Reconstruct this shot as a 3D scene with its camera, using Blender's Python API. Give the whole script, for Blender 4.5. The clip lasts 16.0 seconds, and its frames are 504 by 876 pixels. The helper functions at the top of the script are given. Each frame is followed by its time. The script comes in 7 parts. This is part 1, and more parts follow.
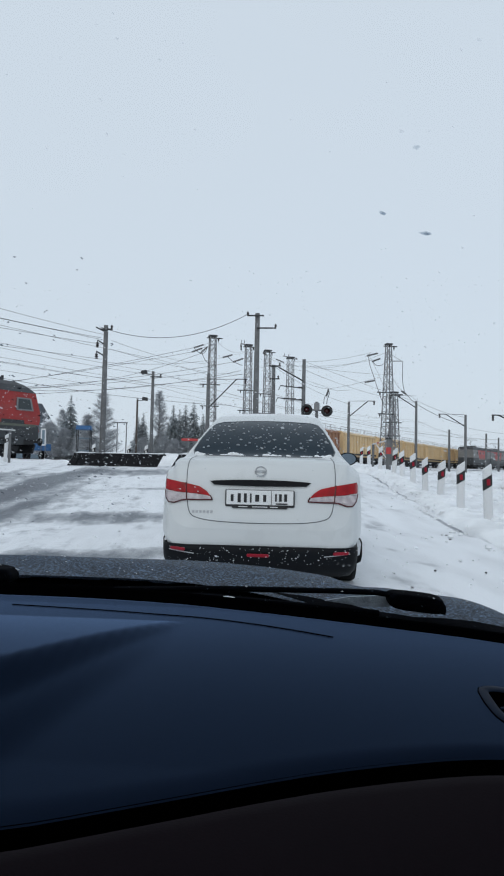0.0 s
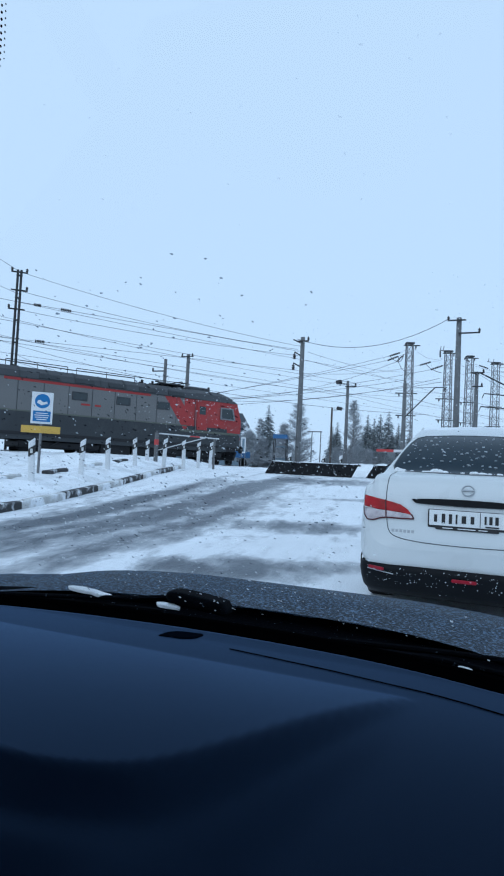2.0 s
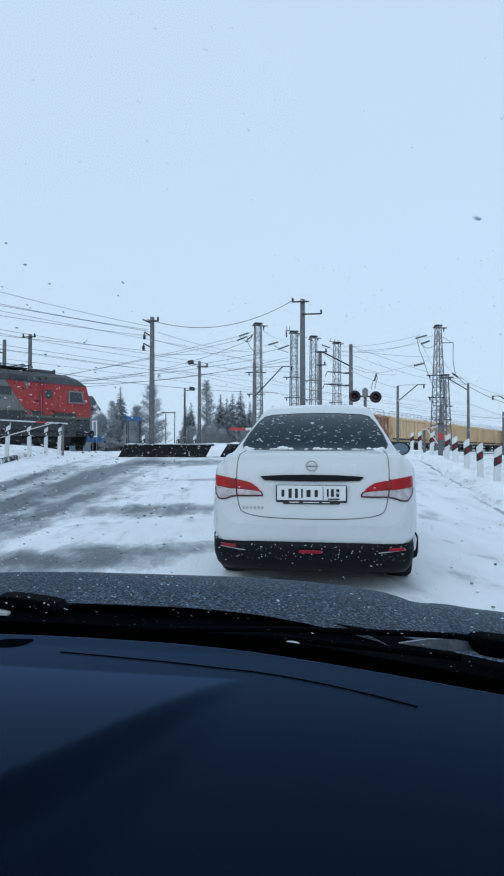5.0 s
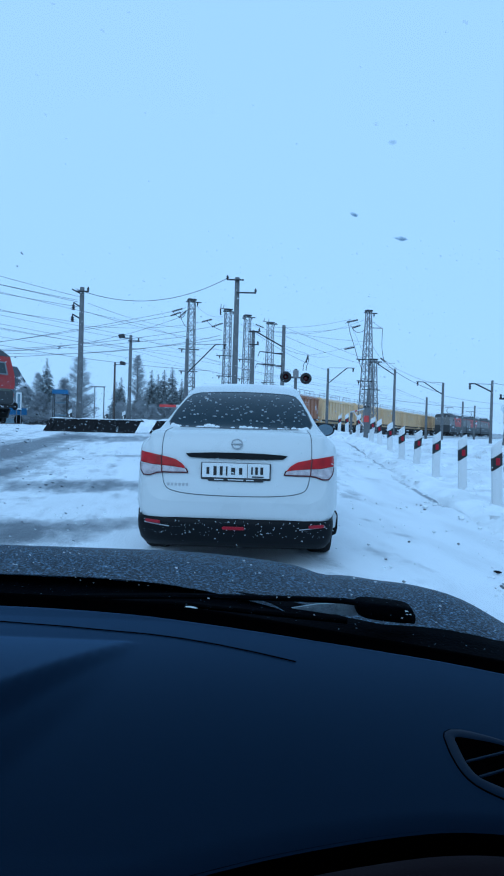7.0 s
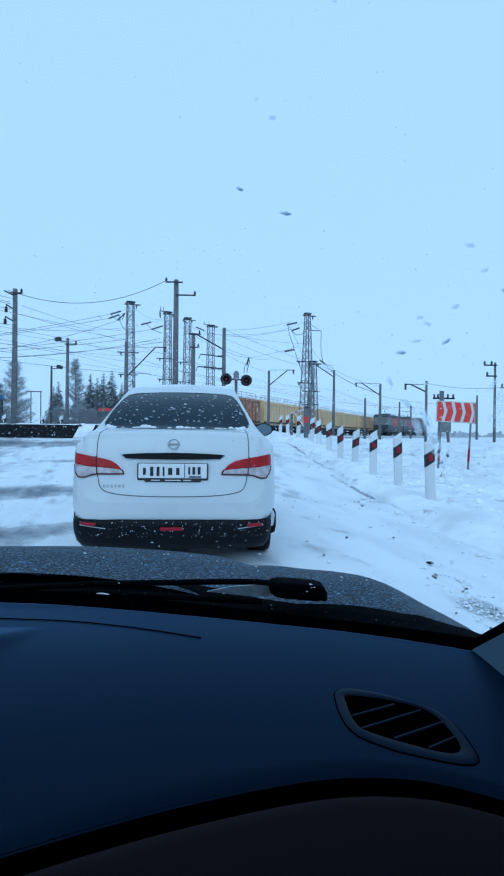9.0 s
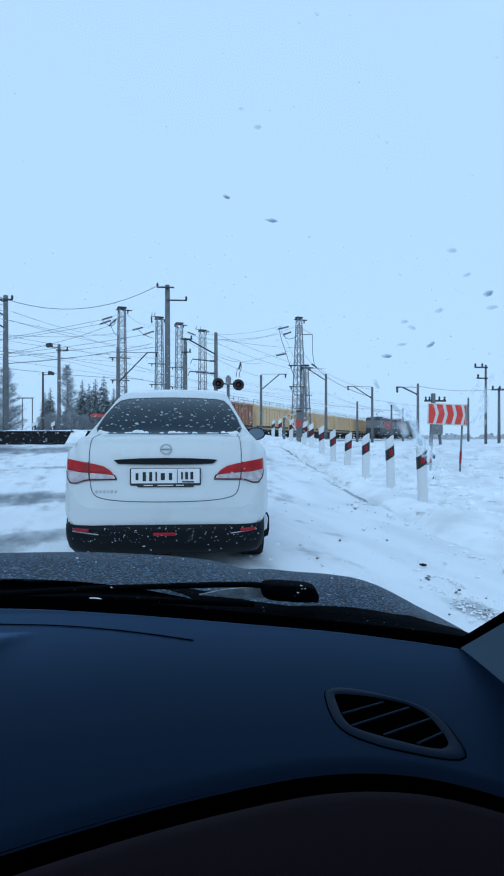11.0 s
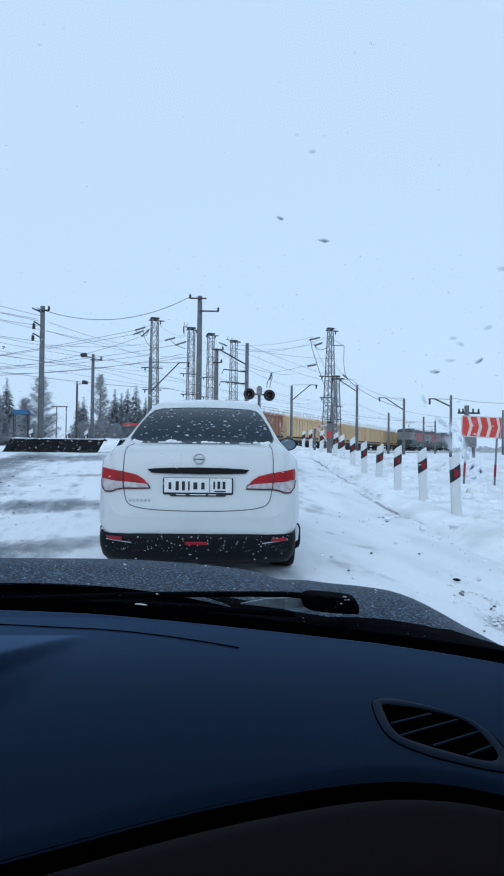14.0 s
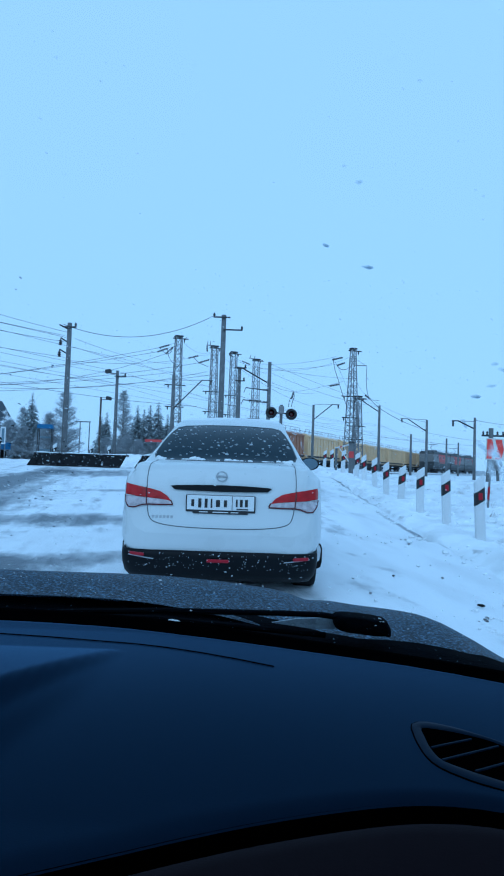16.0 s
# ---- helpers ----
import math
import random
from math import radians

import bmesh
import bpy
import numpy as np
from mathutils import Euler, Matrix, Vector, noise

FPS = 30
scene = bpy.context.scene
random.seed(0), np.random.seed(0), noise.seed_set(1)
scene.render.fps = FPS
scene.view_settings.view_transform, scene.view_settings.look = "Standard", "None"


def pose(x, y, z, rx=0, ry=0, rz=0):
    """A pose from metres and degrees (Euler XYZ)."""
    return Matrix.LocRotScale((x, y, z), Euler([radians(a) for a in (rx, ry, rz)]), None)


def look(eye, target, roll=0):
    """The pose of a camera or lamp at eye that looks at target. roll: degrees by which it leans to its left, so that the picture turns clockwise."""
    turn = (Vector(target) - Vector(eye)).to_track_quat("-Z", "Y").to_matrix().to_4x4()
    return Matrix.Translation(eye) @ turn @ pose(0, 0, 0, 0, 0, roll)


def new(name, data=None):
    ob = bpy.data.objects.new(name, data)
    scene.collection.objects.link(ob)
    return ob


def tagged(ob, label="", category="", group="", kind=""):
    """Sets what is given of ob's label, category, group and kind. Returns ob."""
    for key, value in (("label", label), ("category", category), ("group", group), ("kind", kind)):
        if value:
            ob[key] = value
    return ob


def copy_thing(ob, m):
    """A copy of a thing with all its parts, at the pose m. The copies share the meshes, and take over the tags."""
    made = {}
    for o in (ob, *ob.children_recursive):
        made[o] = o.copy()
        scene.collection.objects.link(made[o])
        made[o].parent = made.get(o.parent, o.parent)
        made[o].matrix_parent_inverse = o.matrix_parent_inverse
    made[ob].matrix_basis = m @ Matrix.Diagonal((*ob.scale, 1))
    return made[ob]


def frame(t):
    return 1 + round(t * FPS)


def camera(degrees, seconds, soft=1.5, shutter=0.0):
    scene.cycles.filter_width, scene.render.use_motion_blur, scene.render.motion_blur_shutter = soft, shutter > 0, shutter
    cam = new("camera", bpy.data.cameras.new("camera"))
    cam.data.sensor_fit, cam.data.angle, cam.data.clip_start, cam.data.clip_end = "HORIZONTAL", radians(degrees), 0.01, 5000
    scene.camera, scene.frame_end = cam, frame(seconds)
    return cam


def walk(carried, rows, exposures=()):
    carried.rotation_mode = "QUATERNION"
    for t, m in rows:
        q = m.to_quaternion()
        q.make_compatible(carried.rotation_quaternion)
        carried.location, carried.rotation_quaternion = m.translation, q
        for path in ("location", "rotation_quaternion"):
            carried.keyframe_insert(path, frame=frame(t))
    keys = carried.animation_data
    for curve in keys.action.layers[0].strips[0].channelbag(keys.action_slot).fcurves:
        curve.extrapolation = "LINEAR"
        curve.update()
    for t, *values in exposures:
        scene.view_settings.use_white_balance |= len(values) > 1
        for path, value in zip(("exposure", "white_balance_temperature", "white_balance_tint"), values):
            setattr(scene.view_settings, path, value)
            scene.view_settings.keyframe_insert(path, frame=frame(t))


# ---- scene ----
cam = camera(45.8, 16.0, soft=2.0)
PATH = [
    (0, (0.225, -0.212, 0.92), (0.098, 1.782, 1.008), 1.2),
    (0.5, (0.238, -0.257, 0.93), (-0.102, 1.707, 1.092), 0.7),
    (0.7, (0.207, -0.252, 0.942), (-0.465, 1.625, 1.092), 2.6),
    (1, (0.156, -0.219, 0.963), (-0.794, 1.536, 1.097), 2.9),
    (1.5, (0.182, -0.138, 0.954), (-0.57, 1.714, 1.034), 2.8),
    (2, (0.165, -0.145, 0.966), (-0.587, 1.706, 1.062), 2.8),
    (2.5, (0.129, -0.145, 0.969), (-0.792, 1.627, 1.077), 3.2),
    (3, (0.094, -0.119, 0.968), (-0.898, 1.613, 1.091), 3.5),
    (3.5, (0.123, -0.127, 0.971), (-0.725, 1.68, 1.106), 3.5),
    (4, (0.183, -0.148, 0.985), (-0.456, 1.742, 1.129), 2.4),
    (4.5, (0.207, -0.126, 0.977), (-0.275, 1.813, 1.072), 1.8),
    (5, (0.199, -0.13, 0.981), (-0.085, 1.849, 1.024), 0.1),
    (5.2, (0.204, -0.124, 0.993), (-0.042, 1.859, 1.059), 1.3),
    (7.5, (0.253, -0.17, 0.971), (0.282, 1.829, 0.933), 1.1),
    (8, (0.268, -0.172, 0.966), (0.385, 1.824, 0.93), 1.0),
    (10.3, (0.297, -0.161, 0.933), (0.454, 1.832, 0.95), 0.2),
    (10.5, (0.294, -0.168, 0.945), (0.466, 1.824, 0.944), -0.0),
    (11, (0.292, -0.176, 0.948), (0.453, 1.818, 0.95), 0.0),
    (11.5, (0.292, -0.173, 0.947), (0.42, 1.823, 0.926), 0.0),
    (12, (0.295, -0.179, 0.948), (0.431, 1.816, 0.925), -0.3),
    (12.5, (0.291, -0.18, 0.948), (0.417, 1.816, 0.941), 0.0),
    (13, (0.282, -0.192, 0.952), (0.381, 1.806, 0.975), 0.3),
    (13.5, (0.274, -0.19, 0.951), (0.351, 1.809, 0.978), 0.7),
    (14, (0.271, -0.192, 0.95), (0.332, 1.807, 0.986), 0.7),
    (14.5, (0.268, -0.19, 0.949), (0.31, 1.809, 1.011), 1.0),
    (15, (0.262, -0.194, 0.951), (0.281, 1.803, 1.04), 1.2),
    (15.5, (0.257, -0.199, 0.952), (0.262, 1.799, 1.051), 1.5),
    (16, (0.249, -0.204, 0.951), (0.239, 1.794, 1.047), 1.9),
]
EXPOSURES = [(0, 0.05, 6250, 9), (0.2, -0.04, 4850, 0), (0.35, -0.09, 4020, -6), (1.0, -0.09, 4000, -6), (1.5, 0.04, 4600, 0), (2.1, 0.10, 5150, 4), (3.0, 0.16, 5500, 6), (3.5, 0.19, 6150, 9), (4.0, 0.16, 5950, 8), (4.5, 0.12, 5400, 5), (5.0, 0.10, 5500, 4),
             (7.3, -0.04, 4190, -4), (8.2, 0.01, 4240, -5), (10.5, 0.06, 4800, 0), (12.5, 0.06, 4800, 0), (13.3, 0.11, 5180, 3), (14.4, 0.11, 5250, 4), (15.0, 0.0, 4290, -5), (15.5, -0.05, 4130, -6), (16.0, -0.09, 4070, -6)]
walk(cam, [(t, look(eye, target, roll)) for t, eye, target, roll in PATH], EXPOSURES)

# ---------------------------------------------------------------- light
world = bpy.data.worlds.new("overcast_sky")
scene.world = world
world.use_nodes = True
wn, wl = world.node_tree.nodes, world.node_tree.links
wn.clear()
w_out, w_bg, w_mix = wn.new("ShaderNodeOutputWorld"), wn.new("ShaderNodeBackground"), wn.new("ShaderNodeMixRGB")
w_sky = wn.new("ShaderNodeTexSky")
w_sky.sky_type, w_sky.sun_disc = "NISHITA", False
w_sky.sun_elevation, w_sky.sun_rotation, w_sky.air_density, w_sky.dust_density = radians(24), radians(200), 1.0, 4.0
w_mix.inputs[0].default_value = 0.9
w_mix.inputs[2].default_value = (6.9, 7.5, 8.1, 1)          # the even cloud layer
w_bg.inputs[1].default_value = 0.1
wl.new(w_sky.outputs[0], w_mix.inputs[1])
wl.new(w_mix.outputs[0], w_bg.inputs[0])
wl.new(w_bg.outputs[0], w_out.inputs[0])
sun = new("sun", bpy.data.lights.new("sun", "SUN"))
sun.data.energy, sun.data.angle, sun.data.color = 0.5, radians(40), (1.0, 0.97, 0.93)
sun.matrix_world = look((0, 0, 30), (12, 33, -5))

# ---------------------------------------------------------------- materials
def principled(name):
    m = bpy.data.materials.new(name)
    m.use_nodes = True
    nt = m.node_tree
    return m, nt, nt.nodes["Principled BSDF"]


def mat(name, base, rough=0.6, metal=0.0, vary=0.25, scale=6.0, fine=60.0, bump=0.15, spec=0.5, other=None, amount=0.5, per_object=0.0, dirt=None, dirt_scale=2.0, dirt_lo=0.55, dirt_hi=0.75):
    """A surface with two scales of variation: broad blotches and fine grain, and some relief."""
    m, nt, p = principled(name)
    n, l = nt.nodes, nt.links
    co = n.new("ShaderNodeTexCoord")
    big, small = n.new("ShaderNodeTexNoise"), n.new("ShaderNodeTexNoise")
    big.inputs["Scale"].default_value, big.inputs["Detail"].default_value = scale, 5
    small.inputs["Scale"].default_value, small.inputs["Detail"].default_value = fine, 3
    for t in (big, small):
        l.new(co.outputs["Object"], t.inputs["Vector"])
    ramp = n.new("ShaderNodeValToRGB")
    other = other or tuple(c * (1 - vary) for c in base)
    ramp.color_ramp.elements[0].color = (*other, 1)
    ramp.color_ramp.elements[1].color = (*base, 1)
    ramp.color_ramp.elements[0].position, ramp.color_ramp.elements[1].position = 0.5 - amount / 2, 0.5 + amount / 2
    l.new(big.outputs["Fac"], ramp.inputs[0])
    grain = n.new("ShaderNodeMixRGB")
    grain.blend_type = "MULTIPLY"
    grain.inputs[0].default_value = min(1.0, vary)
    l.new(ramp.outputs[0], grain.inputs[1])
    l.new(small.outputs["Fac"], grain.inputs[2])
    last = grain.outputs[0]
    if per_object:
        info, hsv, mr = n.new("ShaderNodeObjectInfo"), n.new("ShaderNodeHueSaturation"), n.new("ShaderNodeMapRange")
        mr.inputs[3].default_value, mr.inputs[4].default_value = 1 - per_object, 1 + per_object
        l.new(info.outputs["Random"], mr.inputs[0])
        l.new(mr.outputs[0], hsv.inputs["Value"])
        l.new(last, hsv.inputs["Color"])
        last = hsv.outputs[0]
    if dirt:
        dn, dr, dm = n.new("ShaderNodeTexNoise"), n.new("ShaderNodeMapRange"), n.new("ShaderNodeMixRGB")
        dn.inputs["Scale"].default_value, dn.inputs["Detail"].default_value, dn.inputs["Roughness"].default_value = dirt_scale, 8, 0.65
        dr.inputs[1].default_value, dr.inputs[2].default_value = dirt_lo, dirt_hi
        l.new(co.outputs["Object"], dn.inputs["Vector"])
        l.new(dn.outputs["Fac"], dr.inputs[0])
        l.new(dr.outputs[0], dm.inputs[0])
        l.new(last, dm.inputs[1])
        dm.inputs[2].default_value = (*dirt, 1)
        last = dm.outputs[0]
    l.new(last, p.inputs["Base Color"])
    rr = n.new("ShaderNodeMapRange")
    rr.inputs[3].default_value, rr.inputs[4].default_value = max(0.02, rough - 0.12), min(1, rough + 0.12)
    l.new(big.outputs["Fac"], rr.inputs[0])
    l.new(rr.outputs[0], p.inputs["Roughness"])
    p.inputs["Metallic"].default_value = metal
    p.inputs["Specular IOR Level"].default_value = spec
    if bump:
        b = n.new("ShaderNodeBump")
        b.inputs["Strength"].default_value, b.inputs["Distance"].default_value = bump, 0.01
        l.new(small.outputs["Fac"], b.inputs["Height"])
        l.new(b.outputs[0], p.inputs["Normal"])
    return m


def snow_material(name, base, spots, dark=(0.09, 0.1, 0.11), lo=0.55, hi=0.72, streak=None, clod=0.0, grey=0.78):
    """Trodden snow; spots: long worn, wet or painted-shade places as (x, y, half length, half width, heading in
    degrees, strength).
    """
    m, nt, p = principled(name)
    n, l = nt.nodes, nt.links
    geo = n.new("ShaderNodeNewGeometry")
    def noise_at(scale, detail, stretch=None, rough=0.6):
        t = n.new("ShaderNodeTexNoise")
        t.inputs["Scale"].default_value, t.inputs["Detail"].default_value, t.inputs["Roughness"].default_value = scale, detail, rough
        src = geo.outputs["Position"]
        if stretch:
            mp = n.new("ShaderNodeMapping")
            mp.vector_type = "TEXTURE"
            mp.inputs["Rotation"].default_value = (0, 0, radians(stretch[0]))
            mp.inputs["Scale"].default_value = (stretch[1], stretch[2], 1)
            l.new(src, mp.inputs[0])
            src = mp.outputs[0]
        l.new(src, t.inputs["Vector"])
        return t.outputs["Fac"]
    def math_node(op, a, b):
        t = n.new("ShaderNodeMath")
        t.operation = op
        for k, v in enumerate((a, b)):
            if isinstance(v, (int, float)):
                t.inputs[k].default_value = v
            else:
                l.new(v, t.inputs[k])
        return t.outputs[0]
    worn = noise_at(0.8, 9, streak, 0.68) if streak else noise_at(0.5, 8)
    fray = noise_at(2.3, 7, (streak[0] + 6, 0.8, 1.7) if streak else None, 0.7)
    total = math_node("MULTIPLY", math_node("SUBTRACT", worn, 0.5), 1.55 if streak else 0.6)
    for x, y, hl, hw, head, power in spots:
        mp = n.new("ShaderNodeMapping")
        mp.vector_type = "TEXTURE"
        mp.inputs["Location"].default_value, mp.inputs["Rotation"].default_value = (x, y, 0), (0, 0, radians(head))
        mp.inputs["Scale"].default_value = (hw, hl, 1000)
        l.new(geo.outputs["Position"], mp.inputs[0])
        ln = n.new("ShaderNodeVectorMath")
        ln.operation = "LENGTH"
        l.new(mp.outputs[0], ln.inputs[0])
        inside = n.new("ShaderNodeMapRange")
        inside.interpolation_type = "SMOOTHSTEP"
        inside.inputs[1].default_value, inside.inputs[2].default_value = 1.25, 0.2
        l.new(ln.outputs["Value"], inside.inputs[0])
        total = math_node("ADD", total, math_node("MULTIPLY", inside.outputs[0], power))
    total = math_node("ADD", total, math_node("MULTIPLY", math_node("SUBTRACT", fray, 0.5), 1.7))
    mask, slush = n.new("ShaderNodeMapRange"), n.new("ShaderNodeMapRange")
    mask.interpolation_type = slush.interpolation_type = "SMOOTHSTEP"
    mask.inputs[1].default_value, mask.inputs[2].default_value = lo, hi
    slush.inputs[1].default_value, slush.inputs[2].default_value = lo - 0.42, lo + 0.08
    l.new(total, mask.inputs[0])
    l.new(total, slush.inputs[0])
    fine = noise_at(28, 6)
    mid = noise_at(1.4, 9, (streak[0], 0.5, 2.6) if streak else None, 0.66)
    tone = n.new("ShaderNodeValToRGB")
    tone.color_ramp.elements[0].position, tone.color_ramp.elements[1].position = 0.34, 0.58
    tone.color_ramp.elements[0].color, tone.color_ramp.elements[1].color = (*[c * grey for c in base], 1), (*base, 1)
    l.new(mid, tone.inputs[0])
    wet = n.new("ShaderNodeMixRGB")
    l.new(slush.outputs[0], wet.inputs[0])
    l.new(tone.outputs[0], wet.inputs[1])
    wet.inputs[2].default_value = (*[0.45 * a + 0.55 * b for a, b in zip(base, dark)], 1)
    col = n.new("ShaderNodeMixRGB")
    l.new(mask.outputs[0], col.inputs[0])
    l.new(wet.outputs[0], col.inputs[1])
    col.inputs[2].default_value = (*dark, 1)
    last = col.outputs[0]
    if clod:
        c = n.new("ShaderNodeMapRange")
        c.inputs[1].default_value, c.inputs[2].default_value, c.inputs[4].default_value = 0.61, 0.72, clod
        l.new(noise_at(3.1, 9, None, 0.75), c.inputs[0])
        cm = n.new("ShaderNodeMixRGB")
        l.new(c.outputs[0], cm.inputs[0])
        l.new(last, cm.inputs[1])
        cm.inputs[2].default_value = (0.2, 0.18, 0.16, 1)
        last = cm.outputs[0]
    l.new(last, p.inputs["Base Color"])
    rg = n.new("ShaderNodeMapRange")
    rg.inputs[3].default_value, rg.inputs[4].default_value = 0.75, 0.34
    l.new(mask.outputs[0], rg.inputs[0])
    l.new(rg.outputs[0], p.inputs["Roughness"])
    p.inputs["Specular IOR Level"].default_value = 0.35
    bm_ = n.new("ShaderNodeBump")
    bm_.inputs["Strength"].default_value, bm_.inputs["Distance"].default_value = 0.75, 0.04
    h = math_node("ADD", math_node("MULTIPLY", mid, 0.8), math_node("MULTIPLY", fine, 0.25))
    l.new(math_node("SUBTRACT", h, math_node("MULTIPLY", mask.outputs[0], 0.6)), bm_.inputs["Height"])
    l.new(bm_.outputs[0], p.inputs["Normal"])
    return m


def glassy(name, tint=(1, 1, 1), gloss=0.06, rough=0.02):
    """A thin pane: lets the view through and gives a faint reflection."""
    m, nt, p = principled(name)
    n, l = nt.nodes, nt.links
    tr, gl, mx = n.new("ShaderNodeBsdfTransparent"), n.new("ShaderNodeBsdfGlossy"), n.new("ShaderNodeMixShader")
    tr.inputs[0].default_value = (*tint, 1)
    gl.inputs["Roughness"].default_value = rough
    mx.inputs[0].default_value = gloss
    l.new(tr.outputs[0], mx.inputs[1])
    l.new(gl.outputs[0], mx.inputs[2])
    l.new(mx.outputs[0], n["Material Output"].inputs[0])
    return m


M_ROAD = snow_material("rutted_road_snow", (0.78, 0.8, 0.83), [
    (-5.8, 10.5, 9.5, 2.5, 8, 0.58), (-5.5, 9.5, 7.5, 0.6, 5, 0.45), (-7.2, 12.0, 7.5, 0.5, 9, 0.5), (-6.2, 17.0, 5.0, 0.75, 3, 0.6), (-4.3, 7.5, 5.0, 0.4, 6, 0.45), (-6.4, 8.0, 4.0, 0.3, 12, 0.5),
    (-2.7, 9.4, 0.9, 1.4, 18, 0.75), (-2.1, 5.6, 0.95, 0.8, 40, 0.85), (-2.9, 5.25, 0.8, 0.5, 40, 0.7), (-1.5, 6.2, 0.5, 0.6, 30, 0.6), (-4.6, 18.6, 1.6, 2.2, 0, 0.7), (-2.6, 14.2, 0.45, 1.3, 14, 0.6),
    # the thin strips near x = 2.8 paint the ridge's shaded foot onto the road
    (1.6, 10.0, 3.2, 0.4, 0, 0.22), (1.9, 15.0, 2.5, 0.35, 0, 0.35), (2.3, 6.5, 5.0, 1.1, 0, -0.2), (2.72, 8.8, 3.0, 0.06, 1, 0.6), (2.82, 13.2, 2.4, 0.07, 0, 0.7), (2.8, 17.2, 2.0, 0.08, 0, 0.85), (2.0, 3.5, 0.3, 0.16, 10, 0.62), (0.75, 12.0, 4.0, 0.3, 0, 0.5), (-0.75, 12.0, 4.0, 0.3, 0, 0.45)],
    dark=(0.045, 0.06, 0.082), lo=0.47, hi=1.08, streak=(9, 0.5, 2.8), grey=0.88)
# first spot: shade and dirt under the ridge's edge, both put into the colour
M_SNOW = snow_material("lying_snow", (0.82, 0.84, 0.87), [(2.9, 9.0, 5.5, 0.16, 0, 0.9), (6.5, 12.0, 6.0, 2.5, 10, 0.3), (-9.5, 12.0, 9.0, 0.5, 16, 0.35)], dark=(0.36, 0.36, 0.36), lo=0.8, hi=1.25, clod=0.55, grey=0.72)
M_BANK = snow_material("heaped_snow", (0.84, 0.86, 0.88), [], dark=(0.55, 0.55, 0.55), lo=0.9, hi=1.1)
M_PAINT = mat("white_car_paint", (0.6, 0.63, 0.64), 0.3, 0.0, 0.05, 3, 40, 0.02, spec=0.4, other=(0.55, 0.57, 0.575), amount=0.8, dirt=(0.48, 0.46, 0.44), dirt_scale=7, dirt_lo=0.66, dirt_hi=0.95)
M_BLACKPL = mat("black_bumper_plastic", (0.003, 0.0045, 0.007), 0.55, 0, 0.3, 8, 120, 0.1, spec=0.15, dirt=(0.3, 0.31, 0.33), dirt_scale=30, dirt_lo=0.66, dirt_hi=0.74)
M_RUBBER = mat("tyre_rubber", (0.01, 0.01, 0.011), 0.85, 0, 0.3, 10, 80, 0.3, spec=0.2, dirt=(0.4, 0.4, 0.4), dirt_scale=9, dirt_lo=0.6, dirt_hi=0.8)
M_CARGLASS = mat("dark_tinted_window", (0.006, 0.016, 0.026), 0.16, 0, 0.1, 2, 30, 0.0, spec=0.14, dirt=(0.45, 0.48, 0.5), dirt_scale=26, dirt_lo=0.66, dirt_hi=0.74)
M_CARGLASS.node_tree.nodes["Principled BSDF"].inputs["Specular Tint"].default_value = (0.6, 0.85, 1.0, 1)
M_MIRRORGLASS = mat("mirror_glass", (0.16, 0.2, 0.24), 0.12, 1.0, 0.05, 3, 30, 0.0)
M_LAMPRED = mat("red_lamp_lens", (0.52, 0.008, 0.016), 0.15, 0, 0.5, 14, 90, 0.15, spec=0.25, dirt=(0.7, 0.3, 0.3), dirt_scale=14, dirt_lo=0.66, dirt_hi=0.8)
M_LAMPWHITE = mat("clear_lamp_lens", (0.74, 0.67, 0.7), 0.12, 0, 0.5, 22, 90, 0.15)
M_SEAM = mat("panel_gap", (0.1, 0.11, 0.12), 0.8, 0, 0.2, 5, 60, 0.0)
M_PLATE = mat("plate_white", (0.75, 0.76, 0.76), 0.4, 0, 0.08, 6, 60, 0.02)
M_INK = mat("plate_black", (0.015, 0.015, 0.017), 0.5, 0, 0.1, 6, 60, 0.0)
M_POSTWHITE = mat("post_white_plastic", (0.72, 0.73, 0.74), 0.5, 0, 0.12, 3, 40, 0.1, per_object=0.06)
M_POSTBLACK = mat("post_black_band", (0.012, 0.012, 0.014), 0.5, 0, 0.2, 3, 60, 0.1)
M_REFLECT = mat("red_reflector", (0.3, 0.01, 0.026), 0.35, 0, 0.2, 9, 120, 0.2, spec=0.2)
M_LENSDARK = mat("dark_red_glass", (0.07, 0.006, 0.009), 0.2, 0, 0.2, 9, 60, 0.1)
M_REFLECTW = mat("pale_reflector", (0.7, 0.7, 0.68), 0.25, 0, 0.2, 9, 120, 0.2)
M_CONCRETE = mat("weathered_concrete", (0.2, 0.205, 0.21), 0.85, 0, 0.4, 2, 40, 0.4, dirt=(0.1, 0.1, 0.105), dirt_scale=1.6)
M_DARKWOOD = mat("tarred_wood", (0.1, 0.085, 0.075), 0.85, 0, 0.35, 3, 50, 0.4)
M_STEEL = mat("galvanised_lattice", (0.26, 0.265, 0.275), 0.55, 0.4, 0.3, 1.5, 30, 0.2, dirt=(0.24, 0.19, 0.16), dirt_scale=1.5)
M_DARKSTEEL = mat("dark_steel", (0.045, 0.047, 0.05), 0.55, 0.3, 0.3, 2, 30, 0.2)
M_WIRE = mat("overhead_wire", (0.12, 0.12, 0.125), 0.5, 0.5, 0.1, 1, 10, 0.0)
M_INSUL = mat("brown_insulator", (0.03, 0.026, 0.026), 0.3, 0, 0.2, 5, 50, 0.0)
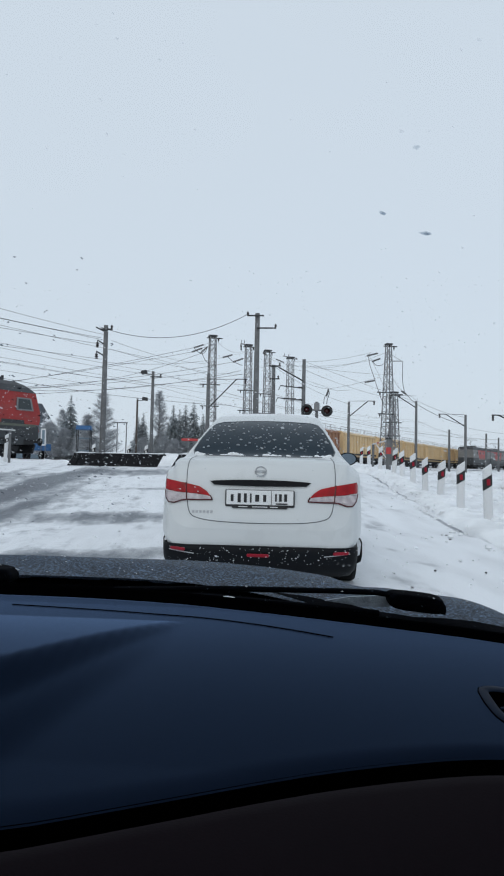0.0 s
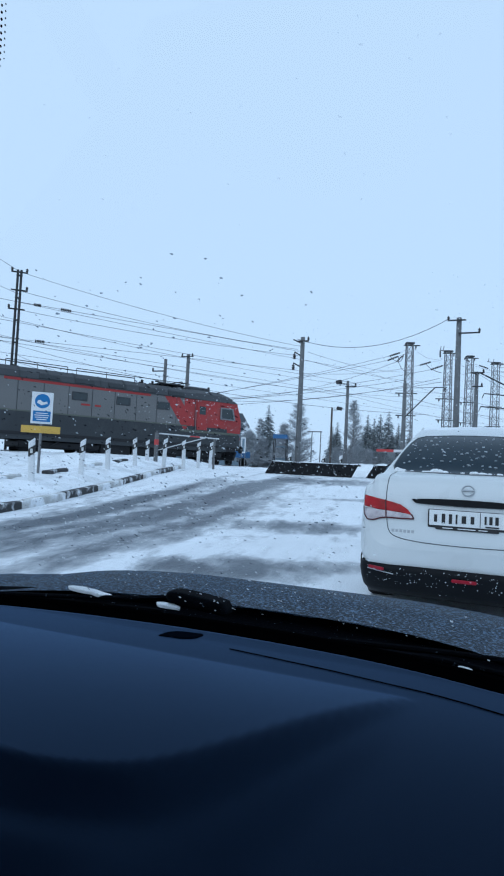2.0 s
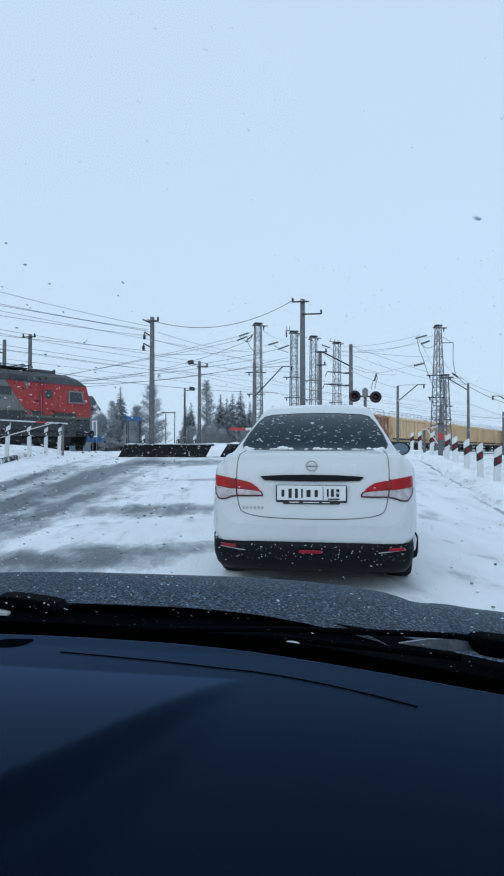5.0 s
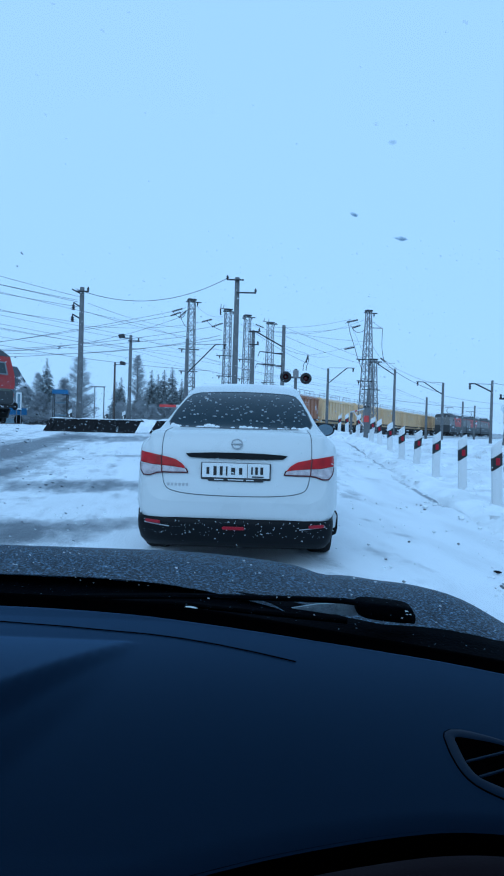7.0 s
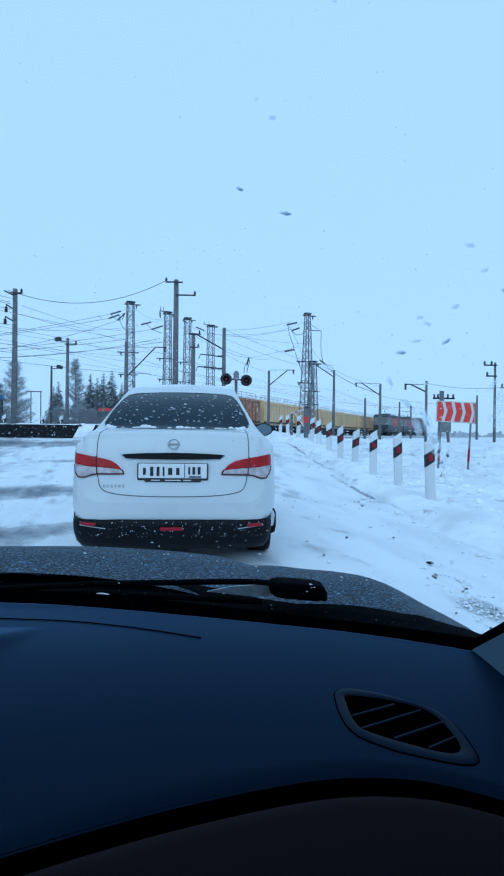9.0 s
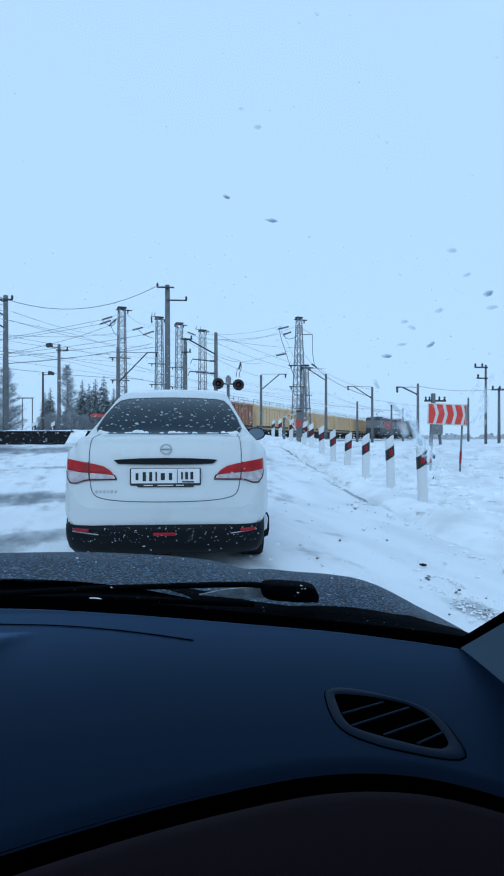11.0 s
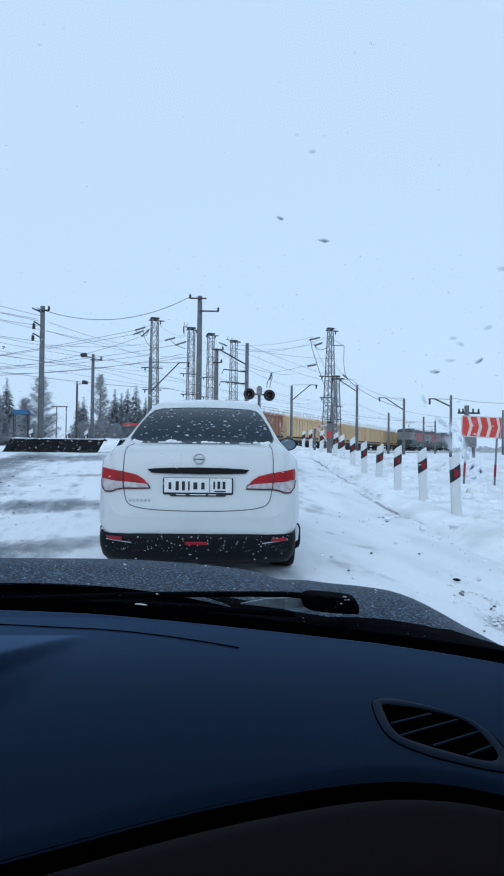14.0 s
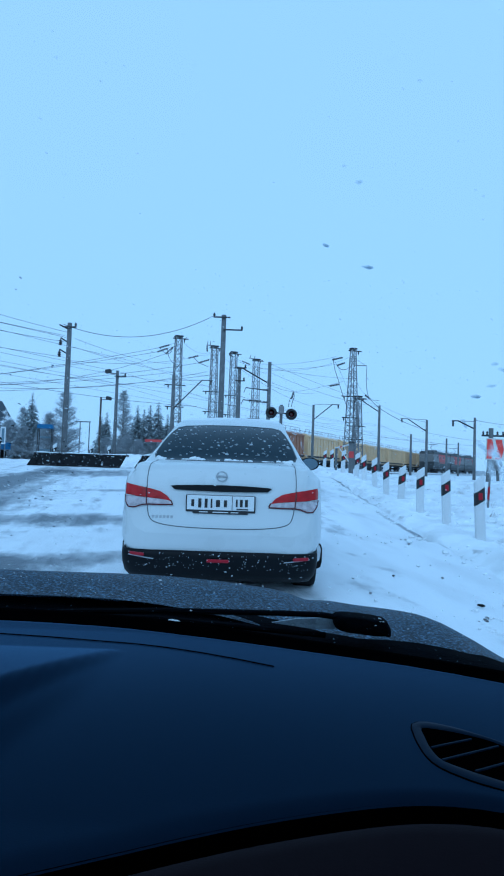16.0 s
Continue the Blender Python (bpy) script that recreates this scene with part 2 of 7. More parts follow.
M_KERBBLACK = mat("kerb_black_paint", (0.035, 0.035, 0.038), 0.7, 0, 0.3, 4, 50, 0.3, dirt=(0.75, 0.77, 0.8), dirt_scale=2.2, dirt_lo=0.56, dirt_hi=0.66)
M_KERBWHITE = mat("kerb_white_paint", (0.62, 0.62, 0.61), 0.75, 0, 0.3, 4, 50, 0.3, dirt=(0.78, 0.8, 0.83), dirt_scale=1.6, dirt_lo=0.5, dirt_hi=0.6)
M_PLATESTEEL = mat("barrier_plate_steel", (0.012, 0.013, 0.016), 0.7, 0.0, 0.4, 2, 30, 0.3, spec=0.2, dirt=(0.6, 0.63, 0.67), dirt_scale=9, dirt_lo=0.61, dirt_hi=0.7)
M_BLUE = mat("sign_blue", (0.02, 0.16, 0.42), 0.4, 0, 0.1, 5, 50, 0.0)
M_SIGNWHITE = mat("sign_white", (0.74, 0.75, 0.76), 0.4, 0, 0.08, 5, 50, 0.0)
M_SIGNYELLOW = mat("sign_yellow", (0.66, 0.42, 0.07), 0.5, 0, 0.15, 5, 50, 0.0)
M_SIGNCREAM = mat("sign_cream", (0.66, 0.65, 0.6), 0.45, 0, 0.1, 5, 50, 0.0, dirt=(0.8, 0.82, 0.84), dirt_scale=5, dirt_lo=0.6, dirt_hi=0.7)
M_SIGNRED = mat("sign_red", (0.62, 0.045, 0.035), 0.4, 0, 0.12, 5, 50, 0.0, dirt=(0.8, 0.8, 0.82), dirt_scale=5, dirt_lo=0.6, dirt_hi=0.68)
M_BARWHITE = mat("barrier_white_paint", (0.7, 0.7, 0.7), 0.55, 0, 0.15, 4, 50, 0.1)
M_BARRED = mat("barrier_red_paint", (0.5, 0.05, 0.05), 0.55, 0, 0.2, 4, 50, 0.1)
M_LOCORED = mat("loco_red_paint", (0.3612, 0.0258, 0.02408), 0.5, 0, 0.2, 0.8, 20, 0.05, dirt=(0.25, 0.06, 0.055), dirt_scale=1.5)
M_LOCOGREY = mat("loco_grey_paint", (0.1739, 0.1702, 0.1665), 0.5, 0, 0.2, 0.6, 20, 0.05, dirt=(0.13, 0.13, 0.13), dirt_scale=1.2)
M_LOCOOLIVE = mat("loco_olive_band", (0.13, 0.14, 0.11), 0.55, 0, 0.3, 0.7, 20, 0.05, dirt=(0.08, 0.08, 0.07), dirt_scale=2)
M_LOCODARK = mat("loco_dark_skirt", (0.03375, 0.039, 0.045), 0.55, 0, 0.3, 0.7, 20, 0.1, dirt=(0.05, 0.05, 0.05), dirt_scale=1.4)
M_LOCOROOF = mat("loco_roof", (0.06375, 0.0675, 0.075), 0.6, 0, 0.3, 0.8, 20, 0.1)
M_UNDER = mat("running_gear", (0.025, 0.026, 0.03), 0.7, 0.2, 0.4, 2, 20, 0.3, dirt=(0.4, 0.4, 0.42), dirt_scale=2, dirt_lo=0.66, dirt_hi=0.78)
M_LOCOGLASS = mat("loco_glass", (0.03, 0.04, 0.045), 0.1, 0, 0.1, 1, 10, 0.0)
M_WAGON = mat("wagon_yellow", (0.74, 0.53, 0.29), 0.6, 0, 0.2, 0.5, 15, 0.1, dirt=(0.5, 0.34, 0.17), dirt_scale=0.8, per_object=0.1)
M_WAGONRED = mat("wagon_brown_red", (0.4, 0.19, 0.1), 0.65, 0, 0.3, 0.5, 15, 0.1, dirt=(0.7, 0.7, 0.72), dirt_scale=0.8, dirt_lo=0.6, dirt_hi=0.7)
M_RAIL = mat("rail_steel", (0.2, 0.17, 0.15), 0.4, 0.6, 0.3, 2, 40, 0.1)
M_SLEEPER = mat("sleeper_concrete", (0.3, 0.29, 0.28), 0.85, 0, 0.3, 3, 40, 0.3, dirt=(0.8, 0.82, 0.85), dirt_scale=2, dirt_lo=0.45, dirt_hi=0.55)
M_BALLAST = snow_material("snowy_ballast", (0.76, 0.78, 0.8), [], dark=(0.16, 0.15, 0.14), lo=0.55, hi=0.9)
M_BARK = mat("grey_bark", (0.27, 0.26, 0.26), 0.9, 0, 0.4, 4, 40, 0.5)
M_TWIG = mat("frosted_twigs", (0.46, 0.485, 0.515), 0.9, 0, 0.2, 2, 20, 0.0, per_object=0.08)
# needles and snow flecks are paler than real: distance haze put into the colour
M_NEEDLE = mat("spruce_needles", (0.23, 0.27, 0.295), 0.9, 0, 0.4, 1.5, 20, 0.0, spec=0.1, per_object=0.15, dirt=(0.62, 0.65, 0.68), dirt_scale=3.2, dirt_lo=0.46, dirt_hi=0.72)
M_HOUSEWALL = mat("house_blue_grey_wall", (0.2, 0.27, 0.33), 0.8, 0, 0.2, 0.6, 12, 0.1)
M_HOUSEROOF = mat("house_roof_sheet", (0.1, 0.115, 0.14), 0.6, 0.1, 0.2, 0.5, 12, 0.1, dirt=(0.78, 0.8, 0.83), dirt_scale=0.35, dirt_lo=0.5, dirt_hi=0.56)
M_WINDOWFR = mat("window_frame_white", (0.72, 0.72, 0.72), 0.5, 0, 0.1, 3, 30, 0.0)
M_TRUCKBLUE = mat("truck_blue_paint", (0.04, 0.13, 0.3), 0.4, 0, 0.15, 1, 20, 0.0)
def soft_vinyl(name, base, sheen, rough, ior):
    """Matt vinyl with a weak tinted sheen at shallow angles and fine grain."""
    m, nt, p = principled(name)
    n, l = nt.nodes, nt.links
    co, big, fine = n.new("ShaderNodeTexCoord"), n.new("ShaderNodeTexNoise"), n.new("ShaderNodeTexNoise")
    big.inputs["Scale"].default_value, fine.inputs["Scale"].default_value = 6, 900
    l.new(co.outputs["Object"], big.inputs["Vector"])
    l.new(co.outputs["Object"], fine.inputs["Vector"])
    tone, bump = n.new("ShaderNodeMixRGB"), n.new("ShaderNodeBump")
    tone.inputs[1].default_value, tone.inputs[2].default_value = (*[c * 0.86 for c in base], 1), (*base, 1)
    l.new(big.outputs["Fac"], tone.inputs[0])
    bump.inputs["Strength"].default_value, bump.inputs["Distance"].default_value = 0.04, 0.01
    l.new(fine.outputs["Fac"], bump.inputs["Height"])
    dif, gl, fr, mx = n.new("ShaderNodeBsdfDiffuse"), n.new("ShaderNodeBsdfGlossy"), n.new("ShaderNodeFresnel"), n.new("ShaderNodeMixShader")
    l.new(tone.outputs[0], dif.inputs["Color"])
    gl.inputs["Color"].default_value, gl.inputs["Roughness"].default_value = (*sheen, 1), rough
    fr.inputs["IOR"].default_value = ior
    for q in (dif, gl, fr):
        l.new(bump.outputs[0], q.inputs["Normal"])
    l.new(fr.outputs[0], mx.inputs[0])
    l.new(dif.outputs[0], mx.inputs[1])
    l.new(gl.outputs[0], mx.inputs[2])
    l.new(mx.outputs[0], n["Material Output"].inputs[0])
    return m


M_DASH = soft_vinyl("dashboard_soft_plastic", (0.0057, 0.0107, 0.0238), (0.255, 0.375, 0.61), 0.42, 1.168)
M_SENSOR = mat("sensor_black", (0.002, 0.0035, 0.007), 0.95, 0, 0.1, 10, 100, 0.0, spec=0.0)
M_DASHLOW = mat("lower_dash_brown", (0.0115, 0.0075, 0.0105), 0.8, 0, 0.2, 5, 700, 0.1, spec=0.07)
# near-black base colour carries the shade of the dash gap and vent opening
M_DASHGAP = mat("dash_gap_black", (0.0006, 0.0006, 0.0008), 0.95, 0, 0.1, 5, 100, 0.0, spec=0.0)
M_VENTRIM = mat("vent_trim", (0.0062, 0.0145, 0.034), 0.6, 0, 0.15, 8, 500, 0.05, spec=0.07)
M_PILLAR = mat("pillar_trim_cloth", (0.11, 0.165, 0.225), 0.85, 0, 0.1, 8, 600, 0.06)
M_HEADLINER = mat("headliner_cloth", (0.38, 0.38, 0.38), 0.95, 0, 0.1, 8, 600, 0.3)
M_SEAT = mat("seat_cloth", (0.05, 0.05, 0.055), 0.95, 0, 0.2, 8, 400, 0.4)
M_HOOD = mat("wet_bonnet_paint", (0.005, 0.012, 0.025), 0.5, 0.0, 0.4, 3, 260, 0.4, spec=0.08, dirt=(0.185, 0.275, 0.41), dirt_scale=170, dirt_lo=0.5, dirt_hi=0.66)
M_COWL = mat("cowl_black_plastic", (0.0015, 0.0022, 0.0038), 0.85, 0, 0.3, 10, 200, 0.3, spec=0.02, dirt=(0.3, 0.36, 0.42), dirt_scale=130, dirt_lo=0.65, dirt_hi=0.71)
M_WETICE = mat("wet_grey_ice", (0.4, 0.46, 0.53), 0.35, 0, 0.4, 40, 200, 0.3, spec=0.4, dirt=(0.35, 0.4, 0.45), dirt_scale=150, dirt_lo=0.58, dirt_hi=0.7)
M_WIPER = mat("wiper_black", (0.0022, 0.003, 0.005), 0.75, 0, 0.3, 20, 300, 0.1, spec=0.03, dirt=(0.16, 0.2, 0.25), dirt_scale=120, dirt_lo=0.64, dirt_hi=0.72)
M_FRIT = mat("black_glass_print", (0.0007, 0.0008, 0.0011), 0.9, 0, 0.1, 10, 100, 0.0, spec=0.0)
M_WINDSHIELD = glassy("windscreen_glass", (0.97, 0.985, 0.99), 0.02)
def flake_material(name, see_through):
    m, nt, p = principled(name)
    n, l = nt.nodes, nt.links
    tr, tl, mx = n.new("ShaderNodeBsdfTransparent"), n.new("ShaderNodeBsdfTranslucent"), n.new("ShaderNodeMixShader")
    tl.inputs[0].default_value = (0.93, 0.95, 0.97, 1)
    mx.inputs[0].default_value = 1 - see_through
    l.new(tr.outputs[0], mx.inputs[1])
    l.new(tl.outputs[0], mx.inputs[2])
    l.new(mx.outputs[0], n["Material Output"].inputs[0])
    return m


M_DROP = flake_material("melting_flake", 0.4)


def stuck_material(name, see_through):
    m, nt, p = principled(name)
    n, l = nt.nodes, nt.links
    tr, mx = n.new("ShaderNodeBsdfTransparent"), n.new("ShaderNodeMixShader")
    p.inputs["Base Color"].default_value, p.inputs["Roughness"].default_value = (0.8, 0.83, 0.87, 1), 0.6
    mx.inputs[0].default_value = 1 - see_through
    l.new(tr.outputs[0], mx.inputs[1])
    l.new(p.outputs[0], mx.inputs[2])
    l.new(mx.outputs[0], n["Material Output"].inputs[0])
    return m


M_STUCK = stuck_material("stuck_flake", 0.42)
M_SMEAR = glassy("dark_flake_smear", (0.34, 0.37, 0.41), 0.06, 0.3)
M_WETMARK = glassy("wet_glass_mark", (0.85, 0.87, 0.89), 0.015, 0.3)
M_MELT = flake_material("melting_smear", 0.82)

# ---------------------------------------------------------------- mesh tools
class Shape:
    """Vertices and faces that are gathered for one mesh."""
    def __init__(self):
        self.v, self.f = [], []

    def add(self, vs, fs):
        k = len(self.v)
        self.v += [tuple(p) for p in vs]
        self.f += [tuple(i + k for i in q) for q in fs]
        return self

    def box(self, c, s, turn=None, bevel=0.0):
        x, y, z = s[0] / 2, s[1] / 2, s[2] / 2
        if bevel:
            b = min(bevel, x * 0.9, y * 0.9, z * 0.9)
            ps, fs = [], []
            loops = ((-z, b), (-z + b, 0), (z - b, 0), (z, b))
            for h, ins in loops:
                xi, yi = x - ins, y - ins
                ps += [(-xi + b, -yi, h), (xi - b, -yi, h), (xi, -yi + b, h), (xi, yi - b, h), (xi - b, yi, h), (-xi + b, yi, h), (-xi, yi - b, h), (-xi, -yi + b, h)]
            for r in range(3):
                for i in range(8):
                    fs.append((r * 8 + i, r * 8 + (i + 1) % 8, r * 8 + 8 + (i + 1) % 8, r * 8 + 8 + i))
            fs += [tuple(range(7, -1, -1)), tuple(range(24, 32))]
        else:
            ps = [(i * x, j * y, k * z) for k in (-1, 1) for j in (-1, 1) for i in (-1, 1)]
            fs = [(0, 2, 3, 1), (4, 5, 7, 6), (0, 1, 5, 4), (1, 3, 7, 5), (3, 2, 6, 7), (2, 0, 4, 6)]
        ps = [Vector(p) for p in ps]
        if turn is not None:
            ps = [turn @ p for p in ps]
        return self.add([p + Vector(c) for p in ps], fs)

    def tube(self, a, b, ra, rb=None, n=8, caps=True):
        a, b = Vector(a), Vector(b)
        rb = ra if rb is None else rb
        q = (b - a).to_track_quat("Z", "Y").to_matrix()
        vs = []
        for p, r in ((a, ra), (b, rb)):
            vs += [p + q @ Vector((r * math.cos(2 * math.pi * i / n), r * math.sin(2 * math.pi * i / n), 0)) for i in range(n)]
        fs = [(i, (i + 1) % n, n + (i + 1) % n, n + i) for i in range(n)]
        if caps:
            fs += [tuple(range(n - 1, -1, -1)), tuple(range(n, 2 * n))]
        return self.add(vs, fs)

    def line(self, pts, r, n=6):
        """A tube along a polyline with joined rings."""
        pts = [Vector(p) for p in pts]
        vs, fs = [], []
        for k, p in enumerate(pts):
            d = (pts[min(k + 1, len(pts) - 1)] - pts[max(k - 1, 0)]).normalized()
            up = Vector((0, 0, 1)) if abs(d.z) < 0.9 else Vector((0, 1, 0))
            s = d.cross(up).normalized()
            t = s.cross(d)
            vs += [p + r * (math.cos(2 * math.pi * i / n) * s + math.sin(2 * math.pi * i / n) * t) for i in range(n)]
        for k in range(len(pts) - 1):
            fs += [(k * n + i, k * n + (i + 1) % n, k * n + n + (i + 1) % n, k * n + n + i) for i in range(n)]
        fs += [tuple(range(n - 1, -1, -1)), tuple(range(len(vs) - n, len(vs)))]
        return self.add(vs, fs)

    def lathe(self, profile, centre, axis="Z", n=20):
        """profile: (radius, height) pairs."""
        vs, fs = [], []
        for r, h in profile:
            for i in range(n):
                a = 2 * math.pi * i / n
                p = (r * math.cos(a), r * math.sin(a), h)
                if axis == "X":
                    p = (p[2], p[0], p[1])
                elif axis == "Y":
                    p = (p[0], p[2], p[1])
                vs.append(Vector(p) + Vector(centre))
        for k in range(len(profile) - 1):
            fs += [(k * n + i, k * n + (i + 1) % n, k * n + n + (i + 1) % n, k * n + n + i) for i in range(n)]
        return self.add(vs, fs)

    def prism(self, outline, y0, y1):
        """An outline in x and z, drawn out along y."""
        n = len(outline)
        vs = [(x, y0, z) for x, z in outline] + [(x, y1, z) for x, z in outline]
        fs = [tuple(range(n)), tuple(range(2 * n - 1, n - 1, -1))] + [(i, n + i, n + (i + 1) % n, (i + 1) % n) for i in range(n)]
        return self.add(vs, fs)

    def sheet(self, rows, close=False):
        """A grid of points, row by row."""
        n = len(rows[0])
        vs = [p for r in rows for p in r]
        fs = []
        for k in range(len(rows) - 1):
            for i in range(n if close else n - 1):
                fs.append((k * n + i, k * n + (i + 1) % n, k * n + n + (i + 1) % n, k * n + n + i))
        return self.add(vs, fs)

    def mesh(self, name, smooth=False):
        me = bpy.data.meshes.new(name)
        me.from_pydata(self.v, [], self.f)
        b = bmesh.new()
        b.from_mesh(me)
        bmesh.ops.recalc_face_normals(b, faces=b.faces)
        b.to_mesh(me)
        b.free()
        if smooth:
            me.shade_smooth()
        return me


def part(name, shape, material, parent=None, label="", smooth=False, angle=None):
    me = shape.mesh(name, smooth)
    me.materials.append(material)
    if angle:
        me.set_sharp_from_angle(angle=radians(angle))
    ob = new(name, me)
    if parent is not None:
        ob.parent = parent
    if label:
        ob["label"] = label
    return ob


def piece(name, me, parent, m):
    """One more object on a shared mesh, under a thing."""
    ob = new(name, me)
    ob.parent = parent
    ob.matrix_basis = m
    return ob


def thing(name, m, label, category, group="", kind=""):
    ob = new(name)
    ob.empty_display_size = 0.2
    ob.matrix_basis = m
    return tagged(ob, label, category, group, kind)


def ease(a, b, x):
    t = min(1.0, max(0.0, (x - a) / (b - a)))
    return t * t * (3 - 2 * t)

# ---------------------------------------------------------------- ground
PROFILE_Y = (-60, 0, 5, 9, 14, 17, 21, 26, 30, 400)
PROFILE_Z = (-0.6, -0.22, -0.1, -0.02, 0.27, 0.5, 0.74, 0.88, 0.9, 0.9)


def kerb_x(y):
    return -7.2 - 0.285 * (y - 6)


def road_z(y):
    return float(np.interp(y, PROFILE_Y, PROFILE_Z))


def ground_z(x, y):
    z = road_z(y)
    left, right = kerb_x(y) - 0.15, 2.75
    if y > 26:
        fade = ease(34, 26, y)
    else:
        fade = 1.0
    if x < left:
        z += fade * (0.12 + 0.22 * ease(left, left - 1.2, x))
    elif x > right:
        worn = 0.8 + 0.9 * noise.noise((4.4, y * 0.8, x * 0.5))
        rise = 0.11 * worn * math.exp(-((x - 3.25) / 0.6) ** 2)
        z += fade * (rise + 0.05 * ease(right, right + 0.3, x)) - 0.35 * ease(4, 9, x) * ease(6, 24, y)
    elif y < 23.5:
        z -= 0.07
    rough = 0.0
    if x < left or x > right or y > 24:
        near = ease(120, 20, math.hypot(x, y))
        rough = near * (0.1 * (noise.noise((x * 0.7, y * 0.7, 3.1))) + 0.05 * noise.noise((x * 2.3, y * 2.3, 1.7)))
        if x > 4.2 and y < 34:
            rough += near * 0.10 * max(0.0, noise.noise((x * 1.6, y * 1.6, 8.0)) + 0.1)
            rough += near * 0.07 * noise.noise((x * 5, y * 5, 5.0)) + near * 0.035 * abs(noise.noise((x * 9, y * 9, 2.0)))
    return z + rough


def spaced(lo, hi, step, far, grow=1.22):
    mid = list(np.arange(lo, hi + 1e-6, step))
    a, d, up = hi, step, []
    while a < far:
        d *= grow
        a += d
        up.append(a)
    a, d, down = lo, step, []
    while a > -far:
        d *= grow
        a -= d
        down.append(a)
    return down[::-1] + mid + up


gx, gy = spaced(-17, 10, 0.17, 2500), spaced(-3, 32, 0.17, 2500)
s = Shape().sheet([[(x, y, ground_z(x, y)) for x in gx] for y in gy])
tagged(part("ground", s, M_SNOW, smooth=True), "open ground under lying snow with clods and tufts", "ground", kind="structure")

rows = []
for y in np.arange(-12, 23.6, 0.16):
    y = float(y)
    a, b = kerb_x(y), 2.85
    rows.append([(a + (b - a) * k / 70, y, road_z(y) + 0.012 * noise.noise((a + (b - a) * k / 70 * 1.5, y * 0.5, 2)) + 0.045 * (0.8 + noise.noise((7.1, y * 1.1, 0))) * ease(2.2, 2.8, a + (b - a) * k / 70)
                  + 0.015 * noise.noise(((a + (b - a) * k / 70) * 5, y * 1.2, 9))) for k in range(71)])
s = Shape().sheet(rows)
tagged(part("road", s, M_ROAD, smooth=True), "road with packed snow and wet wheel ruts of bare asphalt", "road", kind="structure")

# ---------------------------------------------------------------- crossing: kerbs, barrier plates, posts
def kerb_run(offset, label, step, length, height, start, stop, lift, group):
    n = 0
    y = start
    run = thing(group, pose(0, 0, 0), label, "kerb", kind="structure")
    while y < stop:
        a, b = Vector((kerb_x(y) - offset, y, road_z(y) + lift)), Vector((kerb_x(y + length) - offset, y + length, road_z(y + length) + lift))
        mid, d = (a + b) / 2, b - a
        s = Shape().box((0, 0, height / 2 - 0.12), (0.18, d.length - 0.012, height + 0.24), bevel=0.02)
        ob = part("kerb_stone", s, M_KERBBLACK if n % 2 == 0 else M_KERBWHITE, run)
        ob.matrix_basis = Matrix.Translation(mid) @ Matrix.Rotation(math.atan2(-d.x, d.y), 4, "Z") @ Matrix.Rotation(math.asin(d.z / d.length), 4, "X")
        n += 1
        y += step
    return run


kerb_run(0.05, "road kerb painted in black and white lengths, half under snow", 1.86, 1.86, 0.15, -8.2, 20.5, 0.0, "kerb")
kerb_run(1.75, "low buried kerb behind the marker posts, mostly snowed over", 2.6, 1.3, 0.06, 2.0, 20.0, 0.36, "footway_edging")


def marker_post(m, label, pale=False, lean=0.0, h=0.82):
    """A white plastic post with a slanting top, a slanting black band and a reflector."""
    t = thing("marker_post", m @ pose(0, 0, 0, 0, lean, 0), label, "marker post", "marker posts along the road")
    w, d = 0.075, 0.055
    def outline(z, slope):
        pts = []
        for a in range(10):
            ang = 2 * math.pi * a / 10
            x, y = w * math.copysign(abs(math.cos(ang)) ** 0.7, math.cos(ang)), d * math.copysign(abs(math.sin(ang)) ** 0.7, math.sin(ang))
            pts.append((x, y, z + slope * x))
        return pts
    s = Shape().sheet([outline(-0.35, 0), outline(h - 0.02, 0.65), [(x * 0.9, y * 0.9, z + 0.02) for x, y, z in outline(h - 0.02, 0.65)]], close=True)
    s.f.append(tuple(range(20, 30)))
    part("post_body", s, M_POSTWHITE, t)
    big = lambda z: [(x * 1.03, y * 1.06, zz) for x, y, zz in outline(z, 0.65)]
    part("black_band", Shape().sheet([big(h - 0.34), big(h - 0.16)], close=True), M_POSTBLACK, t, "slanting black band")
    s = Shape().box((0, -d * 1.12, h - 0.25), (0.056, 0.012, 0.1), bevel=0.012)
    part("reflector", s, M_REFLECTW if pale else M_REFLECT, t, "pale reflector" if pale else "red reflector")
    return t


rng = random.Random(4)
for y, z in ((8.22, 0.07), (9.7, 0.14), (11.27, 0.19), (12.8, 0.23), (14.2, 0.31), (15.62, 0.44), (17.09, 0.55), (18.54, 0.66), (21.4, 0.82), (24.3, 0.92), (27.0, 0.96)):
    marker_post(pose(3.45, y, z, 0, 0, rng.uniform(-8, 8)), "white plastic marker post with black band and red reflector", lean=rng.uniform(-3, 4))
for x, y, z, h in ((-8.81, 8.15, 0.4, 0.85), (-9.49, 10.51, 0.48, 0.85), (-10.26, 13.24, 0.64, 0.83), (-10.83, 15.24, 0.78, 0.84), (-11.4, 17.6, 0.9, 0.84), (-11.0, 18.9, 0.98, 0.85), (-11.17, 20.7, 1.0, 0.86), (-11.55, 22.7, 1.03, 0.86), (-11.73, 24.25, 1.1, 0.87), (-12.6, 20.3, 1.0, 0.8)):
    marker_post(pose(x, y, z, 0, 0, 30 + rng.uniform(-8, 8)), "white marker post with black band and pale reflector behind kerb", True, rng.uniform(-3, 3), h)
